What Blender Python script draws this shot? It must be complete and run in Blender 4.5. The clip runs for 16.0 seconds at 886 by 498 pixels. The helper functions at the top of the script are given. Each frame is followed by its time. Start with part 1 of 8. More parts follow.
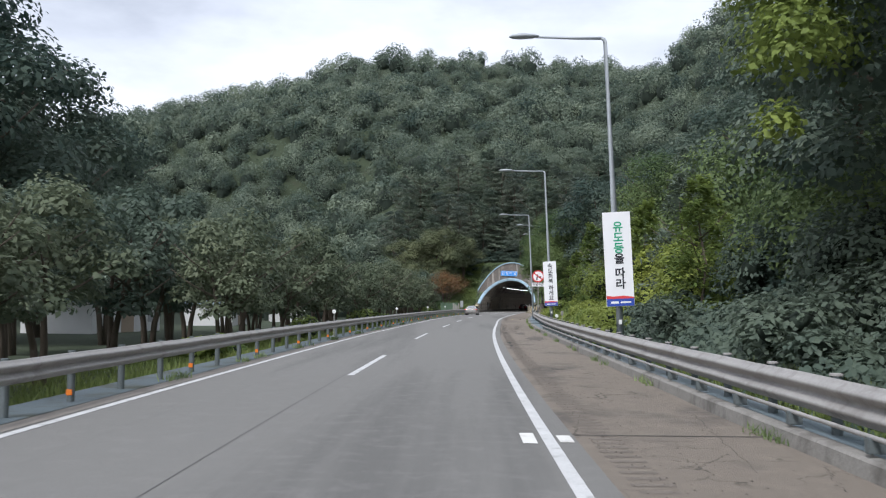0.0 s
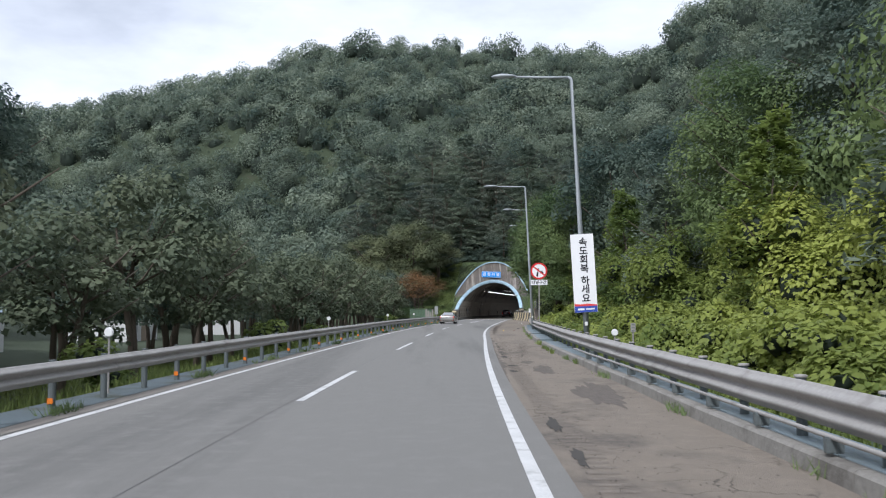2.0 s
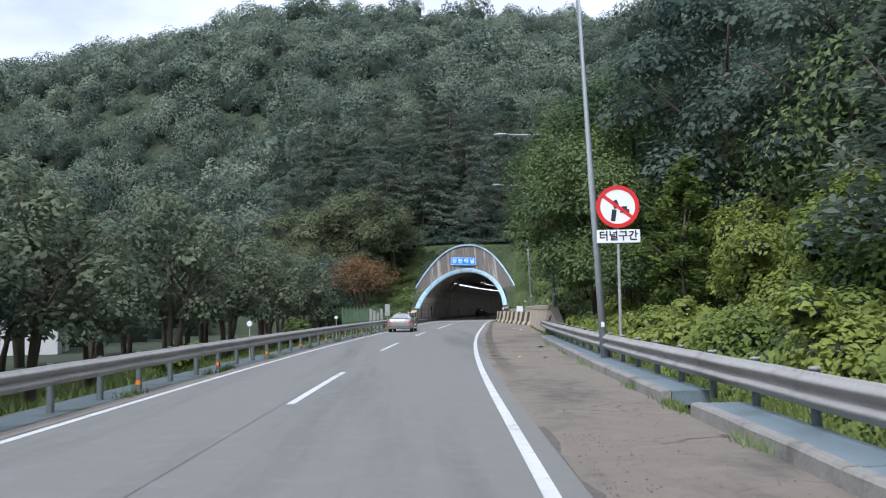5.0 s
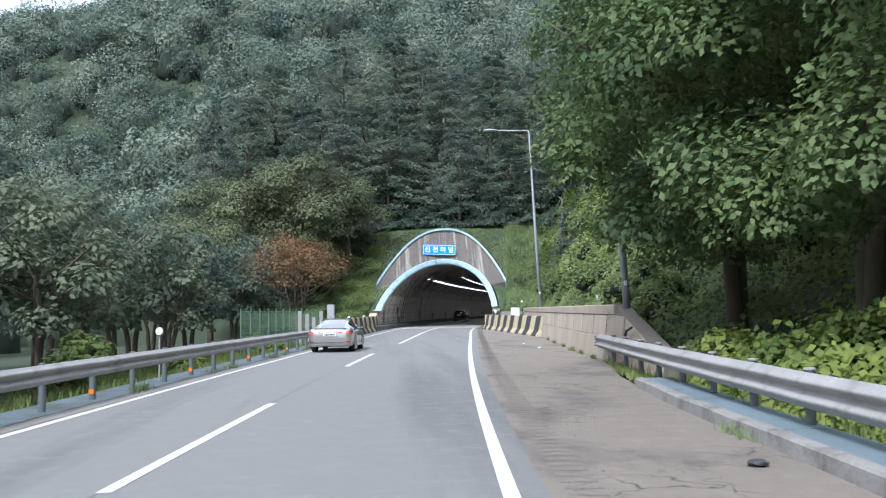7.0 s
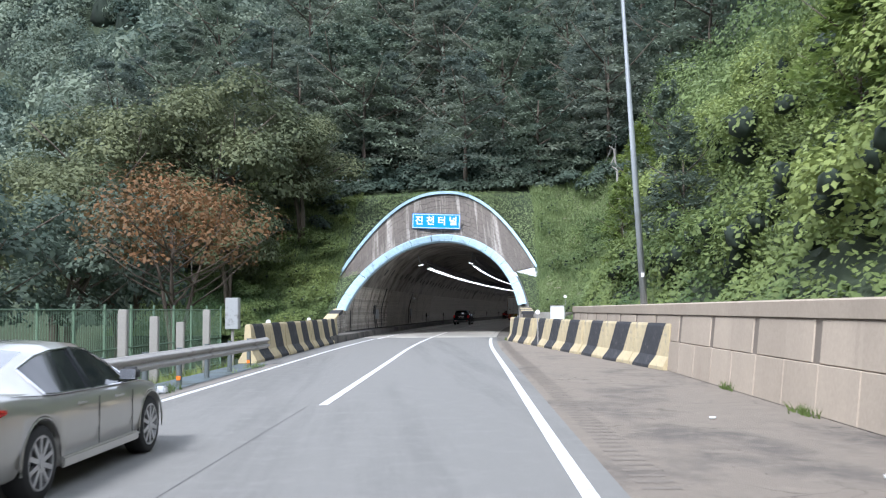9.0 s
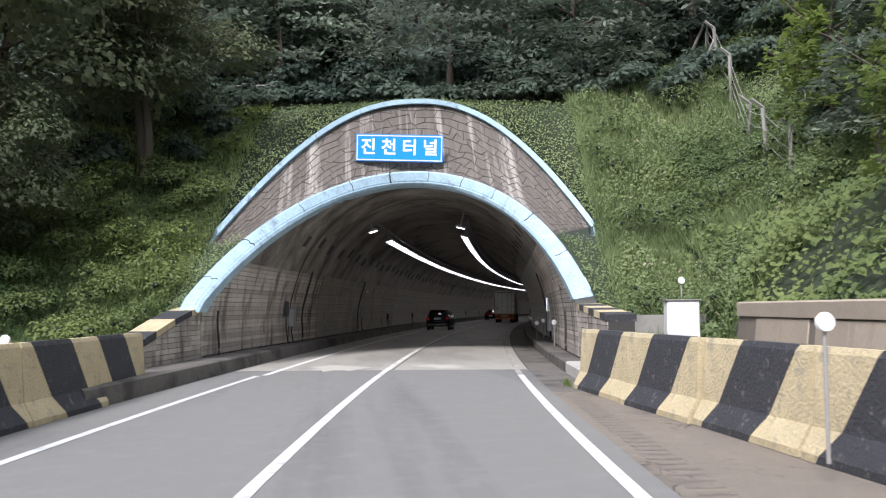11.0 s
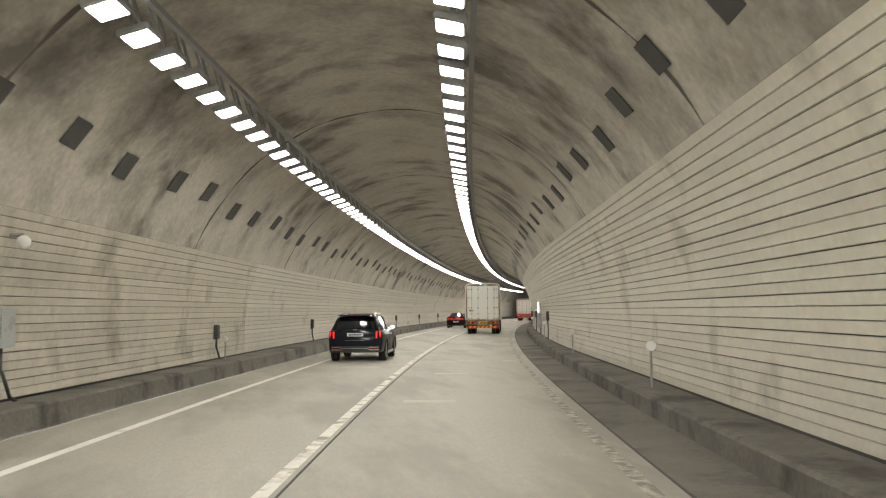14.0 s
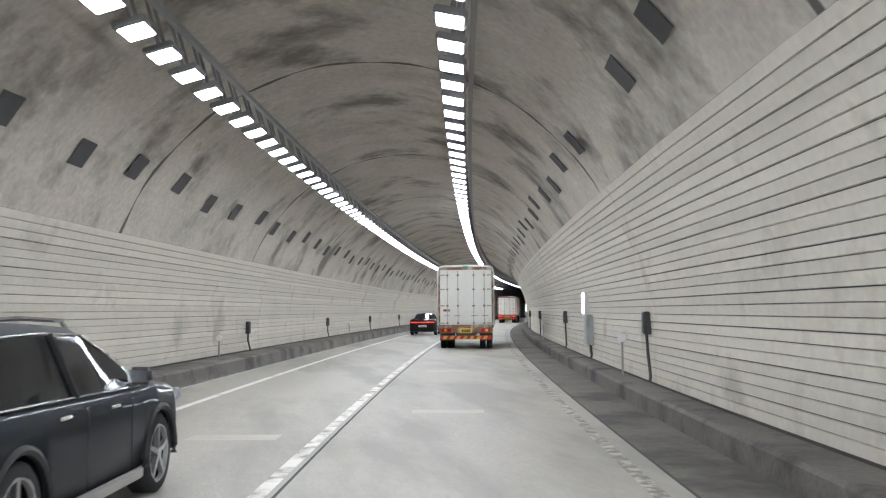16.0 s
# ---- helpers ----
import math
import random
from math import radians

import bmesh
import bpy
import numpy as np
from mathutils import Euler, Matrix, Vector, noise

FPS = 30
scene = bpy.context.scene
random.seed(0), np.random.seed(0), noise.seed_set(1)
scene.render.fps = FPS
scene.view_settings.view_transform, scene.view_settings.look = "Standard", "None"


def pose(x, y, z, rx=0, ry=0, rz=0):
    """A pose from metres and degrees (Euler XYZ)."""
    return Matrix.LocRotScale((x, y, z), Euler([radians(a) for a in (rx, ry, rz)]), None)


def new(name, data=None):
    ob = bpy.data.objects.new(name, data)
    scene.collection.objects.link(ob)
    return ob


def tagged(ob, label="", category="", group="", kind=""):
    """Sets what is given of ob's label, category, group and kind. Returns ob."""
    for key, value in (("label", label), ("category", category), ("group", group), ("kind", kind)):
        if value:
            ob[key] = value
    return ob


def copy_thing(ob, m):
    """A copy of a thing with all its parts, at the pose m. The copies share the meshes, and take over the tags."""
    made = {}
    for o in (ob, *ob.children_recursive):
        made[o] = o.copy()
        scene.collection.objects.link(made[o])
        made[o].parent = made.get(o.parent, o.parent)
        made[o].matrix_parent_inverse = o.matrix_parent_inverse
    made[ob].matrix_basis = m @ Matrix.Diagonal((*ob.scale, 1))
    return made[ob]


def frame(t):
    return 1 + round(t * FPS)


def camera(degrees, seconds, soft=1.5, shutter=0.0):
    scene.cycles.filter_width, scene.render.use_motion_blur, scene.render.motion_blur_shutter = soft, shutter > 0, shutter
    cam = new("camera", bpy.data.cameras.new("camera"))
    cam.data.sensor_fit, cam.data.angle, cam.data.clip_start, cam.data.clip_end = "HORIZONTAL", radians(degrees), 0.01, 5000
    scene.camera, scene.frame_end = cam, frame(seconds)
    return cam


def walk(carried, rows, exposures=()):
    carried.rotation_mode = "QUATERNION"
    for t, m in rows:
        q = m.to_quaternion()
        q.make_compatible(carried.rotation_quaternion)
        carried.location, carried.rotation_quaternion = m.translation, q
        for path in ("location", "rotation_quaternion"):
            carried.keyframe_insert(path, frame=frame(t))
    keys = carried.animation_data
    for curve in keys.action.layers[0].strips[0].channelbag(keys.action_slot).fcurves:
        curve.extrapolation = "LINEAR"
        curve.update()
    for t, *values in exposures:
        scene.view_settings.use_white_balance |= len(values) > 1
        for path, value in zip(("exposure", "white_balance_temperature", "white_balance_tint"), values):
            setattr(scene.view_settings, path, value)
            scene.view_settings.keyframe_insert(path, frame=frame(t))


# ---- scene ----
cam = camera(51.0, 16.0, soft=1.2, shutter=0.1)
# seconds, eye x, y, z, pitch, lean, yaw
PATH = [
    (0, 1.23, -25.61, 1.695, 3.35, -0.40, 1.28),
    (0.5, 1.26, -18.74, 1.708, 3.37, -0.17, 0.98),
    (1, 1.32, -11.96, 1.695, 3.22, -0.03, 0.64),
    (1.5, 1.42, -5.35, 1.715, 3.56, -0.04, 0.26),
    (2, 1.58, 1.26, 1.688, 3.74, 0.15, -0.12),
    (2.5, 1.73, 8.02, 1.693, 3.82, 0.40, -0.54),
    (3, 1.87, 15.08, 1.691, 3.73, 0.55, -0.92),
    (3.5, 2.08, 22.29, 1.670, 3.72, 0.75, -1.15),
    (4, 2.26, 29.54, 1.680, 3.63, 0.77, -1.36),
    (4.2, 2.32, 32.44, 1.686, 3.62, 0.82, -1.53),
    (6.3, 3.75, 62.44, 1.688, 3.87, 0.72, -3.50),
    (6.5, 3.95, 65.41, 1.709, 3.90, 0.74, -3.63),
    (7, 4.32, 72.73, 1.690, 3.77, 0.76, -3.93),
    (7.5, 4.67, 80.27, 1.676, 3.99, 0.66, -4.00),
    (8, 5.21, 88.09, 1.696, 3.79, 0.67, -4.03),
    (8.5, 5.71, 96.04, 1.687, 3.82, 0.49, -4.09),
    (9, 6.25, 103.98, 1.667, 3.76, 0.45, -4.23),
    (9.2, 6.44, 107.09, 1.700, 3.67, 0.51, -4.34),
    (11.3, 8.92, 138.63, 1.715, 3.68, 0.53, -6.41),
    (11.5, 9.22, 141.51, 1.677, 3.73, 0.56, -6.57),
    (12, 10.04, 148.62, 1.682, 3.82, 0.40, -7.13),
    (12.5, 10.90, 155.61, 1.706, 3.77, 0.55, -7.58),
    (13, 11.91, 162.48, 1.691, 3.72, 0.66, -8.00),
    (13.5, 12.91, 169.19, 1.704, 3.84, 0.20, -8.47),
    (14, 13.88, 175.73, 1.708, 3.78, 0.40, -9.08),
    (14.5, 14.92, 182.14, 1.684, 3.83, 0.08, -9.49),
    (15, 16.10, 188.58, 1.713, 3.74, 0.13, -9.94),
    (15.5, 17.28, 195.06, 1.704, 3.76, 0.22, -10.59),
    (16, 18.53, 201.44, 1.675, 3.78, 0.34, -10.96),
]
EXPOSURES = [(0, 0.56, 5900, 13), (3.0, 0.63, 5750, 13), (6.5, 1.12, 5500, 12), (8.0, 1.53, 5450, 13), (9.0, 1.4, 5600, 13), (11.3, 1.2, 6000, 17), (12.0, 1.22, 6100, 16), (12.5, 1.18, 6150, 17), (13.0, 2.55, 6300, 12), (13.5, 4.05, 6600, 11), (14.0, 4.55, 6900, 6), (15.0, 4.78, 5850, 7), (16.0, 4.85, 5700, 10)]
walk(cam, [(t, pose(x, y, z, 90 + pitch, lean, yaw)) for t, x, y, z, pitch, lean, yaw in PATH], EXPOSURES)

# ---- light ----
world = bpy.data.worlds.new("overcast_sky")
scene.world = world
world.use_nodes = True
wt = world.node_tree
wt.nodes.clear()


def wnode(kind, **kw):
    n = wt.nodes.new(kind)
    for k, v in kw.items():
        if k in n.inputs:
            n.inputs[k].default_value = v
    return n


sky = wt.nodes.new("ShaderNodeTexSky")
sky.sky_type, sky.sun_disc = "NISHITA", False
sky.sun_elevation, sky.sun_rotation = radians(46), radians(208)
sky.air_density, sky.dust_density = 1.0, 2.0
geo = wt.nodes.new("ShaderNodeTexCoord")
stretch = wt.nodes.new("ShaderNodeMapping")
stretch.inputs["Scale"].default_value = (1.0, 1.0, 2.6)
cloud = wnode("ShaderNodeTexNoise", Scale=2.1, Detail=7.0, Roughness=0.55)
ramp = wt.nodes.new("ShaderNodeValToRGB")
ramp.color_ramp.elements[0].position, ramp.color_ramp.elements[0].color = 0.36, (4.5, 4.7, 5.0, 1)
ramp.color_ramp.elements[1].position, ramp.color_ramp.elements[1].color = 0.58, (7.7, 7.85, 8.0, 1)
mix = wt.nodes.new("ShaderNodeMix")
mix.data_type = "RGBA"
mix.inputs[0].default_value = 0.93
back = wnode("ShaderNodeBackground", Strength=0.1)
out = wt.nodes.new("ShaderNodeOutputWorld")
wt.links.new(geo.outputs["Generated"], stretch.inputs[0])
wt.links.new(stretch.outputs[0], cloud.inputs["Vector"])
wt.links.new(cloud.outputs["Fac"], ramp.inputs[0])
wt.links.new(sky.outputs[0], mix.inputs[6])
wt.links.new(ramp.outputs[0], mix.inputs[7])
wt.links.new(mix.outputs[2], back.inputs[0])
wt.links.new(back.outputs[0], out.inputs[0])

sun = new("sun", bpy.data.lights.new("sun", "SUN"))
sun.data.energy, sun.data.angle, sun.data.color = 2.2, radians(14), (1.0, 0.96, 0.9)
sun.rotation_euler = (radians(44), 0, radians(-28))


# ---- materials ----
def shader(name):
    m = bpy.data.materials.new(name)
    m.use_nodes = True
    return m, m.node_tree, m.node_tree.nodes["Principled BSDF"]


def mat(name, colour, rough=0.6, metal=0.0, vary=0.12, scale=3.0, fine=40.0, bump=0.0, spec=0.5, coat=0.0, per=0.0, stain=None, stain_scale=0.5, stain_at=0.55, stretch=(1, 1, 1)):
    """A surface with variation at two scales, an optional stain of its own and fine relief."""
    m, nt, b = shader(name)
    N, L = nt.nodes, nt.links
    co = N.new("ShaderNodeTexCoord")
    mp = N.new("ShaderNodeMapping")
    mp.inputs["Scale"].default_value = stretch
    L.new(co.outputs["Object"], mp.inputs[0])
    n1 = N.new("ShaderNodeTexNoise")
    n1.inputs["Scale"].default_value, n1.inputs["Detail"].default_value = scale, 4
    n2 = N.new("ShaderNodeTexNoise")
    n2.inputs["Scale"].default_value, n2.inputs["Detail"].default_value = fine, 3
    for n in (n1, n2):
        L.new(mp.outputs[0], n.inputs["Vector"])
    add = N.new("ShaderNodeMath")
    add.operation = "ADD"
    L.new(n1.outputs["Fac"], add.inputs[0])
    L.new(n2.outputs["Fac"], add.inputs[1])
    value = add
    if per:
        info = N.new("ShaderNodeObjectInfo")
        isl = N.new("ShaderNodeNewGeometry")
        rnd = N.new("ShaderNodeMath")
        rnd.operation = "ADD"
        L.new(info.outputs["Random"], rnd.inputs[0])
        L.new(isl.outputs["Random Per Island"], rnd.inputs[1])
        wrap = N.new("ShaderNodeMath")
        wrap.operation = "FRACT"
        L.new(rnd.outputs[0], wrap.inputs[0])
        sc = N.new("ShaderNodeMath")
        sc.operation = "MULTIPLY_ADD"
        sc.inputs[1].default_value, sc.inputs[2].default_value = per / max(vary, 0.01), -0.5 * per / max(vary, 0.01)
        L.new(wrap.outputs[0], sc.inputs[0])
        value = N.new("ShaderNodeMath")
        value.operation = "ADD"
        L.new(add.outputs[0], value.inputs[0])
        L.new(sc.outputs[0], value.inputs[1])
    fac = N.new("ShaderNodeMath")
    fac.operation = "MULTIPLY_ADD"
    fac.inputs[1].default_value, fac.inputs[2].default_value = 2.2 * vary, 1 - 2.2 * vary
    L.new(value.outputs[0], fac.inputs[0])
    mul = N.new("ShaderNodeVectorMath")
    mul.operation = "SCALE"
    mul.inputs[0].default_value = colour[:3]
    L.new(fac.outputs[0], mul.inputs["Scale"])
    last = mul.outputs[0]
    if stain:
        n3 = N.new("ShaderNodeTexNoise")
        n3.inputs["Scale"].default_value, n3.inputs["Detail"].default_value, n3.inputs["Roughness"].default_value = stain_scale, 6, 0.62
        L.new(mp.outputs[0], n3.inputs["Vector"])
        r = N.new("ShaderNodeMapRange")
        r.inputs["From Min"].default_value, r.inputs["From Max"].default_value = stain_at, stain_at + 0.14
        L.new(n3.outputs["Fac"], r.inputs["Value"])
        mx = N.new("ShaderNodeMix")
        mx.data_type = "RGBA"
        mx.inputs[7].default_value = (*stain[:3], 1)
        L.new(r.outputs[0], mx.inputs[0])
        L.new(last, mx.inputs[6])
        last = mx.outputs[2]
    L.new(last, b.inputs["Base Color"])
    b.inputs["Roughness"].default_value, b.inputs["Metallic"].default_value = rough, metal
    b.inputs["Specular IOR Level"].default_value, b.inputs["Coat Weight"].default_value = spec, coat
    b.inputs["Coat Roughness"].default_value = 0.05
    if bump:
        bp = N.new("ShaderNodeBump")
        bp.inputs["Strength"].default_value, bp.inputs["Distance"].default_value = bump, 0.02
        L.new(n2.outputs["Fac"], bp.inputs["Height"])
        L.new(bp.outputs[0], b.inputs["Normal"])
    return m


def leafmat(name, dark, light, rough=0.55, trans=0.25):
    """Leaves: colour goes from leaf to leaf between two greens and drifts over the crown; some light passes through."""
    m, nt, b = shader(name)
    N, L = nt.nodes, nt.links
    dark, light = [(1.05 * q[0], 0.95 * q[1], 1.04 * q[2]) for q in (dark, light)]
    isl = N.new("ShaderNodeNewGeometry")
    info = N.new("ShaderNodeObjectInfo")
    co = N.new("ShaderNodeTexCoord")
    n = N.new("ShaderNodeTexNoise")
    n.inputs["Scale"].default_value, n.inputs["Detail"].default_value = 0.12, 3
    L.new(co.outputs["Object"], n.inputs["Vector"])
    a = N.new("ShaderNodeMath")
    a.operation = "MULTIPLY_ADD"
    a.inputs[1].default_value, a.inputs[2].default_value = 0.26, -0.95
    L.new(isl.outputs["Random Per Island"], a.inputs[0])
    s = N.new("ShaderNodeMath")
    s.operation = "MULTIPLY_ADD"
    s.inputs[1].default_value = 2.5
    L.new(n.outputs["Fac"], s.inputs[0])
    L.new(a.outputs[0], s.inputs[2])
    o = N.new("ShaderNodeMath")
    o.operation = "MULTIPLY_ADD"
    o.inputs[1].default_value, o.use_clamp = 0.2, True
    L.new(info.outputs["Random"], o.inputs[0])
    L.new(s.outputs[0], o.inputs[2])
    mx = N.new("ShaderNodeMix")
    mx.data_type = "RGBA"
    mx.inputs[6].default_value, mx.inputs[7].default_value = (*dark, 1), (*light, 1)
    L.new(o.outputs[0], mx.inputs[0])
    L.new(mx.outputs[2], b.inputs["Base Color"])
    b.inputs["Roughness"].default_value, b.inputs["Specular IOR Level"].default_value = rough, 0.18
    if trans:
        tr = N.new("ShaderNodeBsdfTranslucent")
        L.new(mx.outputs[2], tr.inputs[0])
        ms = N.new("ShaderNodeMixShader")
        ms.inputs[0].default_value = trans
        L.new(b.outputs[0], ms.inputs[1])
        L.new(tr.outputs[0], ms.inputs[2])
        L.new(ms.outputs[0], N["Material Output"].inputs[0])
    return m


def glow(name, colour, strength):
    m, nt, b = shader(name)
    b.inputs["Base Color"].default_value = (*colour, 1)
    b.inputs["Emission Color"].default_value, b.inputs["Emission Strength"].default_value = (*colour, 1), strength
    return m




def paving(name, base, dark, pale, patch_scale, patch_at, stretch=(1, 1, 1), cracks=0.0, grit=0.3, bump=0.5):
    """Weathered paving: broad patches, mottling, aggregate grit and, where it is broken up, a net of fine cracks."""
    m, nt, b = shader(name)
    N, L = nt.nodes, nt.links

    def noise_of(scale, detail, vec, rough=0.6):
        n = N.new("ShaderNodeTexNoise")
        n.inputs["Scale"].default_value, n.inputs["Detail"].default_value, n.inputs["Roughness"].default_value = scale, detail, rough
        L.new(vec, n.inputs["Vector"])
        return n.outputs["Fac"]

    def band(value, lo, hi, a=0.0, c=1.0):
        r = N.new("ShaderNodeMapRange")
        r.inputs["From Min"].default_value, r.inputs["From Max"].default_value = lo, hi
        r.inputs["To Min"].default_value, r.inputs["To Max"].default_value = a, c
        L.new(value, r.inputs["Value"])
        return r.outputs[0]

    def blend(fac, a, c):
        x = N.new("ShaderNodeMix")
        x.data_type = "RGBA"
        L.new(fac, x.inputs[0])
        for k, q in ((6, a), (7, c)):
            if isinstance(q, tuple):
                x.inputs[k].default_value = (*q, 1)
            else:
                L.new(q, x.inputs[k])
        return x.outputs[2]

    co = N.new("ShaderNodeTexCoord").outputs["Object"]
    mp = N.new("ShaderNodeMapping")
    mp.inputs["Scale"].default_value = stretch
    L.new(co, mp.inputs[0])
    broad = noise_of(patch_scale, 7, mp.outputs[0], 0.65)
    mottle = noise_of(2.3, 6, co, 0.7)
    grain = noise_of(95, 2, co, 0.8)
    colour = blend(band(broad, patch_at, patch_at + 0.12), base, dark)
    colour = blend(band(mottle, 0.5, 0.72, 0.0, 0.75), colour, pale)
    colour = blend(band(grain, 0.53, 0.68, 0.0, grit), colour, dark)
    height = grain
    if cracks:
        vo = N.new("ShaderNodeTexVoronoi")
        vo.feature = "DISTANCE_TO_EDGE"
        vo.inputs["Scale"].default_value = 1.15
        warp = N.new("ShaderNodeVectorMath")
        warp.operation = "MULTIPLY_ADD"
        nz = N.new("ShaderNodeTexNoise")
        nz.inputs["Scale"].default_value, nz.inputs["Detail"].default_value = 1.6, 5
        L.new(co, nz.inputs["Vector"])
        L.new(nz.outputs["Color"], warp.inputs[0])
        warp.inputs[1].default_value = (1.1, 1.1, 0)
        L.new(co, warp.inputs[2])
        L.new(warp.outputs[0], vo.inputs["Vector"])
        line = band(vo.outputs["Distance"], 0.004, 0.02, 1.0, 0.0)
        where = band(noise_of(0.33, 3, co), 0.5, 0.62, 0.0, cracks)
        mul = N.new("ShaderNodeMath")
        mul.operation = "MULTIPLY"
        L.new(line, mul.inputs[0])
        L.new(where, mul.inputs[1])
        colour = blend(mul.outputs[0], colour, (0.05, 0.043, 0.036))
    L.new(colour, b.inputs["Base Color"])
    b.inputs["Roughness"].default_value, b.inputs["Specular IOR Level"].default_value = 0.9, 0.3
    bp = N.new("ShaderNodeBump")
    bp.inputs["Strength"].default_value, bp.inputs["Distance"].default_value = bump, 0.015
    L.new(height, bp.inputs["Height"])
    L.new(bp.outputs[0], b.inputs["Normal"])
    return m


ASPHALT = paving("grey_road_surface", (0.19, 0.185, 0.172), (0.14, 0.137, 0.128), (0.22, 0.214, 0.2), 0.35, 0.5, (1, 0.05, 1), grit=0.75, bump=0.5)
SHOULDER = paving("worn_brown_shoulder", (0.212, 0.181, 0.146), (0.125, 0.109, 0.094), (0.258, 0.222, 0.178), 0.42, 0.52, (1, 0.55, 1), cracks=0.85, grit=0.6, bump=0.8)
TUNNEL_ROAD = mat("pale_concrete_road", (0.34, 0.32, 0.275), 0.6, vary=0.16, scale=0.5, fine=26, bump=0.2, stain=(0.25, 0.235, 0.205), stain_scale=0.5, stain_at=0.46, stretch=(1, 0.22, 1))
PAINT = mat("white_road_paint", (0.54, 0.54, 0.53), 0.8, vary=0.2, scale=2, fine=40, bump=0.15, stain=(0.33, 0.33, 0.32), stain_scale=2.5, stain_at=0.55)
WORN_PAINT = mat("worn_white_paint", (0.7, 0.69, 0.65), 0.75, vary=0.12, scale=2, fine=60, bump=0.1, stain=(0.33, 0.31, 0.27), stain_scale=0.9, stain_at=0.55)
SEAM = mat("dark_joint", (0.05, 0.05, 0.05), 0.9, vary=0.1)
STEEL = mat("galvanised_steel", (0.34, 0.325, 0.305), 0.62, metal=0.2, vary=0.2, scale=1.2, fine=20, bump=0.1, stain=(0.23, 0.215, 0.195), stain_scale=1.4)
POLE_STEEL = mat("bluish_galvanised_pole", (0.35, 0.375, 0.39), 0.55, metal=0.2, vary=0.12, scale=1.5, fine=20, bump=0.05, stain=(0.25, 0.26, 0.26), stain_scale=1.2)
DARK_STEEL = mat("weathered_post_steel", (0.14, 0.16, 0.16), 0.6, metal=0.4, vary=0.15, scale=4)
CONCRETE = mat("weathered_concrete", (0.3, 0.285, 0.255), 0.88, vary=0.14, scale=1.1, fine=30, bump=0.35, stain=(0.2, 0.19, 0.165), stain_scale=0.8)
GRASS_SOIL = mat("grass_and_soil", (0.036, 0.05, 0.024), 0.95, vary=0.25, scale=0.6, fine=14, bump=0.6, stain=(0.05, 0.044, 0.03), stain_scale=0.1, stain_at=0.6)
# extra blue and lightness in these greens stand for haze over the hill
LEAF_HILL = leafmat("hill_leaves", (0.052, 0.09, 0.068), (0.25, 0.325, 0.21), trans=0.33)
LEAF_PINE = leafmat("bluish_pine_needles", (0.085, 0.125, 0.1), (0.25, 0.31, 0.21), trans=0.4)
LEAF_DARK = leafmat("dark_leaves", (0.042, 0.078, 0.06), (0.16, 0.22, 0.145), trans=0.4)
LEAF_BUSH = leafmat("vine_leaves", (0.055, 0.11, 0.034), (0.26, 0.35, 0.08), trans=0.42)
# brighter copy of the vine green, with sunlight put into the colour
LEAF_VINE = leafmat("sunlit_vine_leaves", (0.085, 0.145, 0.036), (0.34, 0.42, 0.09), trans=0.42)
LEAF_TREE = leafmat("overhanging_leaves", (0.045, 0.09, 0.035), (0.2, 0.285, 0.1), trans=0.38)
LEAF_GREY = leafmat("greyish_leaves", (0.055, 0.09, 0.055), (0.21, 0.262, 0.145), trans=0.38)
LEAF_RED = leafmat("rusty_maple_leaves", (0.09, 0.095, 0.045), (0.3, 0.15, 0.06), trans=0.38)
LEAF_OLIVE = leafmat("olive_leaves", (0.06, 0.088, 0.045), (0.205, 0.245, 0.115), trans=0.35)
LEAF_CREEPER = leafmat("creeper_leaves", (0.055, 0.105, 0.04), (0.27, 0.355, 0.105), trans=0.38)
GRASS = leafmat("grass_blades", (0.07, 0.12, 0.03), (0.19, 0.25, 0.07))
# near-black filler inside crowns and mounds: inner shade put into the colour
LEAF_CORE = mat("painted_crown_shade", (0.022, 0.034, 0.022), 0.9, vary=0.3, scale=2, fine=12)
KERB_STONE = mat("grimy_kerb_concrete", (0.23, 0.218, 0.195), 0.9, vary=0.24, scale=1.6, fine=18, bump=0.6, stain=(0.13, 0.12, 0.105), stain_scale=1.2, stain_at=0.52)
BARK = mat("grey_brown_bark", (0.1, 0.08, 0.06), 0.95, vary=0.2, scale=3, fine=25, bump=0.6, stretch=(1, 1, 0.3))

# ---- the road's line: heading over the way, right edge line at d = 0 ----
KNOTS = (-60, -40, -20, 0, 15, 30, 45, 60, 80, 100, 120, 140, 160, 180, 200, 220, 240, 260, 280, 310, 350, 400)
SLOPES = (-0.0368, -0.0211, -0.0053, 0.0105, 0.0215, 0.0360, 0.0458, 0.0420, 0.0685, 0.0908, 0.1013, 0.0978, 0.1421, 0.1723, 0.1961, 0.2221, 0.2419, 0.2618, 0.2877, 0.3319, 0.3915, 0.4675)
_y = np.arange(-1500.0, 1600.0, 1.0)
_h = np.interp(_y, KNOTS, SLOPES)
_x = np.concatenate([[0], np.cumsum((_h[1:] + _h[:-1]) / 2)])
_x += 2.3714 - np.interp(0, _y, _x)
MID = -3.6  # the carriageway's and tunnel's middle


def way(s):
    """The middle point's place and the slope of the road there."""
    return np.interp(s, _y, _x), np.interp(s, _y, _h)


def P(s, d, z=0.0):
    """World place from the way along the road, the offset to its right and the height."""
    x, h = way(s)
    k = 1 / math.hypot(1, h)
    return Vector((x + d * k, s - d * h * k, z))


def PN(s, d):
    """The same for arrays: x and y."""
    x, h = way(s)
    k = 1 / np.hypot(1, h)
    return x + d * k, s - d * h * k


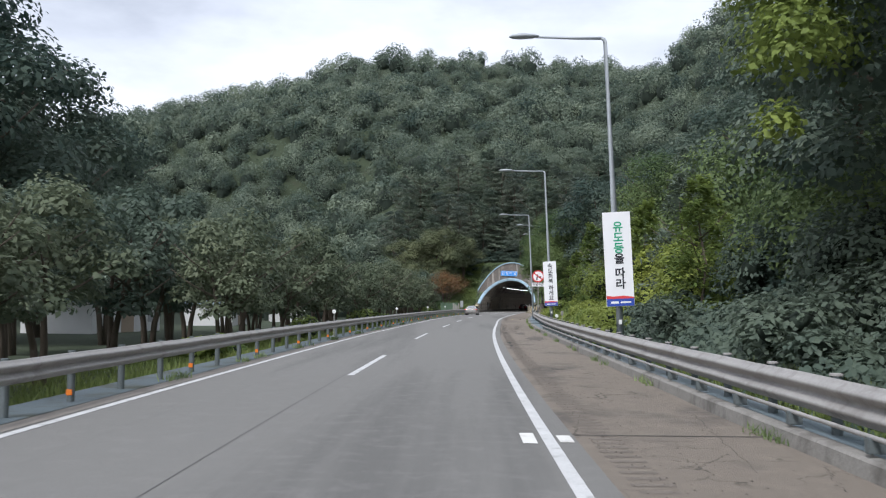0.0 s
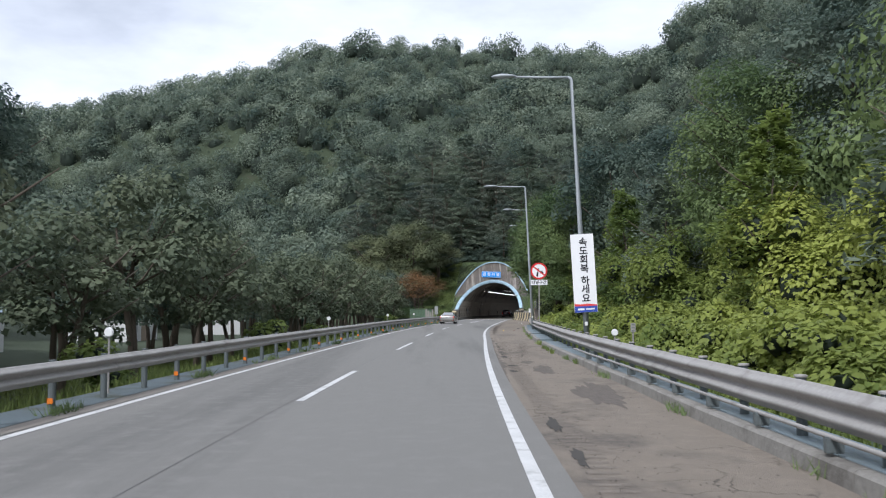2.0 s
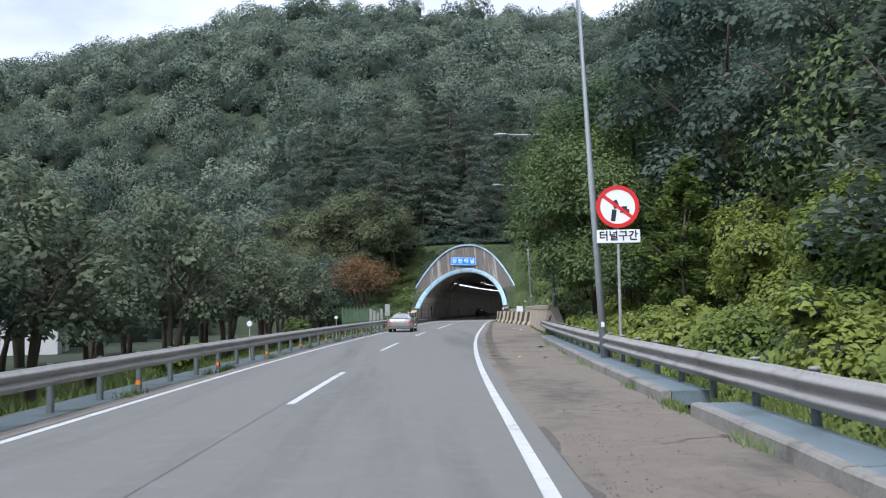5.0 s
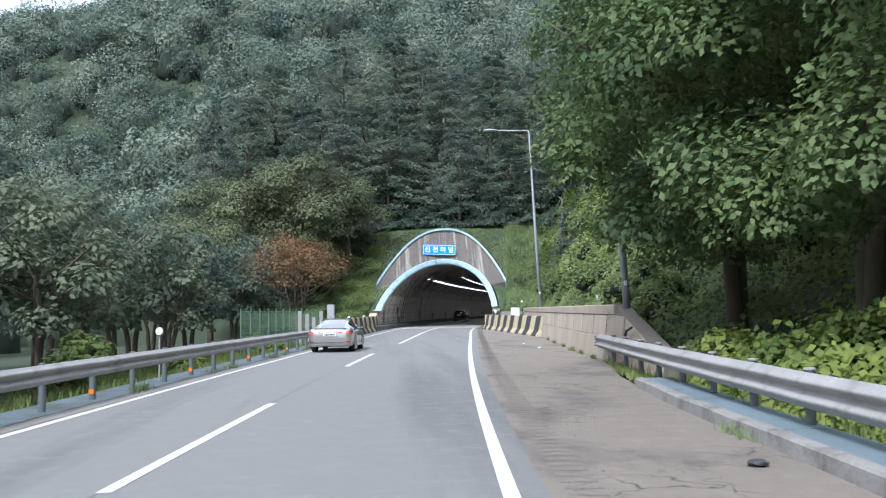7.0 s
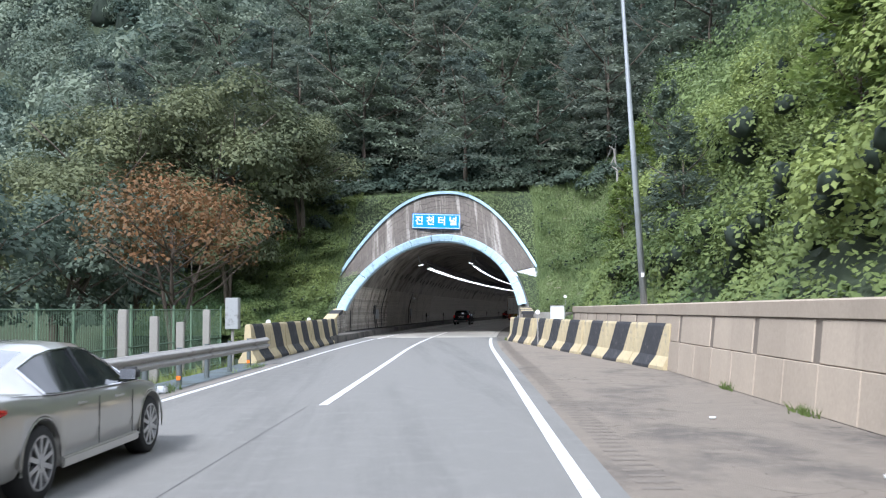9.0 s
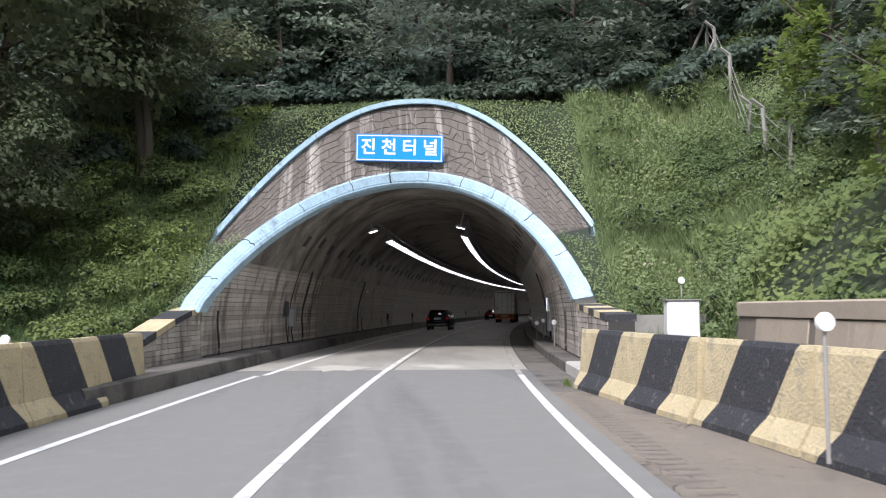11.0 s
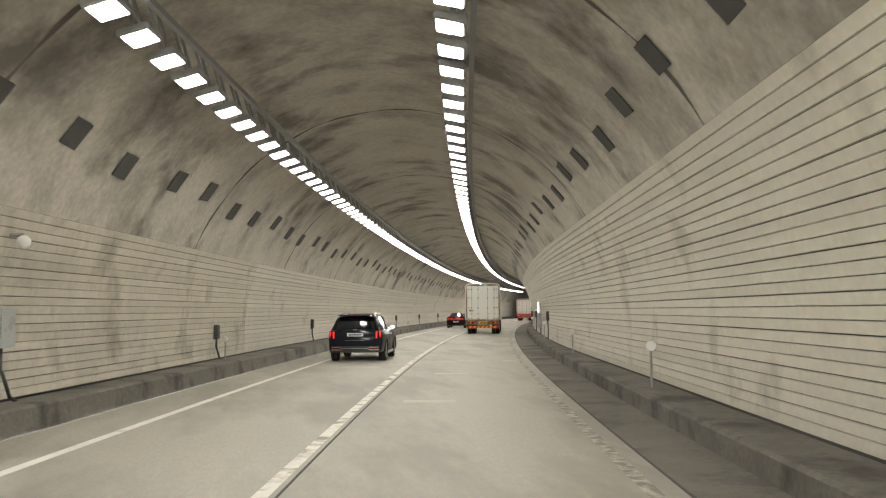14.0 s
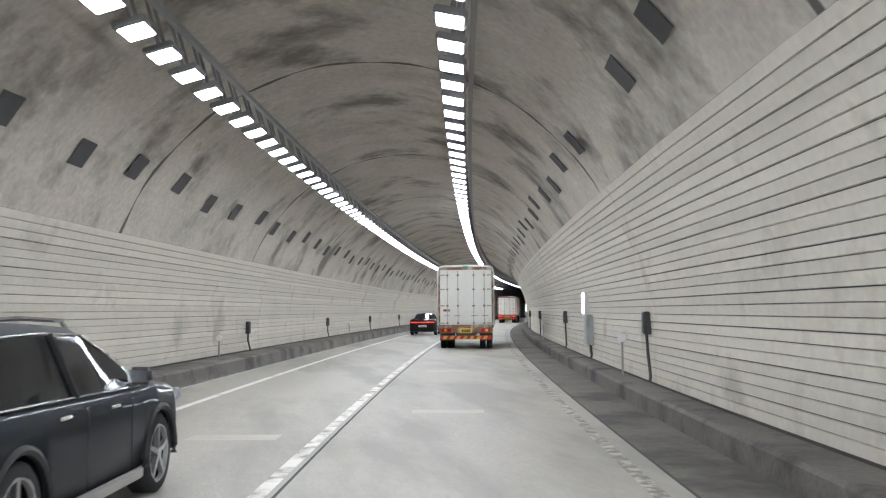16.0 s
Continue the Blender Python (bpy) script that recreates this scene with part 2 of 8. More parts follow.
def turn(s):
    """The road's yaw in degrees at s, for pose()."""
    return -math.degrees(math.atan(float(way(s)[1])))


# ---- mesh helpers ----
def obj_from(name, verts, faces, material, smooth=False):
    me = bpy.data.meshes.new(name)
    me.from_pydata([tuple(v) for v in verts], [], faces)
    me.update()
    ob = new(name, me)
    for mm in material if isinstance(material, (list, tuple)) else (material,):
        me.materials.append(mm)
    if smooth:
        me.polygons.foreach_set("use_smooth", [True] * len(me.polygons))
    return ob


def fast_mesh(name, co, tris, nrm, material):
    """A mesh from arrays: n x 3 places, m x 3 corner numbers and, for foliage, n x 3 normals that follow the crown's outline."""
    me = bpy.data.meshes.new(name)
    me.vertices.add(len(co))
    me.vertices.foreach_set("co", np.asarray(co, np.float32).ravel())
    me.loops.add(len(tris) * 3)
    me.loops.foreach_set("vertex_index", np.asarray(tris, np.int32).ravel())
    me.polygons.add(len(tris))
    me.polygons.foreach_set("loop_start", np.arange(0, len(tris) * 3, 3, dtype=np.int32))
    me.update(calc_edges=True)
    me.materials.append(material)
    if nrm is not None:
        me.attributes.new("custom_normal", "FLOAT_VECTOR", "POINT").data.foreach_set("vector", np.asarray(nrm, np.float32).ravel())
    return me


def part(name, bm, material, parent=None, label="", smooth=False):
    """Links a bmesh as one mesh object, under a thing or a part where one is given."""
    me = bpy.data.meshes.new(name)
    bmesh.ops.recalc_face_normals(bm, faces=bm.faces)
    bm.to_mesh(me)
    bm.free()
    if smooth:
        me.polygons.foreach_set("use_smooth", [True] * len(me.polygons))
    for mm in material if isinstance(material, (list, tuple)) else (material,):
        me.materials.append(mm)
    ob = new(name, me)
    if parent:
        ob.parent = parent
    if label:
        tagged(ob, label)
    return ob


def thing(name, m, label, category, group="", kind=""):
    ob = new(name)
    ob.empty_display_size = 0.3
    ob.matrix_basis = m
    return tagged(ob, label, category, group, kind)


def box(bm, x0, x1, y0, y1, z0, z1, bevel=0.0):
    r = bmesh.ops.create_cube(bm, size=1)
    for v in r["verts"]:
        v.co = Vector((x0 + (v.co.x + 0.5) * (x1 - x0), y0 + (v.co.y + 0.5) * (y1 - y0), z0 + (v.co.z + 0.5) * (z1 - z0)))
    if bevel:
        bmesh.ops.bevel(bm, geom=list({e for v in r["verts"] for e in v.link_edges}), offset=bevel, segments=2, affect="EDGES")
    return r["verts"]


def tube(bm, pts, radii, n=10, cap=True):
    """A round bar through points, with a radius at each."""
    rings = []
    pts = [Vector(p) for p in pts]
    for i, p in enumerate(pts):
        a = pts[min(i + 1, len(pts) - 1)] - pts[max(i - 1, 0)]
        q = a.to_track_quat("Z", "Y")
        rings.append([bm.verts.new(p + q @ Vector((math.cos(2 * math.pi * k / n) * radii[i], math.sin(2 * math.pi * k / n) * radii[i], 0))) for k in range(n)])
    for a, b in zip(rings, rings[1:]):
        for k in range(n):
            bm.faces.new((a[k], a[(k + 1) % n], b[(k + 1) % n], b[k]))
    if cap:
        bm.faces.new(rings[0][::-1])
        bm.faces.new(rings[-1])


def cyl(bm, p, q, r, n=12):
    tube(bm, [p, q], [r, r], n)


def extrude_way(name, section, s0, s1, step, material, closed=True, shift=None, smooth=False, parent=None, ends=True):
    """A bar of one cross-section (offset, height) along the road from s0 to s1. shift(s): further offset and height."""
    n = max(2, int(round((s1 - s0) / step)) + 1)
    ss = np.linspace(s0, s1, n)
    verts, faces, m = [], [], len(section)
    for s in ss:
        dd, dz = shift(s) if shift else (0, 0)
        verts += [P(s, d + dd, z + dz) for d, z in section]
    for i in range(n - 1):
        for k in range(m if closed else m - 1):
            a, b = i * m + k, i * m + (k + 1) % m
            faces.append((a, b, b + m, a + m))
    if closed and ends:
        faces += [tuple(range(m))[::-1], tuple(range((n - 1) * m, n * m))]
    ob = obj_from(name, verts, faces, material, smooth)
    if parent:
        ob.parent = parent
    return ob


# ---- the ground: one sheet, with the hill over the tunnel ----
def ease(a, b, v):
    t = np.clip((v - a) / (b - a), 0, 1)
    return t * t * (3 - 2 * t)


def ground_z(s, u):
    """Height of the ground at s along the road and u to the right of its middle."""
    s, u = np.asarray(s, float), np.asarray(u, float)
    X, Y = PN(s, u + MID)
    w = ease(185, 250, s)
    q = s * (1 - w) + Y * w
    a = np.interp(q, (152, 159, 165, 172.7, 176, 186, 198, 240, 281, 340, 420, 700), (0, 0.5, 3.9, 10.2, 11.2, 15, 29, 50, 68, 95, 98, 40))
    a = a * (1 + (np.interp(X, (-400, -250, -160, -127, -81, -50, -27, 25, 70, 160, 300), (0.45, 0.5, 0.65, 0.735, 0.86, 0.96, 1.02, 1.0, 0.95, 0.95, 0.9)) - 1) * w)
    a = a * (1 - 0.6 * ease(22, 60, -u) * (1 - w))
    a = a + 26 * ease(44, 78, X) * np.exp(-((Y - 238) / 42) ** 2)
    side = ease(95, 118, s)
    b_low = np.interp(u, (7.8, 11, 16, 30, 60, 120, 300), (-0.3, 0.5, 2.2, 11.5, 31, 62, 110))
    b_high = np.interp(u, (8.25, 8.65, 9.4, 12.5, 20, 40, 90, 300), (-0.2, 1.5, 2.0, 5.5, 12, 30, 62, 110))
    b = b_low * (1 - side) + b_high * side
    b *= 0.35 + 0.65 * ease(-60, 40, s)
    left = np.interp(-u, (5.0, 6.0, 9, 14, 40, 70, 160, 400), (-0.12, -0.4, -0.9, -1.2, -1.2, 2, 22, 70)) * ease(-400, 0, s)
    flat = np.where(u < 0, left, np.maximum(b, -0.3))
    a = np.where((np.abs(u) < 6.55) & (s < 172), 0, a)
    flat = np.where(np.abs(u) < 7.8, np.where(u < -4.5, left, -0.12), flat)
    z = np.where(a > 0.3, np.sqrt(np.maximum(flat, 0) ** 2 + a ** 2) * (np.maximum(flat, 0) > 0) + a * (np.maximum(flat, 0) <= 0), flat)
    rough = np.where((np.abs(u) > 9) & (z > 0.5), 1.0, 0.0)
    return z + rough * (0.5 * np.sin(s * 0.31 + u * 0.23) * np.sin(u * 0.41 - s * 0.17) + 0.25 * np.sin(s * 1.1) * np.sin(u * 0.9))


def sheet(ss, us, keep=None):
    S, U = np.meshgrid(np.array(ss, float), np.array(us, float), indexing="ij")
    Z = ground_z(S, U)
    if keep is not None:
        Z = keep(S, U, Z)
    X, Y = PN(S, U + MID)
    n, m = S.shape
    co = np.stack([X, Y, Z], -1).reshape(-1, 3)
    i = (np.arange(n - 1)[:, None] * m + np.arange(m - 1)[None]).ravel()
    t = np.concatenate([np.stack([i, i + m, i + 1], 1), np.stack([i + 1, i + m, i + m + 1], 1)])
    return co, t


S_ALL = [-1400, -900, -500, -300, -200, -140, -100, *np.arange(-80, 260, 2.0), *np.arange(260, 420, 6.0), 440, 480, 540, 620, 700, 900, 1400]
U_OUT = [6.6, 7.4, 7.8, 8.2, 8.4, 8.6, 8.8, 9.4, 10.2, 11, 12, 13, 14.5, 16, 18, 20, 23, 26, 30, 35, 40, 45, 50, 55, 60, 65, 70, 75, 80, 86, 92, 98, 106, 114, 122, 130, 148, 168, 188, 210, 240, 300, 380, 470]
pieces = [
    sheet(S_ALL, U_OUT),
    sheet(S_ALL, [-v for v in U_OUT[::-1]]),
    sheet([v for v in S_ALL if v <= 160], np.linspace(-6.6, 6.6, 9)),
    sheet([172.6, *[v for v in S_ALL if v > 173]], np.linspace(-6.6, 6.6, 9)),
]
co, tri, base = [], [], 0
for c, t in pieces:
    co.append(c)
    tri.append(t + base)
    base += len(c)
ground = new("ground", fast_mesh("ground", np.concatenate(co), np.concatenate(tri), None, GRASS_SOIL))
tagged(ground, "grassy ground rising to a steep wooded hill", "ground", kind="structure")
ground.data.polygons.foreach_set("use_smooth", [True] * len(ground.data.polygons))

# ---- road, shoulders, markings ----
PORTAL = 160.0


def strip(name, d0, d1, z, s0, s1, step, material, label, category="road", depth=0.0, kind="structure"):
    n = max(2, int((s1 - s0) / step) + 1)
    ss = np.linspace(s0, s1, n)
    f0, f1 = (d0 if callable(d0) else (lambda s: d0)), (d1 if callable(d1) else (lambda s: d1))
    verts, faces = [], []
    for s in ss:
        verts += [P(s, f0(s), z), P(s, f1(s), z)]
    faces = [(2 * i, 2 * i + 1, 2 * i + 3, 2 * i + 2) for i in range(n - 1)]
    ob = obj_from(name, verts, faces, material)
    if kind:
        tagged(ob, label, category, kind=kind)
    return ob


strip("road", -7.95, 0.35, 0.0, -300, 160, 2, ASPHALT, "two-lane grey road with a smooth worn surface")
strip("road_in_tunnel", -7.95, 1.25, 0.0, 160, 420, 2, TUNNEL_ROAD, "pale stained concrete road inside the tunnel")


def toe_right(s):
    return float(np.interp(s, (-300, 22, 40, 50, 70, 80, 90, 96, 102, 129, 155, 160), (2.83, 2.85, 2.62, 2.6, 3.0, 3.23, 3.3, 3.6, 4.3, 4.3, 0.95, 1.2)))


strip("shoulder", 0.35, lambda s: toe_right(s) + 0.05, 0.0, -300, 160, 1, SHOULDER, "brown worn shoulder with cracks and patches", "pavement")
strip("edge_line_right", -0.08, 0.08, 0.006, -300, 158, 2, PAINT, "white painted line along the shoulder", "road marking")
strip("edge_line_left", -6.9, -6.75, 0.006, -300, 158, 2, PAINT, "white painted line beside the guardrail", "road marking")
FADED_PAINT = mat("almost_gone_paint", (0.44, 0.42, 0.37), 0.8, vary=0.2, scale=3, fine=30, bump=0.1, stain=(0.2, 0.188, 0.162), stain_scale=5.0, stain_at=0.42)
strip("edge_line_right", -0.08, 0.08, 0.006, 158.2, 420, 2, FADED_PAINT, "worn white line inside the tunnel", "road marking")
strip("edge_line_left", -6.76, -6.6, 0.006, 158.2, 420, 2, WORN_PAINT, "white line along the tunnel kerb", "road marking")
for s0 in (-48, -26, -3.8, 18.6, 40.6, 60.6, 81.6, 101.2):
    strip("lane_dash", -3.92 if s0 > 70 else -3.82, -3.77 if s0 > 70 else -3.67, 0.006, s0, s0 + 8.4, 1.5, PAINT, "white painted lane dash on the road", "road marking")
strip("lane_line", -3.72, -3.56, 0.006, 120.3, 158, 2, PAINT, "solid white lane line before the tunnel", "road marking")
TUNNEL_LINE = mat("patchy_white_paint", (0.66, 0.64, 0.59), 0.8, vary=0.15, scale=2, fine=40, bump=0.1, stain=(0.27, 0.25, 0.215), stain_scale=2.2, stain_at=0.48)
strip("lane_line", -3.72, -3.56, 0.006, 158.2, 420, 2, TUNNEL_LINE, "worn solid lane line in the tunnel", "road marking")
strip("road_joint", -3.897, -3.885, 0.004, -300, 120, 2, mat("worn_joint", (0.095, 0.094, 0.092), 0.9, vary=0.2), "dark straight joint between the lanes", "road joint")

# rumble grooves, patches, potholes and cracks in the shoulder
PATCH = mat("dark_broken_gravel", (0.115, 0.098, 0.083), 0.95, vary=0.4, scale=6, fine=45, bump=1.0)
DEEP = mat("deep_broken_edge", (0.05, 0.046, 0.04), 0.95, vary=0.2)
vv, ff = [], []
rr = random.Random(11)
for a, b in ((-30, 31), (66, 100), (101, 152)):
    s_ = a
    while s_ < b:
        d0, d1 = 0.5 + 0.03 * rr.random(), 0.88 + 0.04 * rr.random()
        wd = 0.13
        if rr.random() < 0.93:
            k = len(vv)
            vv += [P(s_, d0, 0.004), P(s_, d1, 0.004), P(s_ + wd, d1, 0.004), P(s_ + wd, d0, 0.004)]
            ff.append((k, k + 1, k + 2, k + 3))
        s_ += 0.33
GROOVE = mat("worn_groove", (0.165, 0.141, 0.116), 0.95, vary=0.35, scale=5, fine=40, bump=0.8)
tagged(obj_from("rumble_strip", vv, ff, GROOVE), "worn rumble grooves along the edge line", "rumble strip", kind="stuff")


def blot(name, s0, d0, ls, ld, z, material, label, seed):
    """A flat patch with an uneven outline."""
    r = random.Random(seed)
    n = 56
    ph = [r.uniform(0, 6.28) for _ in range(5)]
    pts = []
    for k in range(n):
        a = 2 * math.pi * k / n
        q = 1 + 0.18 * math.sin(2 * a + ph[0]) + 0.14 * math.sin(3 * a + ph[1]) + 0.12 * math.sin(7 * a + ph[2]) + 0.09 * math.sin(13 * a + ph[3]) + r.uniform(-0.12, 0.12)
        pts.append(P(s0 + ls * q * math.sin(a), d0 + ld * q * math.cos(a), z))
    tagged(obj_from(name, pts, [tuple(range(n))], material), label, "road patch", kind="structure")


for i, (s0, d0, ls, ld, m_) in enumerate(((27.5, 1.5, 1.5, 0.3, 0), (20.2, 2.0, 2.6, 0.4, 0), (31.2, 1.25, 0.7, 0.22, 0), (34.6, 0.62, 0.7, 0.1, 1), (38.3, 0.58, 0.5, 0.08, 1), (43.6, 0.56, 0.45, 0.07, 1), (47.2, 0.55, 0.6, 0.06, 1), (36.6, 0.66, 0.3, 0.12, 1), (40.9, 0.66, 0.3, 0.12, 1), (29.3, 0.7, 0.35, 0.16, 1), (26.8, 0.62, 0.4, 0.1, 1), (74.4, 0.75, 0.5, 0.28, 0), (76.2, 0.6, 0.4, 0.16, 1), (79, 0.62, 0.35, 0.12, 1), (15, 0.62, 0.9, 0.08, 1), (12, 0.6, 0.6, 0.07, 1))):
    blot("shoulder_patch", s0, d0, ls, ld, 0.0045 + 0.0004 * i, DEEP if m_ else PATCH, "broken dark hollow in the shoulder" if m_ else "dark worn patch on the shoulder", i)
# ragged edge where the shoulder has broken away from the road
rr = random.Random(31)
vv, ff = [], []
q, edge_s = 0.12, 23.0
while edge_s < 57:
    q = min(0.34, max(0.02, q + rr.uniform(-0.11, 0.11)))
    vv += [P(edge_s, 0.352, 0.0042), P(edge_s, 0.36 + q * (1 - abs(edge_s - 40) / 24), 0.0042)]
    edge_s += rr.uniform(0.12, 0.3)
ff = [(2 * k, 2 * k + 1, 2 * k + 3, 2 * k + 2) for k in range(len(vv) // 2 - 1)]
tagged(obj_from("broken_edge", vv, ff, PATCH), "ragged gravel edge broken away beside the road", "road edge", kind="structure")


def crack(s0, d0, s1, d1, width, seed, z=0.005, name="crack"):
    r = random.Random(seed)
    n = 20
    vv = []
    for k in range(n + 1):
        f = k / n
        s_, d_ = s0 + (s1 - s0) * f + r.uniform(-0.06, 0.06), d0 + (d1 - d0) * f + r.uniform(-0.03, 0.03)
        w = width * r.uniform(0.25, 0.7)
        if abs(s1 - s0) > abs(d1 - d0):
            vv += [P(s_, d_ - w, z), P(s_, d_ + w, z)]
        else:
            vv += [P(s_ - w, d_, z), P(s_ + w, d_, z)]
    tagged(obj_from(name, vv, [(2 * k, 2 * k + 1, 2 * k + 3, 2 * k + 2) for k in range(n)], DEEP), "thin dark crack across the shoulder", "crack", kind="structure")


for i, c in enumerate(((31.5, 1.2, 31.0, 2.5, 0.012), (36.4, 1.1, 36.9, 2.4, 0.01), (76.5, 1.0, 76.8, 3.0, 0.01), (-16, 1.9, -11, 2.5, 0.006), (55, 1.0, 55.4, 2.5, 0.01), (-17, 2.4, -15.5, 2.75, 0.008))):
    crack(*c, i)
# a net of thin cracks, and loose chips of broken surface
rr = random.Random(23)
for i in range(12):
    s0 = rr.choice((rr.uniform(-18, 60), rr.uniform(62, 126)))
    d0, d1 = rr.uniform(0.6, 1.6), rr.uniform(1.4, 2.6)
    if rr.random() < 0.7:
        crack(s0, d0, s0 + rr.uniform(-0.6, 0.6), min(d1 + 0.3, 2.55), rr.uniform(0.004, 0.008), 100 + i, 0.0048 + 0.00002 * i)
    else:
        crack(s0, d0, s0 + rr.uniform(2, 6), d1, rr.uniform(0.003, 0.006), 100 + i, 0.0048 + 0.00002 * i)
vv, ff = [], []
for i in range(3800):
    s0 = rr.uniform(-20, 58) if i < 1600 else rr.gauss(40, 5) if i < 3600 else rr.uniform(66, 128)
    d0 = abs(rr.gauss(0, 0.35)) + 0.5 if rr.random() < 0.6 else rr.uniform(0.6, 2.5)
    if 1600 <= i < 3600 and rr.random() < 0.5:
        d0 = 1.2 + 0.05 * (s0 - 34) + rr.gauss(0, 0.16)
    w = rr.uniform(0.006, 0.02)
    k = len(vv)
    up = rr.uniform(0.008, 0.02)
    for q in range(5):
        a = 2 * math.pi * q / 5 + rr.uniform(-0.3, 0.3)
        vv.append(P(s0 + w * 1.6 * math.sin(a), max(d0, 0.4) + w * math.cos(a), 0.003))
    vv.append(P(s0, max(d0, 0.4), up))
    ff += [(k + q, k + (q + 1) % 5, k + 5) for q in range(5)]
tagged(obj_from("loose_chips", vv, ff, PATCH), "loose chips and grit broken out of the shoulder", "grit", kind="stuff")
for d0, d1, s0, s1 in ((-0.34, -0.16, -14.2, -13.3), (0.12, 0.3, -14.1, -13.5)):
    strip("paint_patch", d0, d1, 0.0085, s0, s1, 0.3, WORN_PAINT, "worn white paint patch beside the edge line", "road marking")
strip("shoulder_seam", 0.36, 2.8, 0.0052, -13.46, -13.4, 0.05, DEEP, "dark joint across the shoulder", "road joint")

# ---- the tunnel tube ----
TA, TB, TC = 5.35, 5.6, 1.0


def drift(s):
    """How far the bore's middle lies to the right of the portal's."""
    return 0.28 * float(ease(162, 176, np.float64(s)) - ease(190, 216, np.float64(s)))


def TP(s, u, z):
    """World place inside the bore."""
    return P(s, MID + u + drift(s), z)


def bore(a, grow=0.0):
    """Section of the tunnel: angle from the right springing over the crown; offset from the middle and height."""
    return (TA + grow) * math.cos(a), TC + (TB + grow) * math.sin(a)


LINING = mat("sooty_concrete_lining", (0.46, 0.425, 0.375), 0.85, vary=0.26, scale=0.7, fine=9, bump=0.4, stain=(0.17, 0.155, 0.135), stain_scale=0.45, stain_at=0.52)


def darken_mouth(m, y0, y1, colour, share):
    """Darkens a surface in clouds and smears, most at the tunnel's mouth, fading further in."""
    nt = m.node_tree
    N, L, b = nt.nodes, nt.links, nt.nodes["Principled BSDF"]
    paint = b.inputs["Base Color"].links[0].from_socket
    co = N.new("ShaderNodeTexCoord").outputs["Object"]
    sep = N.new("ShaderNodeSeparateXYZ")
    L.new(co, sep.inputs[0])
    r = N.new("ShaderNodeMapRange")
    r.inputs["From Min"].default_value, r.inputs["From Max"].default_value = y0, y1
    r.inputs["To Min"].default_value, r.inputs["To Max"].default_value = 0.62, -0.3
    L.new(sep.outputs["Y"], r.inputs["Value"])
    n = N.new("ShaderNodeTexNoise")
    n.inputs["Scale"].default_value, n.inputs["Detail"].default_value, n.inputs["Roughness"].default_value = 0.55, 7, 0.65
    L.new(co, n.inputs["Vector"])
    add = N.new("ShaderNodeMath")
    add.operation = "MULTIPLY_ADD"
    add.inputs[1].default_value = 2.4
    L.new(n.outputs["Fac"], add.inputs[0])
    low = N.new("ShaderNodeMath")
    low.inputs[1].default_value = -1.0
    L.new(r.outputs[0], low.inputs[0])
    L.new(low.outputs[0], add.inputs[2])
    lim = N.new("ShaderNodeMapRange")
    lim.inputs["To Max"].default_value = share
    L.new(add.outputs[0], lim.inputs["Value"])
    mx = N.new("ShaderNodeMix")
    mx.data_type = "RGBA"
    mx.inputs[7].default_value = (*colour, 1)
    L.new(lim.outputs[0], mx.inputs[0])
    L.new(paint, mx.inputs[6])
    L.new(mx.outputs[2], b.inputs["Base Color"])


darken_mouth(LINING, 165, 204, (0.06, 0.05, 0.042), 0.88)
PANEL = mat("cream_wall_cladding", (0.54, 0.505, 0.44), 0.6, vary=0.12, scale=0.6, fine=8, per=0.07, stain=(0.36, 0.332, 0.28), stain_scale=0.6, stain_at=0.56)
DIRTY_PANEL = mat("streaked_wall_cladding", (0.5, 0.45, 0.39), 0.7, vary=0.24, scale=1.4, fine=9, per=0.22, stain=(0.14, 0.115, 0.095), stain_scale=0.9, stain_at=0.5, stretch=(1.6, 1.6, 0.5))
# left wall's stretch up to s = 204: slightly darker and browner than PANEL
DARKER_PANEL = mat("darker_wall_cladding", (0.49, 0.45, 0.38), 0.65, vary=0.16, scale=0.7, fine=8, per=0.08, stain=(0.3, 0.27, 0.22), stain_scale=0.7, stain_at=0.54)
darken_mouth(DIRTY_PANEL, 162, 182, (0.085, 0.073, 0.06), 0.35)
darken_mouth(DARKER_PANEL, 176, 200, (0.13, 0.115, 0.095), 0.5)
GAP = mat("dark_gap", (0.05, 0.047, 0.042), 0.9, vary=0.1)
KERB = mat("sooty_kerb_concrete", (0.125, 0.114, 0.098), 0.85, vary=0.32, scale=1.6, fine=16, bump=0.6, stain=(0.045, 0.041, 0.036), stain_scale=0.8, stain_at=0.48)
BLUE_PAINT = mat("faded_pale_blue_paint", (0.36, 0.5, 0.585), 0.75, vary=0.26, scale=1.8, fine=11, bump=0.5, stain=(0.2, 0.25, 0.28), stain_scale=2.2, stain_at=0.56)
STONE = mat("stained_stone_pattern_concrete", (0.125, 0.108, 0.092), 0.92, vary=0.26, scale=1.5, fine=14, bump=0.9, per=0.06, stain=(0.38, 0.35, 0.31), stain_scale=0.7, stain_at=0.53, stretch=(2.8, 0.05, 0.12))
GROUT = mat("dark_stone_joint", (0.075, 0.065, 0.055), 0.95, vary=0.2)


def cut(z):
    """How far along the road the mouth's slanting edge lies at a height."""
    return 160.0 + max(0.0, z - 1.8) * 2.12


def bore_at(z):
    """Half width of the bore at a height."""
    return TA if z <= TC else TA * math.sqrt(max(0.0, 1 - ((z - TC) / TB) ** 2))


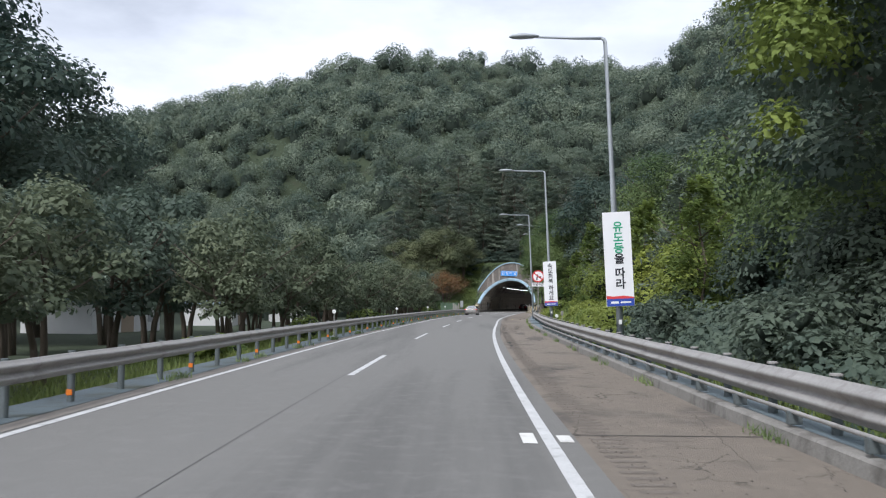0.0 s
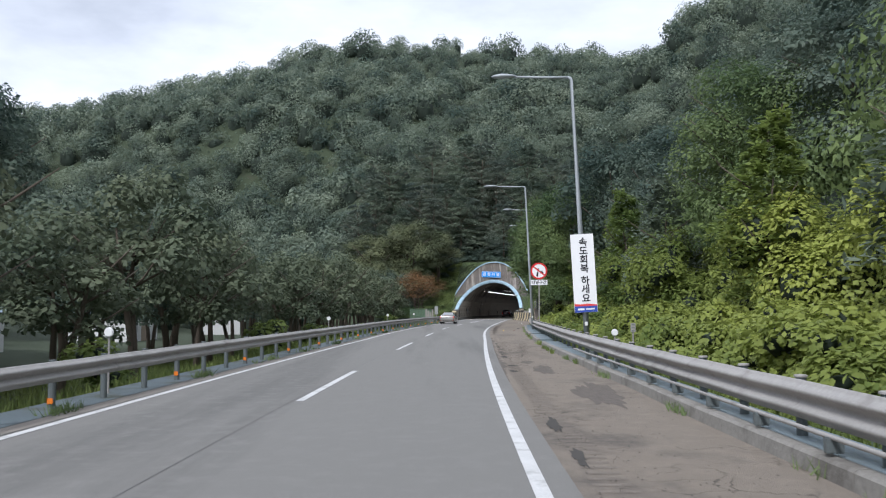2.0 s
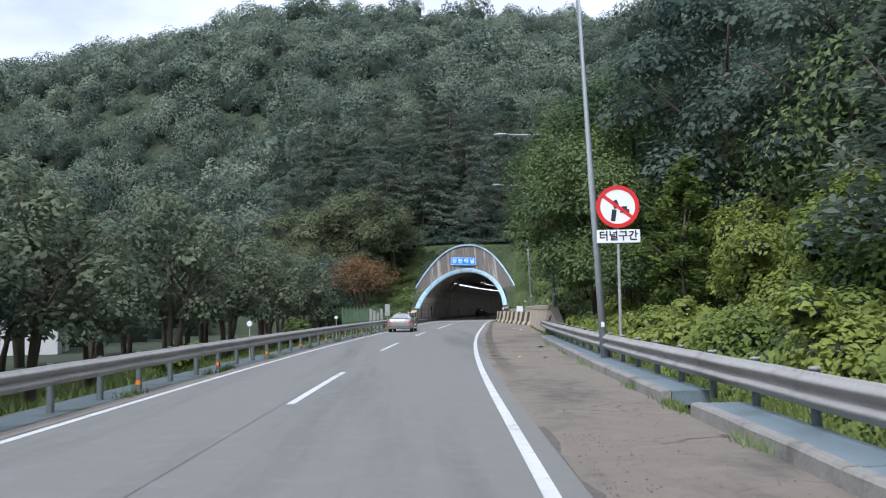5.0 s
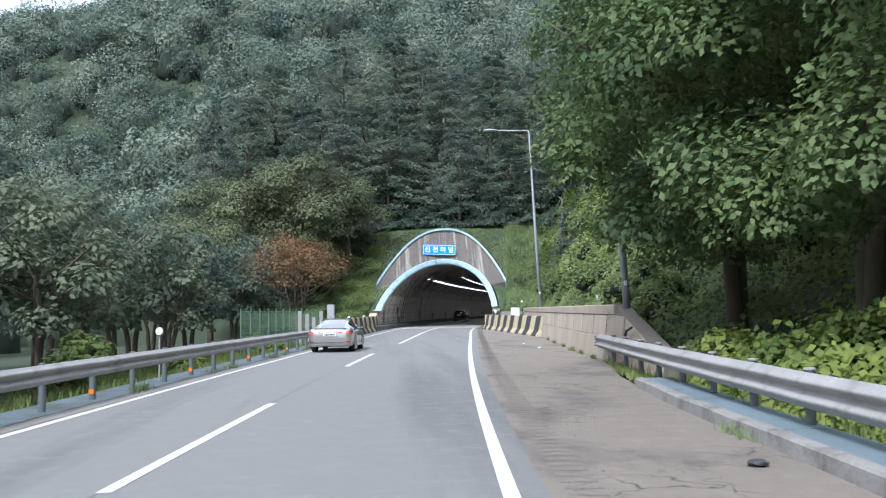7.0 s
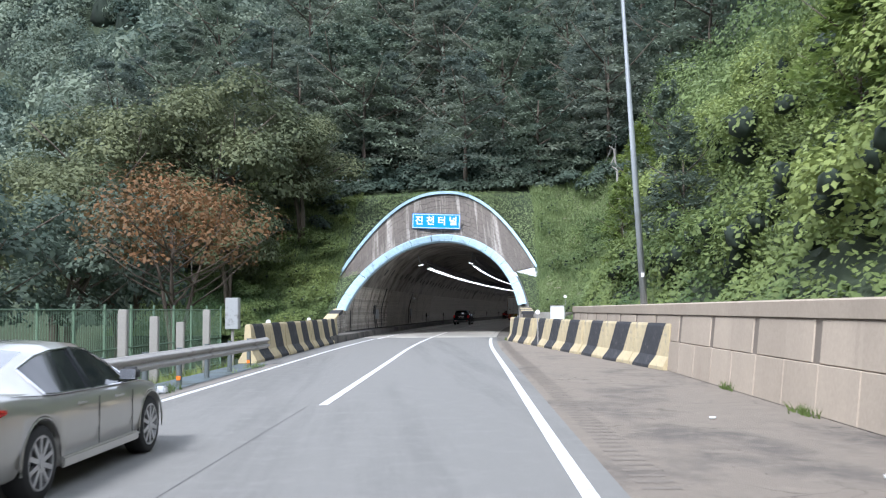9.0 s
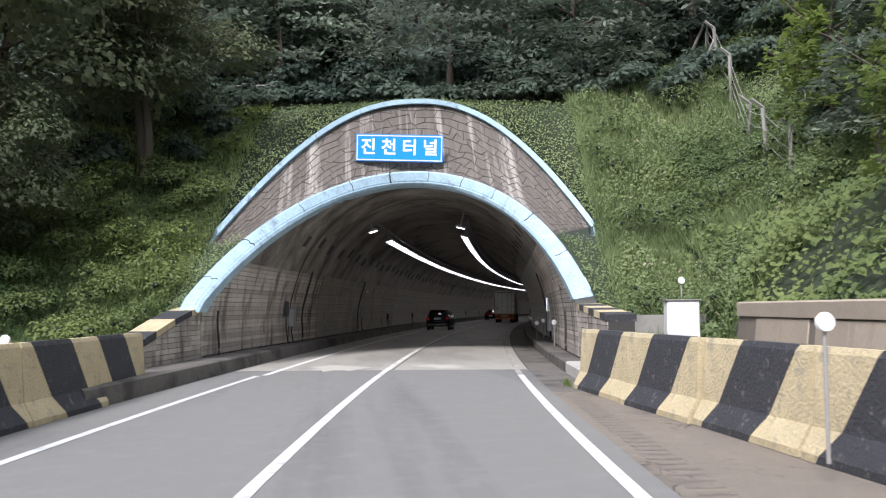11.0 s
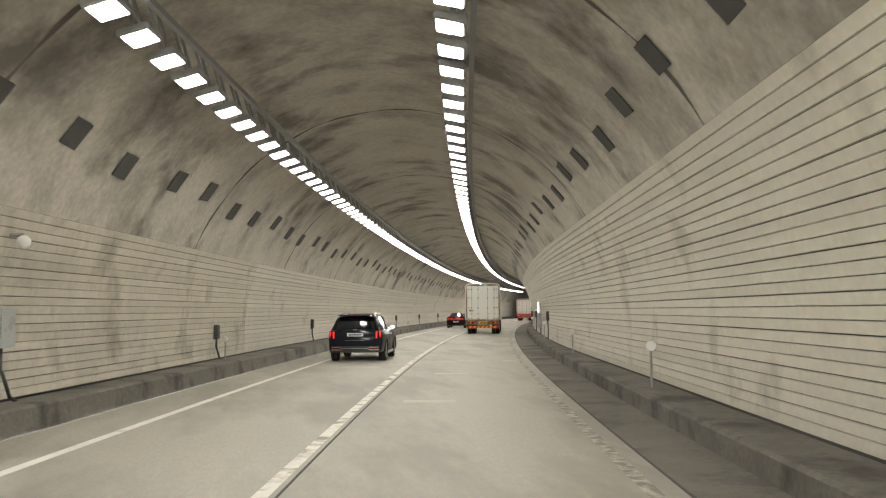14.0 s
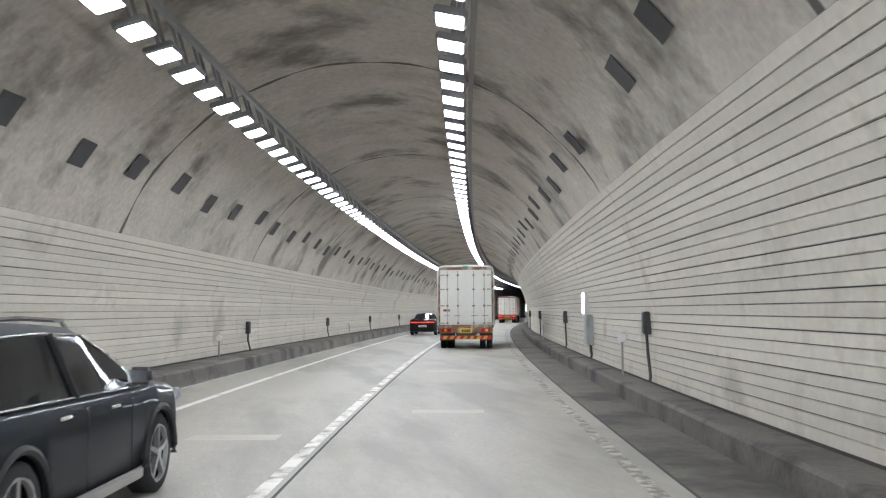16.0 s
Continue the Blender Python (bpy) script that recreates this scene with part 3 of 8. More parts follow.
arc = [(TA, 0.15), (TA, 0.55)] + [bore(math.pi * k / 40) for k in range(41)] + [(-TA, 0.55), (-TA, 0.15)]
stations = [0, 0.25, 0.5, 0.75, 1.0]
vv, ff = [], []
m = len(arc)
rows_s = 0
for f in stations:
    vv += [TP(cut(z) + (174 - cut(z)) * f, u, z) for u, z in arc]
    rows_s += 1
for s in np.linspace(176, 420, 123):
    vv += [TP(s, u, z) for u, z in arc]
    rows_s += 1
for i in range(rows_s - 1):
    for k in range(m - 1):
        ff.append((i * m + k, i * m + k + 1, (i + 1) * m + k + 1, (i + 1) * m + k))
end = rows_s - 1
ff.append(tuple(range(end * m, end * m + m)))
GUTTER = mat("stained_gutter_concrete", (0.13, 0.118, 0.1), 0.8, vary=0.3, scale=1.2, fine=12, bump=0.4, stain=(0.05, 0.046, 0.04), stain_scale=0.5, stain_at=0.5)
strip("gutter", 0.34, 1.22, 0.004, 153, 420, 1.5, GUTTER, "dark stained concrete strip between the line and the kerb")
strip("road_joint", -3.5, -3.465, 0.0045, 160, 420, 2, SEAM, "dark joint beside the lane line in the tunnel", "road joint")
strip("road_joint", 0.3, 0.34, 0.0045, 160, 420, 2, SEAM, "dark joint beside the gutter in the tunnel", "road joint")
FLOOR_PALE_BAR = mat("pale_concrete_repair", (0.42, 0.395, 0.34), 0.75, vary=0.14, scale=1.5, fine=20, bump=0.2)
for s0, d0, d1 in ((178, -2.6, -1.6), (192.5, -2.9, -1.9), (200, -2.6, -1.7), (206, -2.9, -1.3), (206.2, -0.6, -0.1), (203, -5.6, -4.4), (213, -5.4, -4.2), (216, -2.6, -1.4), (226, -2.8, -1.8), (171, -6.2, -4.9)):
    strip("road_repair", d0, d1, 0.0036, s0, s0 + 0.5, 0.25, FLOOR_PALE_BAR, "pale strip of repaired concrete across the tunnel lane", "road patch")
FLOOR_PALE = mat("pale_road_repair", (0.42, 0.4, 0.345), 0.75, vary=0.12, scale=1.0, fine=20, bump=0.2)
for i, (s0, d0, ls, ld) in enumerate(((161.5, -2.2, 0.6, 1.2), (161.0, -5.2, 0.9, 1.2))):
    blot("road_patch", s0, d0, ls * 1.5, ld * 0.6, 0.0042 + 0.0001 * i, FLOOR_PALE, "pale repair on the tunnel road", 40 + i)
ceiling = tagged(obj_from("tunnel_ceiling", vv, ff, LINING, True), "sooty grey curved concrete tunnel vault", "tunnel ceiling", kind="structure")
# an outer shell closes the bore against daylight from the hill
vv, ff = [], []
shell = [(TA + 0.35, -0.3)] + [bore(math.pi * k / 20, 0.35) for k in range(21)] + [(-TA - 0.35, -0.3)]
m = len(shell)
for s in np.linspace(171.5, 421, 60):
    vv += [TP(s, u, z) for u, z in shell]
for i in range(59):
    for k in range(m - 1):
        ff.append((i * m + k, (i + 1) * m + k, (i + 1) * m + k + 1, i * m + k + 1))
tagged(obj_from("tunnel_shell", vv, ff, CONCRETE, True), "thick concrete shell round the tunnel bore", "tunnel shell", kind="structure")

# kerbs and walkways inside the mouth and the tunnel
KERB_R = [(1.22, -0.05), (1.22, 0.26), (1.27, 0.3), (2.15, 0.3), (2.15, -0.05)]
tagged(extrude_way("kerb_end", KERB_R, 154.8, 158.58, 1, mat("pale_chipped_kerb", (0.42, 0.4, 0.36), 0.9, vary=0.22, scale=1.5, fine=14, bump=0.5, stain=(0.2, 0.19, 0.165), stain_scale=0.9)), "pale chipped end of the raised kerb before the tunnel", "kerb", kind="structure")
KERB_L = [(-7.95, -0.05), (-8.0, 0.34), (-8.06, 0.38), (-9.0, 0.38), (-9.0, -0.05)]
tagged(extrude_way("kerb_right", KERB_R, 158.6, 420, 3, KERB), "sooty raised concrete kerb along the tunnel wall", "kerb", kind="structure")
tagged(extrude_way("kerb_left", KERB_L, 150, 420, 3, KERB), "dark raised concrete walkway edge in the tunnel", "kerb", kind="structure")

# horizontal cladding boards on both walls


def board(s0, s1, z0, z1, sign, material, first, parent):
    """One long cladding board that follows the wall."""
    n = max(2, int((s1 - s0) / 4) + 1)
    vv, ff = [], []
    for i in range(n):
        for (z, lift) in ((z0, 0.004), (z0 + 0.006, 0.03), (z1 - 0.006, 0.03), (z1, 0.004)):
            st = cut(z) + 0.02 if first and i == 0 else s0 + (s1 - s0) * i / (n - 1)
            vv.append(TP(st, sign * (bore_at(z) - lift), z))
    for i in range(n - 1):
        for k in range(3):
            ff.append((4 * i + k, 4 * i + k + 1, 4 * i + k + 5, 4 * i + k + 4))
    ff += [(0, 1, 2, 3), (4 * n - 4, 4 * n - 3, 4 * n - 2, 4 * n - 1)]
    ob = obj_from("board", vv, ff, material)
    ob.parent = parent
    return ob


for sign, nm in ((1, "wall_right"), (-1, "wall_left")):
    low = 0.34 if sign > 0 else 0.42
    top_z = 3.95 if sign > 0 else 3.24
    zs = np.linspace(low - 0.1, top_z, 9)
    # a backing that follows the wall through its stations
    vv, ff = [], []
    ns = 132
    for i in range(ns):
        for z in zs:
            s = cut(z) + 0.01 if i == 0 else max(cut(z) + 0.012, 160 + 2.0 * i)
            vv.append(TP(s, sign * (bore_at(z) - 0.003), z))
    for i in range(ns - 1):
        for k in range(8):
            ff.append((9 * i + k, 9 * i + k + 1, 9 * i + k + 10, 9 * i + k + 9))
    wall = tagged(obj_from(nm, vv, ff, GAP), "cream horizontal cladding on the tunnel wall", "tunnel wall", kind="structure")
    rows_n = 26 if sign > 0 else 20
    step = (top_z - low) / rows_n
    for r in range(rows_n):
        z0 = low + r * step
        gap = 0.009 if r % 3 == 1 else 0.004
        z1 = z0 + step - gap
        c = cut(z1) + 0.05
        for s0, s1, first in ((c, 176, True), (176.02, 204, False), (204.02, 232, False), (232.02, 262, False), (262.02, 300, False)):
            board(s0, s1, z0, z1, sign, DIRTY_PANEL if s1 < 177 else DARKER_PANEL if sign < 0 and s1 < 205 else PANEL, first, wall)
        board(300.02, 420, z0, z1, sign, PANEL, False, wall)

# ---- lamps in two rows on the vault ----
LAMP = glow("lit_lamp_face", (1.0, 0.98, 0.94), 1.8)
HOUSING = mat("grey_lamp_housing", (0.22, 0.22, 0.22), 0.5, metal=0.3, vary=0.1)


def lamp_meshes():
    bm = bmesh.new()
    box(bm, -0.21, 0.21, -0.27, 0.27, 0.0, 0.1, 0.02)
    box(bm, -0.02, 0.02, -0.19, -0.15, 0.1, 0.95)
    box(bm, -0.02, 0.02, 0.15, 0.19, 0.1, 0.95)
    h = part("housing", bm, HOUSING)
    bm = bmesh.new()
    box(bm, -0.165, 0.165, -0.225, 0.225, -0.012, 0.004)
    g = part("diffuser", bm, LAMP)
    hm, gm = h.data, g.data
    bpy.data.objects.remove(h)
    bpy.data.objects.remove(g)
    return hm, gm


lamp_h, lamp_g = lamp_meshes()
for u, z, lone, first in ((-2.14, 5.12, 174.3, 180.2), (1.72, 5.2, 173.9, 179.1)):
    tilt = -16 if u < 0 else 12
    places = [lone] + [first + 1.06 * k for k in range(160)]
    for s in places:
        ob = thing("ceiling_lamp", Matrix.Translation(P(s, MID + u, z)) @ pose(0, 0, 0, 0, tilt, turn(s)), "lit white rectangular lamp under the tunnel vault", "lamp", "lamps along the tunnel vault")
        for nm, me in (("housing", lamp_h), ("diffuser", lamp_g)):
            c = new(nm, me)
            c.parent = ob
    rail = extrude_way("cable_tray", [(u + MID + 0.26, z + 0.24), (u + MID + 0.34, z + 0.24), (u + MID + 0.34, z + 0.32), (u + MID + 0.26, z + 0.32)], 174, 420, 4, HOUSING)
    tagged(rail, "grey cable tray beside the row of lamps", "cable tray", kind="structure")

# darker rectangles left on the vault, and its construction joints
PLATE = mat("dark_bitumen_patch", (0.055, 0.055, 0.055), 0.8, vary=0.2, scale=3)
bm = bmesh.new()
box(bm, -0.24, 0.24, -0.3, 0.3, -0.012, 0.0, 0.004)
tmp = part("vault_plate", bm, PLATE)
plate = tmp.data
bpy.data.objects.remove(tmp)
for sign in (-1, 1):
    for k in range(56):
        s = 169.5 + 2.42 * k + (0.15 * math.sin(k * 2.7))
        if 214 < s < 216 and sign > 0:
            continue
        a = math.radians((37 if sign < 0 else 42) + 1.2 * math.sin(k * 1.9))
        u, z = bore(a)
        ob = new("vault_plate", plate)
        ob.matrix_basis = Matrix.Translation(TP(s, sign * (u - 0.012), z - 0.008)) @ pose(0, 0, 0, 0, sign * (90 - math.degrees(math.atan2(TA * math.sin(a), TB * math.cos(a)))), turn(s)) @ pose(0, 0, 0, 0, 0, 3 * math.sin(k))
        tagged(ob, "dark square plate fixed to the tunnel vault", "plate", "plates along the tunnel vault")
JOINT = mat("dark_stained_joint", (0.09, 0.082, 0.072), 0.9, vary=0.3, scale=2)
for s in (170.8, 174.6, 186.5, 197.3, 208, 218.7, 229.4, 240.1, 251, 262, 273, 284, 295):
    vv, ff = [], []
    for k in range(49):
        a = math.pi * (0.09 + 0.82 * k / 48) if s > 177 else math.pi * (-0.02 + 1.04 * k / 48)
        u, z = bore(a, -0.012 if s > 177 else -0.04)
        w = (0.05 if s > 177 else 0.09) + 0.03 * math.sin(k * 1.3 + s)
        o = 0.04 * math.sin(k * 0.9 + s)
        vv += [TP(s - w + o, u, z), TP(s + w + o, u, z)]
    ff = [(2 * k, 2 * k + 1, 2 * k + 3, 2 * k + 2) for k in range(48)]
    tagged(obj_from("vault_joint", vv, ff, JOINT), "dark stained joint across the tunnel vault", "joint", kind="structure")

# ---- the portal: ring, stone-patterned face, crest ----
N_RING = 48
# painted ring along the slanting mouth
vv, ff = [], []
RING = [(-0.07, 0.35), (-0.07, -0.46), (0.02, -0.57), (0.06, -0.57), (0.07, -0.54), (0.09, -0.54), (0.1, -0.57), (0.42, -0.6), (0.48, -0.52), (0.48, 0.5), (0.2, 0.5)]
m = len(RING)
A0, A1 = 0.17, math.pi - 0.12
for k in range(N_RING + 1):
    a = A0 + (A1 - A0) * k / N_RING
    for grow, ds in RING:
        u, z = bore(a, grow)
        zz = bore(a, 0)[1]
        vv.append(P(cut(zz) + ds, u + MID, z))
for k in range(N_RING):
    for j in range(m):
        ff.append((k * m + j, k * m + (j + 1) % m, (k + 1) * m + (j + 1) % m, (k + 1) * m + j))
ff += [tuple(range(m)), tuple(range(N_RING * m, N_RING * m + m))[::-1]]
portal = thing("tunnel_portal", Matrix.Identity(4), "tunnel mouth with pale blue rims and stone-patterned concrete face", "tunnel portal", kind="structure")
ring = obj_from("ring", vv, ff, BLUE_PAINT)
ring.parent = portal


def crest(f):
    """The outer rim from its right end (f=0) over the top to the left end (f=1): offset from the middle, height, way."""
    a = math.pi * f
    w = abs(math.cos(a))
    right = math.cos(a) > 0
    u = (6.55 if right else 6.96) * math.cos(a)
    z = 10.45 - (5.93 * w ** 2.1 if right else 6.87 * w ** 2.45)
    return u, z, 172.6 - (6.37 * w ** 1.93 if right else 7.44 * w ** 2.61)


def inner(f):
    """The ring's outer edge, paired with the crest."""
    u, z, s = crest(f)
    a = math.pi * (0.17 + 0.66 * f)
    uu, zz = bore(a, 0.47)
    return uu, zz, cut(bore(a, 0)[1]) + 0.2


def face_point(f, g, lift=0.0):
    u0, z0, s0 = inner(f)
    u1, z1, s1 = crest(f)
    return P(s0 + (s1 - s0) * g - lift, MID + u0 + (u1 - u0) * g, z0 + (z1 - z0) * g)


vv, ff = [], []
for i in range(61):
    for j in range(7):
        vv.append(face_point(i / 60, j / 6))
for i in range(60):
    for j in range(6):
        ff.append((i * 7 + j, i * 7 + j + 1, i * 7 + j + 8, i * 7 + j + 7))
face = obj_from("face", vv, ff, GROUT)
face.parent = portal
# cast stones on the face: six-cornered pieces that share a jittered lattice
ROWS_, COLS = 10, 26


def lattice(i, j):
    """A corner of the stone pattern, in half-stone steps along the face and rows up it."""
    r = random.Random(i * 131 + j * 7919)
    f = (i + (r.uniform(-0.42, 0.42) if 0 < i < 2 * COLS else 0)) / (2 * COLS)
    g = (j + (r.uniform(-0.34, 0.34) if 0 < j < ROWS_ else 0)) / ROWS_
    return min(max(f, 0.004), 0.996), min(max(g, 0.004), 0.996)


rng = random.Random(4)
for j in range(ROWS_):
    for i in range(j % 2, 2 * COLS - 1, 2):
        corners = [lattice(i, j), lattice(i + 1, j), lattice(i + 2, j), lattice(i + 2, j + 1), lattice(i + 1, j + 1), lattice(i, j + 1)]
        fm = sum(c[0] for c in corners) / 6
        if (face_point(fm, 1) - face_point(fm, 0)).length < 0.7:
            continue
        lift = 0.02 + 0.02 * rng.random()
        bot = [face_point(a, b, 0.0) for a, b in corners]
        cen = sum(bot, Vector()) / 6
        top = [face_point(a, b, lift) for a, b in corners]
        mid_ = cen + Vector((0, -lift, 0))
        bot = [q.lerp(cen, min(0.3, 0.016 / max((q - cen).length, 0.05))) for q in bot]
        top = [q.lerp(mid_, min(0.4, 0.035 / max((q - mid_).length, 0.05))) for q in top]
        st = obj_from("stone", bot + top, [(6, 7, 8, 9, 10, 11)] + [(k, (k + 1) % 6, 6 + (k + 1) % 6, 6 + k) for k in range(6)], STONE)
        st.parent = face
# crest rim
vv, ff = [], []
RIM = [(-0.1, -0.34), (0.1, -0.34), (0.1, 0.3), (-0.1, 0.3)]
for i in range(73):
    f = i / 72
    u, z, s = crest(f)
    a = math.pi * f
    nx, nz = math.cos(a) * 0.8, 0.35 + 0.65 * math.sin(a)
    for gr, ds in RIM:
        vv.append(P(s + ds, MID + u + nx * gr, z + nz * gr))
for i in range(72):
    for j in range(4):
        ff.append((4 * i + j, 4 * i + (j + 1) % 4, 4 * i + 4 + (j + 1) % 4, 4 * i + 4 + j))
ff += [(0, 1, 2, 3), (288, 289, 290, 291)]
rim = obj_from("rim", vv, ff, BLUE_PAINT)
rim.parent = portal
bm = bmesh.new()
u, z, s = crest(0)
c = P(s, MID + u, z)
box(bm, c.x - 0.06, c.x + 0.42, c.y - 0.36, c.y + 0.3, c.z - 0.3, c.z + 0.0, 0.05)
part("rim_end", bm, BLUE_PAINT, portal)

# cracks and joints across the painted ring
for q, (a, wd) in enumerate(((0.42, 0.012), (0.7, 0.02), (0.98, 0.012), (1.22, 0.014), (1.46, 0.012), (1.72, 0.03), (1.98, 0.014), (2.3, 0.012), (2.62, 0.022), (2.85, 0.012))):
    vv = []
    r = random.Random(q)
    for k in range(7):
        g = -0.06 + 0.54 * k / 6
        aa = a + r.uniform(-0.006, 0.006)
        for da in (-wd / 6, wd / 6):
            u, z = bore(aa + da, g)
            vv.append(P(cut(bore(aa, 0)[1]) - (0.606 if k > 1 else 0.55 if k else 0.45), MID + u, z))
    ck = obj_from("ring_crack", vv, [(2 * k, 2 * k + 1, 2 * k + 3, 2 * k + 2) for k in range(6)], SEAM)
    ck.parent = portal

# grassy flanks that close the ground against the portal
for sign in (1, -1):
    vv, ff = [], []
    n = 0
    for i in range(25):
        f = 0.5 * i / 24
        u, z, st = crest(f if sign > 0 else 1 - f)
        hi = float(ground_z(st, sign * 6.7))
        vv += [P(st + 0.05, MID + u, z - 0.02), P(st + 0.1, MID + sign * 6.75, max(hi, z - 0.6) + 0.02), P(172.7, MID + sign * 6.75, 10.25), P(172.75, MID + u, 10.3)]
        if i:
            b = len(vv) - 8
            ff += [(b, b + 1, b + 5, b + 4), (b, b + 4, b + 7, b + 3), (b + 1, b + 2, b + 6, b + 5)]
    for i in range(13):
        a = 0.0 + 0.17 * math.pi * i / 12
        a = a if sign > 0 else math.pi - a
        u, z = bore(a, 0.6)
        st = cut(bore(a, 0)[1]) + 0.25
        vv += [P(st, MID + u, z), P(st, MID + sign * 6.9, max(float(ground_z(st, sign * 6.9)), z - 2.2))]
        if i:
            b = len(vv) - 4
            ff.append((b, b + 1, b + 3, b + 2))
    tagged(obj_from("ground_beside_portal", vv, ff, GRASS_SOIL, True), "grassy bank against the tunnel mouth", "ground", kind="structure")

# name board over the mouth
SIGN_BLUE = mat("blue_sign_sheet", (0.012, 0.27, 0.78), 0.35, vary=0.04, scale=2)
SIGN_WHITE = mat("white_sign_sheet", (0.8, 0.8, 0.8), 0.4, vary=0.04, scale=2)
SIGN_GREEN = mat("green_lettering", (0.02, 0.32, 0.16), 0.5, vary=0.05)
SIGN_BLACK = mat("black_lettering", (0.015, 0.015, 0.02), 0.5, vary=0.05)
SIGN_RED = mat("red_sign_sheet", (0.6, 0.02, 0.02), 0.4, vary=0.05)


def letters(text, size, material, parent, place, gap=1.0, vertical=False, name="letter", whole=""):
    """Raised letters, each a part; place is the middle of the text in the parent's x (right) and z (up), standing proud at -y."""
    n = len(text)
    for i, ch in enumerate(text):
        if ch == " ":
            continue
        cu = bpy.data.curves.new("glyph", "FONT")
        cu.body, cu.size, cu.extrude, cu.align_x, cu.align_y = ch, size, 0.004, "CENTER", "CENTER"
        cu.offset = size * 0.024
        ob = bpy.data.objects.new("glyph", cu)
        scene.collection.objects.link(ob)
        me = bpy.data.meshes.new_from_object(ob.evaluated_get(bpy.context.evaluated_depsgraph_get()))
        steps = [0.35 if c == " " else 1.0 for c in whole or text]
        off = (sum(steps[:i]) - (sum(steps) - 1) / 2) * gap
        me.transform(Matrix.Translation((place[0] + (0 if vertical else off), place[2], place[1] - (off if vertical else 0))) @ Matrix.Rotation(radians(90), 4, "X"))
        bm = bmesh.new()
        bm.from_mesh(me)
        bpy.data.objects.remove(ob)
        part(name, bm, material, parent)


TH = turn(171)
board_at = P(170.15, MID - 0.55, 8.08)
name_board = thing("tunnel_name_board", Matrix.Translation(board_at) @ pose(0, 0, 0, 4, 2.2, TH), "blue name board with white Korean lettering above the tunnel mouth", "sign")
bm = bmesh.new()
box(bm, -1.74, 1.74, -0.04, 0.04, -0.54, 0.54, 0.02)
part("panel", bm, SIGN_BLUE, name_board)
bm = bmesh.new()
for x0, x1, z0, z1 in ((-1.7, 1.7, 0.46, 0.5), (-1.7, 1.7, -0.5, -0.46), (-1.7, -1.66, -0.46, 0.46), (1.66, 1.7, -0.46, 0.46)):
    box(bm, x0, x1, -0.048, -0.038, z0, z1)
part("border", bm, SIGN_WHITE, name_board)
letters("진천터널", 0.68, SIGN_WHITE, name_board, (0, 0, -0.045), 0.82)
for x in (-1.2, 1.2):
    bm = bmesh.new()
    cyl(bm, (x, 0.03, 0), (x, 2.0, 0), 0.04, 8)
    part("bracket", bm, DARK_STEEL, name_board)

# ---- guardrails ----
YELLOW = mat("chipped_yellow_paint", (0.5, 0.415, 0.25), 0.88, vary=0.2, scale=2.5, fine=22, bump=1.0, stain=(0.34, 0.3, 0.22), stain_scale=4.5, stain_at=0.55)
BLACK = mat("chipped_black_paint", (0.036, 0.037, 0.041), 0.85, vary=0.3, scale=2.5, fine=22, bump=1.0, stain=(0.17, 0.16, 0.14), stain_scale=5.5, stain_at=0.6)
SLAB_BLUE = mat("bluish_wet_slab", (0.15, 0.19, 0.21), 0.6, vary=0.18, scale=0.8, fine=20, bump=0.2, stain=(0.09, 0.11, 0.11), stain_scale=0.7)
PINK_CONCRETE = mat("pinkish_wall_concrete", (0.375, 0.31, 0.238), 0.85, vary=0.17, scale=0.8, fine=24, bump=0.25, per=0.08, stain=(0.3, 0.23, 0.18), stain_scale=0.5, stain_at=0.57, stretch=(1, 1, 0.5))
ORANGE = mat("orange_reflector", (0.75, 0.2, 0.02), 0.3, vary=0.05)
WHITE_PLASTIC = mat("white_plastic", (0.75, 0.75, 0.73), 0.45, vary=0.06, scale=3)
_w = [(-0.045 * (1 - math.cos(4 * math.pi * k / 20)) * (1 if 0 < k < 20 else 0) - 0.004, 0.34 * k / 20) for k in range(21)]
BEAM = [(0.012, -0.004)] + _w + [(0.014, 0.344), (0.014, 0.338)] + [(x + 0.012, z) for x, z in _w[::-1]]


def post_mesh(name, h, cap):
    bm = bmesh.new()
    cyl(bm, (0, 0, 0), (0, 0, h), 0.065, 12)
    p = part(name, bm, DARK_STEEL)
    me = p.data
    bpy.data.objects.remove(p)
    return me


post_me = post_mesh("post", 1.0, True)
bm = bmesh.new()
tube(bm, [(0, 0, -0.01), (0, 0, 0.012), (0, 0, 0.02)], [0.08, 0.08, 0.06], 12)
tmp = part("post_cap", bm, STEEL)
cap_me = tmp.data
bpy.data.objects.remove(tmp)
bm = bmesh.new()
box(bm, -0.07, 0.07, -0.05, 0.05, -0.11, 0.11, 0.015)
tmp = part("spacer", bm, STEEL)
spacer_me = tmp.data
bpy.data.objects.remove(tmp)
bm = bmesh.new()
box(bm, -0.05, 0.05, -0.075, -0.06, -0.05, 0.05, 0.008)
tmp = part("reflector", bm, ORANGE)
reflector_me = tmp.data
bpy.data.objects.remove(tmp)


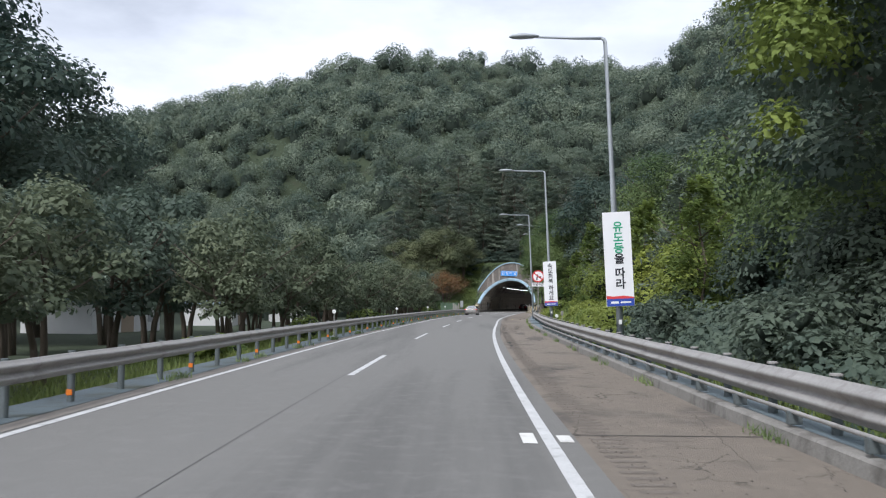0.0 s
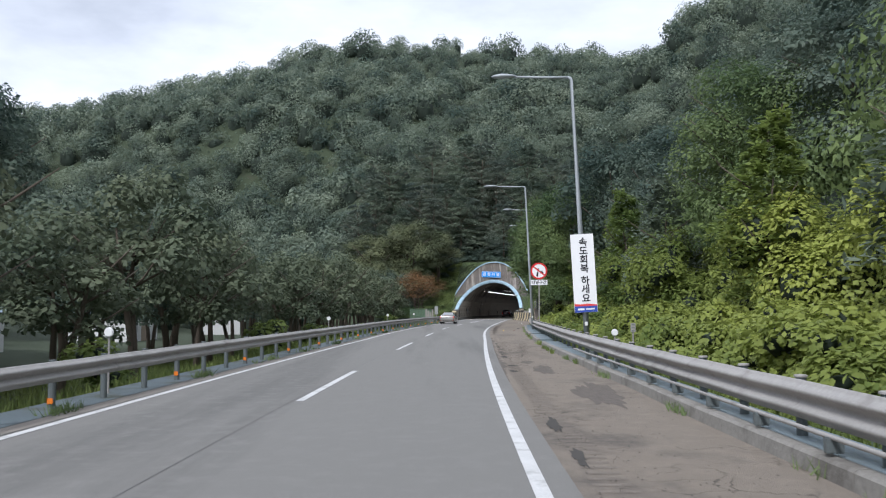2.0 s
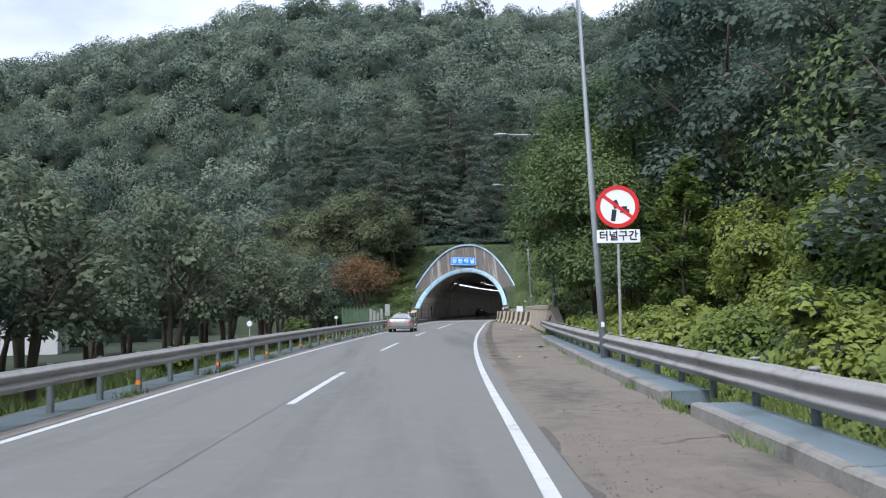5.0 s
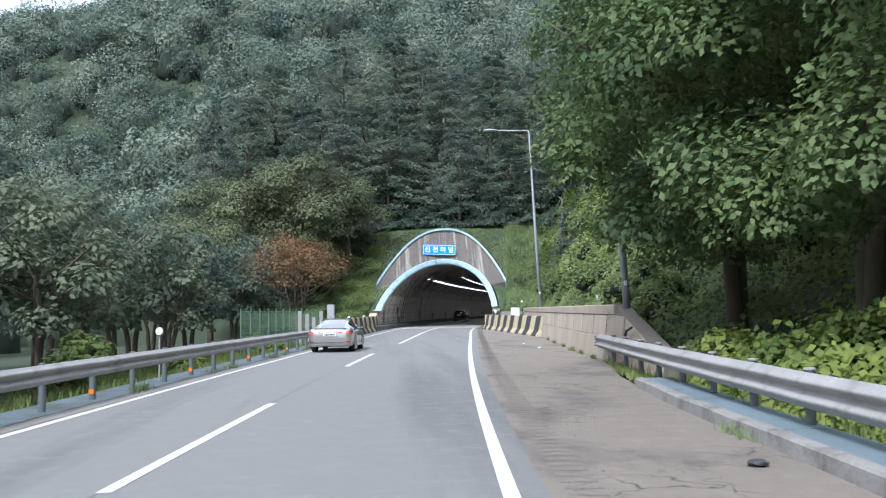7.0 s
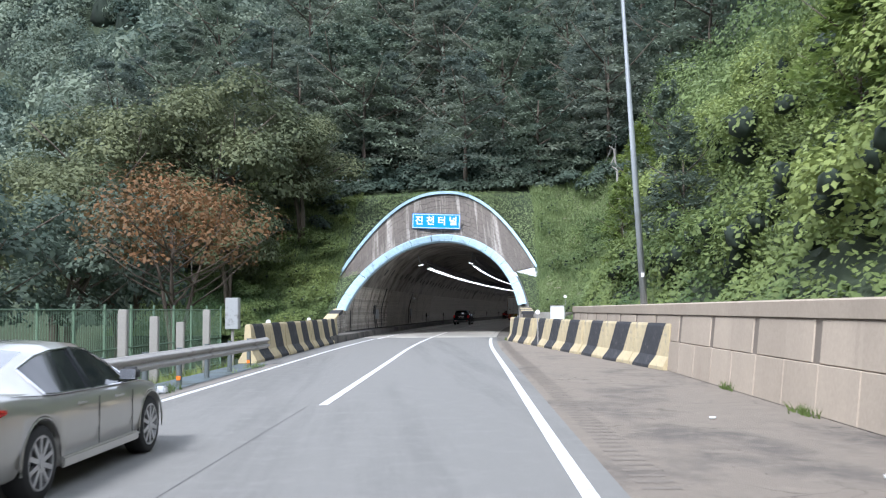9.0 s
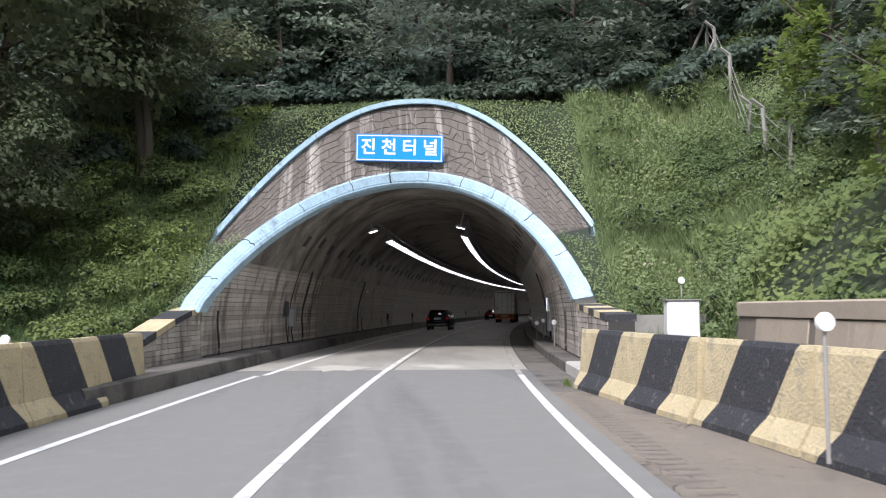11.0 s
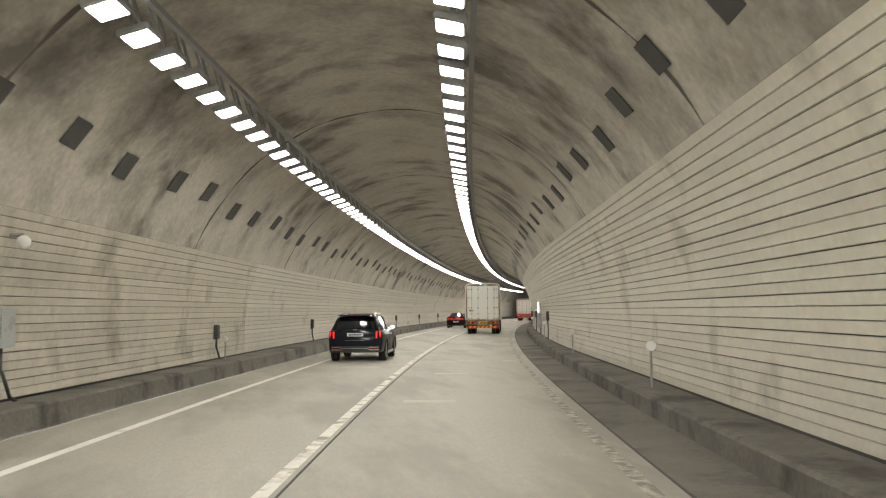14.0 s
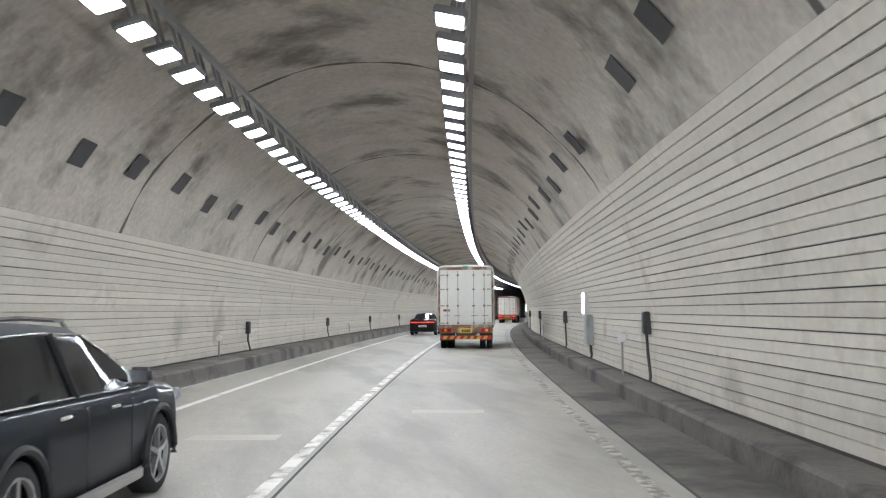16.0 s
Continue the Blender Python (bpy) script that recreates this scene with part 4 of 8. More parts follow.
def guardrail(side, d, s0, s1, z0, offset, label, step=2.25, reflectors=False, caps=True, tall=1.0):
    """Steel beam in lengths of four metres on round posts. side: 1 where the road lies to its left."""
    root = thing("guardrail", Matrix.Identity(4), label, "guardrail")
    s = s0
    while s < s1 - 0.5:
        e = min(s + 4.0, s1)
        sec = [(d + side * x * (0.5 + tall / 2), z0 + z * tall) for x, z in BEAM]
        b = extrude_way("beam", sec, s, e + 0.02, 1.0, STEEL, True, shift=lambda q: (offset(q), 0.004 * math.sin(q * 1.7)), smooth=True, parent=root, ends=False)
        s = e
    n = int((s1 - s0 - 0.6) / step)
    for k in range(n + 1):
        s = s0 + 0.4 + k * step
        base = 0.2 if side > 0 else -0.35
        dd = d + offset(s) + side * 0.15
        p = new("post", post_me)
        p.matrix_basis = Matrix.Translation(P(s, dd, base - 0.1)) @ Matrix.Diagonal((1, 1, (z0 + 0.34 * tall + 0.02 - base + 0.1) / 1.0, 1))
        p.parent = root
        q = new("spacer", spacer_me)
        q.matrix_basis = Matrix.Translation(P(s, d + offset(s) + side * 0.075, z0 + 0.17 * tall)) @ pose(0, 0, 0, 0, 0, turn(s))
        q.parent = root
        if caps:
            c = new("post_cap", cap_me)
            c.matrix_basis = Matrix.Translation(P(s, dd, z0 + 0.34 * tall + 0.02))
            c.parent = root
        if reflectors and k % 3 == 1:
            r = new("reflector", reflector_me)
            r.matrix_basis = Matrix.Translation(P(s, dd, 0.17)) @ pose(0, 0, 0, 0, 0, turn(s))
            r.parent = root
    return root


RAIL_R = 3.13


def rail_off(s):
    return float(np.interp(s, (10, 22, 38, 60, 82, 92, 102.5), (0.0, 0.02, 0.08, 0.33, 0.67, 0.78, 0.94)))


guardrail(1, RAIL_R, -60, 102.4, 0.44, rail_off, "long grey steel guardrail on round posts beside the shoulder", tall=1.27)
guardrail(-1, -7.5, -60, 133.5, 0.5, lambda s: 0.0, "long grey steel guardrail beside the inner lane", reflectors=True, caps=False)
bm = bmesh.new()
box(bm, -0.05, 0.12, -0.03, 0.1, 0, 0.4, 0.02)
endp = thing("rail_end_terminal", Matrix.Translation(P(102.45, RAIL_R + 0.94, 0.45)) @ pose(0, 0, 0, 0, 0, turn(102)), "bolted steel end plate closing the guardrail", "guardrail end")
part("plate", bm, STEEL, endp)
for k in range(4):
    bm = bmesh.new()
    cyl(bm, (-0.05, 0.0, 0.06 + 0.09 * k), (-0.12, 0.0, 0.06 + 0.09 * k), 0.02, 8)
    part("bolt", bm, DARK_STEEL, endp)

# kerb, bluish slab, and conduit under the right rail; gaps where weeds grow
def kerb_piece(s0, s1):
    ob = extrude_way("kerb_piece", [(3.22, -0.05), (3.235, 0.17), (3.265, 0.2), (3.4, 0.21), (3.4, -0.05)], s0, s1, 1.5, KERB_STONE, shift=lambda s: (toe_right(min(s, 91)) - 3.22 + 0.015 * math.sin(s * 0.7), 0.006 * math.sin(s * 1.9)))
    tagged(ob, "worn concrete kerb under the guardrail", "kerb", kind="structure")
    sl = extrude_way("slab", [(3.405, -0.05), (3.405, 0.195), (4.05, 0.205), (4.05, -0.05)], s0, s1, 2, SLAB_BLUE, shift=lambda s: (toe_right(min(s, 91)) - 3.22, 0))
    tagged(sl, "bluish concrete slab behind the kerb", "slab", kind="structure")


s = -60.0
while s < 45:
    kerb_piece(s, min(s + 4.98, 45.7))
    s += 5.0
for a, b in ((48.6, 52.3), (52.35, 58), (60, 66), (66.05, 72), (72.05, 78), (78.05, 84), (84.05, 92.6)):
    kerb_piece(a, b)
pipe = thing("conduit", Matrix.Identity(4), "thin pale steel conduit on brackets above the kerb", "pipe")
bm = bmesh.new()
tube(bm, [P(s, toe_right(s) + 0.12, 0.4) for s in np.arange(-60, 32.1, 2)] + [P(32.3, 2.86, 0.39), P(32.5, 2.95, 0.36), P(32.55, 3.1, 0.34)], [0.028] * 50, 8)
part("tube", bm, STEEL, pipe, smooth=True)
bm = bmesh.new()
box(bm, -0.06, 0.12, -0.05, 0.05, -0.14, 0.02, 0.01)
tmp = part("bracket", bm, DARK_STEEL)
bracket_me = tmp.data
bpy.data.objects.remove(tmp)
for k in range(40):
    s = -59 + 2.25 * k
    b = new("bracket", bracket_me)
    b.matrix_basis = Matrix.Translation(P(s, toe_right(s) + 0.12, 0.38)) @ pose(0, 0, 0, 0, 0, turn(s))
    b.parent = pipe

# left shoulder edge under the inner rail
SLAB_DARK = mat("dark_damp_slab", (0.085, 0.11, 0.12), 0.7, vary=0.25, scale=0.8, fine=16, bump=0.4, stain=(0.05, 0.058, 0.04), stain_scale=0.9, stain_at=0.5)
EDGE_BEIGE = mat("dusty_edge_concrete", (0.25, 0.225, 0.195), 0.9, vary=0.2, scale=1.2, fine=20, bump=0.4, stain=(0.17, 0.155, 0.135), stain_scale=0.8)
strip("edge_left", -7.32, -6.98, 0.008, -300, 133, 2, EDGE_BEIGE, "pale dusty edge of the road beside the inner guardrail", "pavement")
strip("verge_left", -8.3, -7.33, 0.015, -300, 133, 3, SLAB_DARK, "narrow bluish concrete strip under the guardrail", "pavement")

# ---- pinkish panel wall ----
wall = thing("wall_panels", Matrix.Identity(4), "low pinkish concrete retaining wall of square panels", "retaining wall", kind="structure")


def wall_top(s):
    return float(np.interp(s, (94.5, 101.5, 154), (0.35, 1.75, 1.75)))


def wall_face(s, z, lift=0.0):
    return P(s, 4.3 + 0.2 * z / 1.75 - lift + 0.2 * max(0, (101 - s) / 6), z)


vv, ff = [], []
ss = np.linspace(94.5, 154, 61)
for s in ss:
    t = wall_top(s)
    vv += [wall_face(s, -0.1), wall_face(s, t), wall_face(s, t) + (P(s, 1, 0) - P(s, 0, 0)) * 0.45, wall_face(s, -0.1) + (P(s, 1, 0) - P(s, 0, 0)) * 0.6]
for i in range(60):
    for k in range(4):
        ff.append((4 * i + k, 4 * i + (k + 1) % 4, 4 * i + 4 + (k + 1) % 4, 4 * i + 4 + k))
ff += [(0, 1, 2, 3), (243, 242, 241, 240)]
core = obj_from("core", vv, ff, mat("dark_panel_joint", (0.17, 0.14, 0.11), 0.9, vary=0.2))
core.parent = wall


def panel(s0, s1, z0, z1, lift):
    top0, top1 = min(z1, wall_top(s0) - 0.02), min(z1, wall_top(s1) - 0.02)
    if top1 - z0 < 0.08:
        return
    top0 = max(top0, z0 + 0.01)
    b = [wall_face(s0, z0), wall_face(s1, z0), wall_face(s1, top1), wall_face(s0, top0)]
    f = [wall_face(s0 + 0.02, z0 + 0.012, lift), wall_face(s1 - 0.02, z0 + 0.012, lift), wall_face(s1 - 0.02, top1 - 0.012, lift), wall_face(s0 + 0.02, top0 - 0.012 if top0 - z0 > 0.05 else top0, lift)]
    ob = obj_from("panel", b + f, [(4, 5, 6, 7), (0, 1, 5, 4), (1, 2, 6, 5), (2, 3, 7, 6), (3, 0, 4, 7)], PINK_CONCRETE)
    ob.parent = wall


s = 95.0
k = 0
while s < 152:
    w = 1.55
    panel(s, s + w, 0.0, 0.78, 0.03)
    panel(s + 0.3 * (k % 2), s + w + 0.3 * (k % 2), 0.79, 1.47, 0.022)
    s += w + 0.012
    k += 1
cap = extrude_way("coping", [(4.42, 1.5), (4.42, 1.77), (4.46, 1.8), (4.95, 1.8), (4.95, 1.5)], 101.4, 154, 3, PINK_CONCRETE)
cap.parent = wall
bm = bmesh.new()
tube(bm, [P(98.2, 4.38, 1.15), P(98.6, 4.30, 1.05), P(98.8, 4.28, 0.8), P(99.6, 4.26, 0.66), P(100.6, 4.25, 0.62), P(102.0, 4.2, 0.6)], [0.035] * 6, 8)
cable = part("cable", bm, SIGN_BLACK, None, smooth=True)
tagged(cable, "black cable hanging over the wall end", "cable")

# ---- striped concrete barriers ----
JERSEY = [(-0.30, 0.0), (-0.30, 0.09), (-0.15, 0.36), (-0.09, 1.18), (-0.06, 1.25), (0.06, 1.25), (0.09, 1.18), (0.15, 0.36), (0.30, 0.09), (0.30, 0.0)]


def barrier_slab(y0, y1, grow, low, slant):
    """A stretch of the stepped profile between two slanting ends, a little proud by grow."""
    bm = bmesh.new()
    rings = []
    for i in range(4):
        ring = []
        for x, z in JERSEY:
            y = y0 + (y1 - y0) * i / 3 - slant * (z / 1.25 - 0.5)
            wob = 0.012 * math.sin(i * 2.1 + z * 7 + y0 * 3) if grow and i in (0, 3) else 0
            ring.append(bm.verts.new((x + (grow if x > 0 else -grow), y + wob, max(z, low) + (grow if z > 1.2 else 0))))
        rings.append(ring)
    for i in range(3):
        for k in range(len(JERSEY)):
            bm.faces.new((rings[i][k], rings[i][(k + 1) % 10], rings[i + 1][(k + 1) % 10], rings[i + 1][k]))
    bm.faces.new(rings[0])
    bm.faces.new(rings[-1])
    return bm


def barriers(points, group, label, length=3.1):
    made = []
    for nm, bm, mt in (("block", barrier_slab(0, length - 0.03, 0, 0, 0), YELLOW), ("stripe", barrier_slab(0.8, 2.3, 0.004, 0.0, 0.9), BLACK)):
        tmp = part(nm, bm, mt)
        made.append((nm, tmp.data))
        bpy.data.objects.remove(tmp)
    (s0, d0), (s1, d1) = points
    a, b = P(s0, d0), P(s1, d1)
    n = max(1, round((b - a).length / length))
    yaw = math.degrees(math.atan2(-(b - a).x, (b - a).y))
    for k in range(n):
        p = a + (b - a) * (k / n)
        ob = thing("concrete_barrier", Matrix.Translation(p + Vector((0, 0, 0.003))) @ pose(0, 0, 0, 0, 0.7 * math.sin(k * 1.7), yaw + 0.9 * math.sin(k * 2.3)), label, "barrier", group)
        for nm, me in made:
            c = new(nm, me)
            c.parent = ob


barriers(((129.0, 4.45), (154.0, 1.15)), "striped barriers before the tunnel", "concrete barrier with chipped yellow and black stripes on the shoulder")
barriers(((133.6, -8.15), (153.6, -8.35)), "striped barriers by the inner lane", "concrete barrier with faded yellow and black stripes beside the inner lane")

# striped wing walls at the feet of the portal
def wing(name, u0, u1, pts, label):
    """A low wall between two offsets with a striped coping. pts: way and top."""
    root = thing(name, Matrix.Identity(4), label, "wing wall", kind="structure")
    for i, ((s0, t0), (s1, t1)) in enumerate(zip(pts, pts[1:])):
        def block(za0, zb0, za1, zb1, g, mtl, nm):
            vv = [P(s0, MID + u0 - g, za0), P(s0, MID + u1 + g, za0), P(s1, MID + u1 + g, za1), P(s1, MID + u0 - g, za1), P(s0, MID + u0 - g, zb0), P(s0, MID + u1 + g, zb0), P(s1, MID + u1 + g, zb1), P(s1, MID + u0 - g, zb1)]
            ob = obj_from(nm, vv, [(0, 1, 2, 3), (4, 5, 6, 7), (0, 1, 5, 4), (1, 2, 6, 5), (2, 3, 7, 6), (3, 0, 4, 7)], mtl)
            ob.parent = root
        block(-0.1, t0 - 0.16, -0.1, t1 - 0.16, 0.0, GAP, "wall_base")
        block(t0 - 0.16, t0, t1 - 0.16, t1, 0.04, YELLOW if i % 2 else BLACK, "coping")
        face_u = u0 if u0 > 0 else u1
        out_ = -1 if u0 > 0 else 1
        z = 0.34
        while z < max(t0, t1) - 0.2:
            ends = [min(z + 0.125, t0 - 0.17), min(z + 0.125, t1 - 0.17)]
            if ends[0] > z + 0.02 or ends[1] > z + 0.02:
                lo = [min(z, e - 0.012) for e in ends]
                vv = [P(sv, MID + face_u + out_ * w, zz) for w in (0.0, 0.026) for sv, zz in ((s0, lo[0]), (s1, lo[1]), (s1, ends[1]), (s0, ends[0]))]
                ob = obj_from("board", vv, [(4, 5, 6, 7), (0, 1, 5, 4), (1, 2, 6, 5), (2, 3, 7, 6), (3, 0, 4, 7)], DIRTY_PANEL)
                ob.parent = root
            z += 0.139


wing("wing_wall_right", 5.36, 5.95, [(154.6, 1.55), (155.6, 1.6), (156.6, 1.65), (157.6, 1.7), (158.6, 1.75), (159.6, 1.8), (160.25, 1.82)], "low clad wing wall with a yellow and black coping")
wing("wing_wall_left", -5.95, -5.36, [(152.2, 0.35), (153.6, 0.65), (155.0, 0.95), (156.4, 1.22), (157.8, 1.5), (159.2, 1.72), (160.25, 1.82)], "sloping clad wing wall with a yellow and black coping")
bm = bmesh.new()
box(bm, -2.4, 2.4, -0.2, 0.2, 0, 1.6, 0.02)
rw = part("retaining_wall", bm, CONCRETE)
rw.matrix_basis = Matrix.Translation(P(158.2, 4.2, -0.1)) @ pose(0, 0, 0, 0, 0, turn(158) + 8)
tagged(rw, "stained concrete wall between the portal and the panel wall", "retaining wall", kind="structure")

cab = thing("equipment_cabinet", Matrix.Translation(P(156.2, 3.75, 0)) @ pose(0, 0, 0, 0, 0, turn(156)), "white steel roadside cabinet behind the striped barrier", "cabinet")
bm = bmesh.new()
box(bm, -0.38, 0.38, -0.2, 0.2, 0.75, 1.85, 0.02)
body = part("body", bm, WHITE_PLASTIC, cab)
bm = bmesh.new()
box(bm, -0.34, 0.34, -0.215, -0.2, 0.8, 1.8, 0.005)
part("door", bm, WHITE_PLASTIC, cab)
bm = bmesh.new()
box(bm, -0.42, 0.42, -0.24, 0.24, 1.85, 1.88, 0.008)
part("cover", bm, STEEL, cab)
bm = bmesh.new()
box(bm, -0.3, 0.3, -0.15, 0.15, 0.0, 0.75)
part("plinth", bm, CONCRETE, cab)


# ---- street lamps ----
def street_lamp(s, d, base, height, label, lean=0.0):
    root = thing("street_lamp", Matrix.Translation(P(s, d, base)) @ pose(0, 0, 0, 0, lean, turn(s)), label, "street lamp", "street lamps beside the shoulder")
    bm = bmesh.new()
    tube(bm, [(0, 0, 0), (0, 0, height * 0.5), (0, 0, height - 0.12), (-0.03, 0, height - 0.03), (-0.12, 0, height + 0.02)], [0.115, 0.09, 0.062, 0.06, 0.055], 14)
    part("pole", bm, POLE_STEEL, root, smooth=True)
    bm = bmesh.new()
    tube(bm, [(-0.1, 0, height + 0.01), (-1.0, 0, height + 0.06), (-2.2, 0, height + 0.16)], [0.05, 0.045, 0.035], 10)
    part("arm", bm, POLE_STEEL, root, smooth=True)
    bm = bmesh.new()
    tube(bm, [(-2.1, 0, height + 0.17), (-2.3, 0, height + 0.19), (-2.65, 0, height + 0.22), (-2.95, 0, height + 0.22), (-3.05, 0, height + 0.21)], [0.05, 0.13, 0.17, 0.12, 0.03], 12)
    for v in bm.verts:
        v.co.z = height + 0.2 + (v.co.z - height - 0.2) * 0.55
    part("head", bm, POLE_STEEL, root, smooth=True)
    bm = bmesh.new()
    box(bm, -0.2, 0.2, -0.2, 0.2, -0.05, 0.02, 0.01)
    part("base_plate", bm, DARK_STEEL, root)
    bm = bmesh.new()
    box(bm, -0.05, 0.05, -0.12, -0.09, 0.98, 1.12, 0.008)
    part("label_plate", bm, WHITE_PLASTIC, root)
    return root


POLES = ((-30.5, 3.9, 0.1, 10.2), (3.8, 3.77, 0.1, 10.1), (36.6, 3.82, 0.1, 10.5), (70.8, 3.6, 0.1, 10.8), (101.2, 4.8, 1.4, 11.0), (134.0, 4.66, 1.7, 11.9))
for s, d, b, h in POLES:
    street_lamp(s, d, b, h, "tall grey steel street lamp with a single arm", -2.8)


# ---- banners and the round sign ----
BAND_RED = mat("red_banner_band", (0.65, 0.05, 0.05), 0.6, vary=0.05)
BAND_BLUE = mat("blue_banner_band", (0.03, 0.07, 0.36), 0.6, vary=0.05)


def banner(s, d, z, text, greens, label, size, gap):
    root = thing("pole_banner", Matrix.Translation(P(s - 0.16, d, z)) @ pose(0, 0, 0, 0, -2.8, turn(s) - 4), label, "banner", "banners on the street lamps")
    bm = bmesh.new()
    box(bm, -0.43, 0.43, -0.02, 0.02, -1.48, 1.48, 0.006)
    part("panel", bm, SIGN_WHITE, root)
    bm = bmesh.new()
    box(bm, -0.42, 0.42, -0.026, -0.019, -1.47, -1.24)
    band = part("band", bm, BAND_BLUE, root)
    bm = bmesh.new()
    pts = [(-0.42, -1.24), (-0.42, -1.14), (-0.2, -1.17), (0.1, -1.15), (0.42, -1.2), (0.42, -1.24)]
    v = [bm.verts.new((x, -0.0265, zz)) for x, zz in pts] + [bm.verts.new((x, -0.0195, zz)) for x, zz in pts]
    n = len(pts)
    bm.faces.new(v[:n])
    bm.faces.new(v[n:][::-1])
    for i in range(n):
        bm.faces.new((v[i], v[(i + 1) % n], v[n + (i + 1) % n], v[n + i]))
    part("red_wave", bm, BAND_RED, root)
    bm = bmesh.new()
    box(bm, -0.3, -0.06, -0.03, -0.024, -1.39, -1.32)
    box(bm, 0.0, 0.32, -0.03, -0.024, -1.38, -1.33)
    part("band_mark", bm, SIGN_WHITE, root)
    n = len(text)
    for col, rows in ((SIGN_GREEN, range(0, greens)), (SIGN_BLACK, range(greens, n))):
        word = "".join(text[i] if i in rows else " " for i in range(n))
        if word.strip():
            letters(word, size, col, root, (0.03, 0.1, -0.024), gap, vertical=True, whole=text)
    for zz in (-1.2, 1.2):
        bm = bmesh.new()
        tube(bm, [(-0.3, 0.035, zz), (0.3, 0.035, zz)], [0.02, 0.02], 8)
        cyl(bm, (0, 0.03, zz), (0, 0.1, zz), 0.05, 8)
        part("clamp", bm, STEEL, root)
    return root


banner(3.8, 3.65, 3.12, "유도등을 따라", 3, "white pole banner with green and black Korean lettering", 0.35, 0.335)
banner(36.6, 3.69, 3.05, "속도회복 하세요", 0, "white pole banner with black Korean lettering", 0.35, 0.335)

rs = thing("round_traffic_sign", Matrix.Translation(P(70.6, 4.05, 0)) @ pose(0, 0, 0, 0, 0, turn(70) - 3), "round red-rimmed no-overtaking sign with a white plate on a post", "traffic sign")
bm = bmesh.new()
cyl(bm, (0, 0.05, -0.2), (0, 0.05, 4.9), 0.045, 12)
part("post", bm, STEEL, rs)


def disc(r0, r1, y, material, name, cx=0.0, cz=4.55):
    bm = bmesh.new()
    n = 40
    a = [[bm.verts.new((cx + r * math.cos(2 * math.pi * k / n), yy, cz + r * math.sin(2 * math.pi * k / n))) for k in range(n)] for r, yy in ((r0, y), (r1, y), (r1, y + 0.02), (r0, y + 0.02))] if r0 > 0 else None
    if a:
        for p, q in zip(a, a[1:] + a[:1]):
            for k in range(n):
                bm.faces.new((p[k], p[(k + 1) % n], q[(k + 1) % n], q[k]))
    else:
        bmesh.ops.create_cone(bm, cap_ends=True, segments=n, radius1=r1, radius2=r1, depth=0.02, matrix=Matrix.Translation((cx, y + 0.01, cz)) @ Matrix.Rotation(radians(90), 4, "X"))
    return part(name, bm, material, rs)


disc(0, 0.6, -0.02, SIGN_WHITE, "disc")
disc(0.5, 0.62, -0.03, SIGN_RED, "rim")
bm = bmesh.new()
for x, z0, w, h, rot in ((-0.12, 4.3, 0.13, 0.34, 8), (-0.06, 4.62, 0.16, 0.24, -20), (0.2, 4.42, 0.26, 0.11, 0), (0.19, 4.52, 0.15, 0.08, 0)):
    vs = box(bm, -w / 2, w / 2, -0.026, -0.02, -h / 2, h / 2)
    for v in vs:
        v.co = Matrix.Translation((x, 0, z0)) @ Matrix.Rotation(radians(rot), 4, "Y") @ v.co
part("pictogram", bm, SIGN_BLACK, rs)
bm = bmesh.new()
vs = box(bm, -0.52, 0.52, -0.0275, -0.021, -0.05, 0.05)
for v in vs:
    v.co = Matrix.Translation((0, 0, 4.55)) @ Matrix.Rotation(radians(38), 4, "Y") @ v.co
part("slash", bm, SIGN_RED, rs)
bm = bmesh.new()
box(bm, -0.62, 0.62, -0.02, 0.0, 3.5, 3.88, 0.005)
plate_ob = part("plate", bm, SIGN_WHITE, rs)
letters("터널구간", 0.3, SIGN_BLACK, rs, (0, 3.69, -0.024), 0.28)


# ---- round markers on short posts ----
def delineator(s, d, z, label, r=0.1, base=0.0):
    root = thing("delineator", Matrix.Translation(P(s, d, base)) @ pose(0, 0, 0, 0, 0, turn(s)), label, "delineator", "round markers along the way")
    bm = bmesh.new()
    cyl(bm, (0, 0.02, 0), (0, 0.02, z - base), 0.022, 8)
    part("post", bm, STEEL, root)
    bm = bmesh.new()
    bmesh.ops.create_cone(bm, cap_ends=True, segments=20, radius1=r, radius2=r * 0.85, depth=0.04, matrix=Matrix.Translation((0, -0.02, z - base)) @ Matrix.Rotation(radians(90), 4, "X"))
    part("disc", bm, WHITE_PLASTIC, root)
    return root


for s, d in ((20, -7.9), (48, -7.9), (76, -7.9), (96, -7.9), (140, -8.85), (149, -8.9)):
    delineator(s, d, 1.25, "white round marker on a thin post beside the inner guardrail", base=-0.2)
for s, d, z in ((107, 4.75, 2.1), (143, 1.9, 1.55), (159.0, 4.4, 2.4), (175.3, 1.43, 1.03), (175.3, 1.72, 1.14), (168.3, 1.72, 1.17), (192, 1.62, 1.05), (220.4, 1.6, 1.08), (244, 1.6, 1.08), (205, 1.6, 1.0)):
    delineator(s, d, z, "white round marker on a short post by the wall", base=0.28 if s > 160 else 0.2)
for s, d, z in ((28.2, 3.6, 1.02),):
    delineator(s, d, z, "white round marker on a short post behind the guardrail", base=0.1)
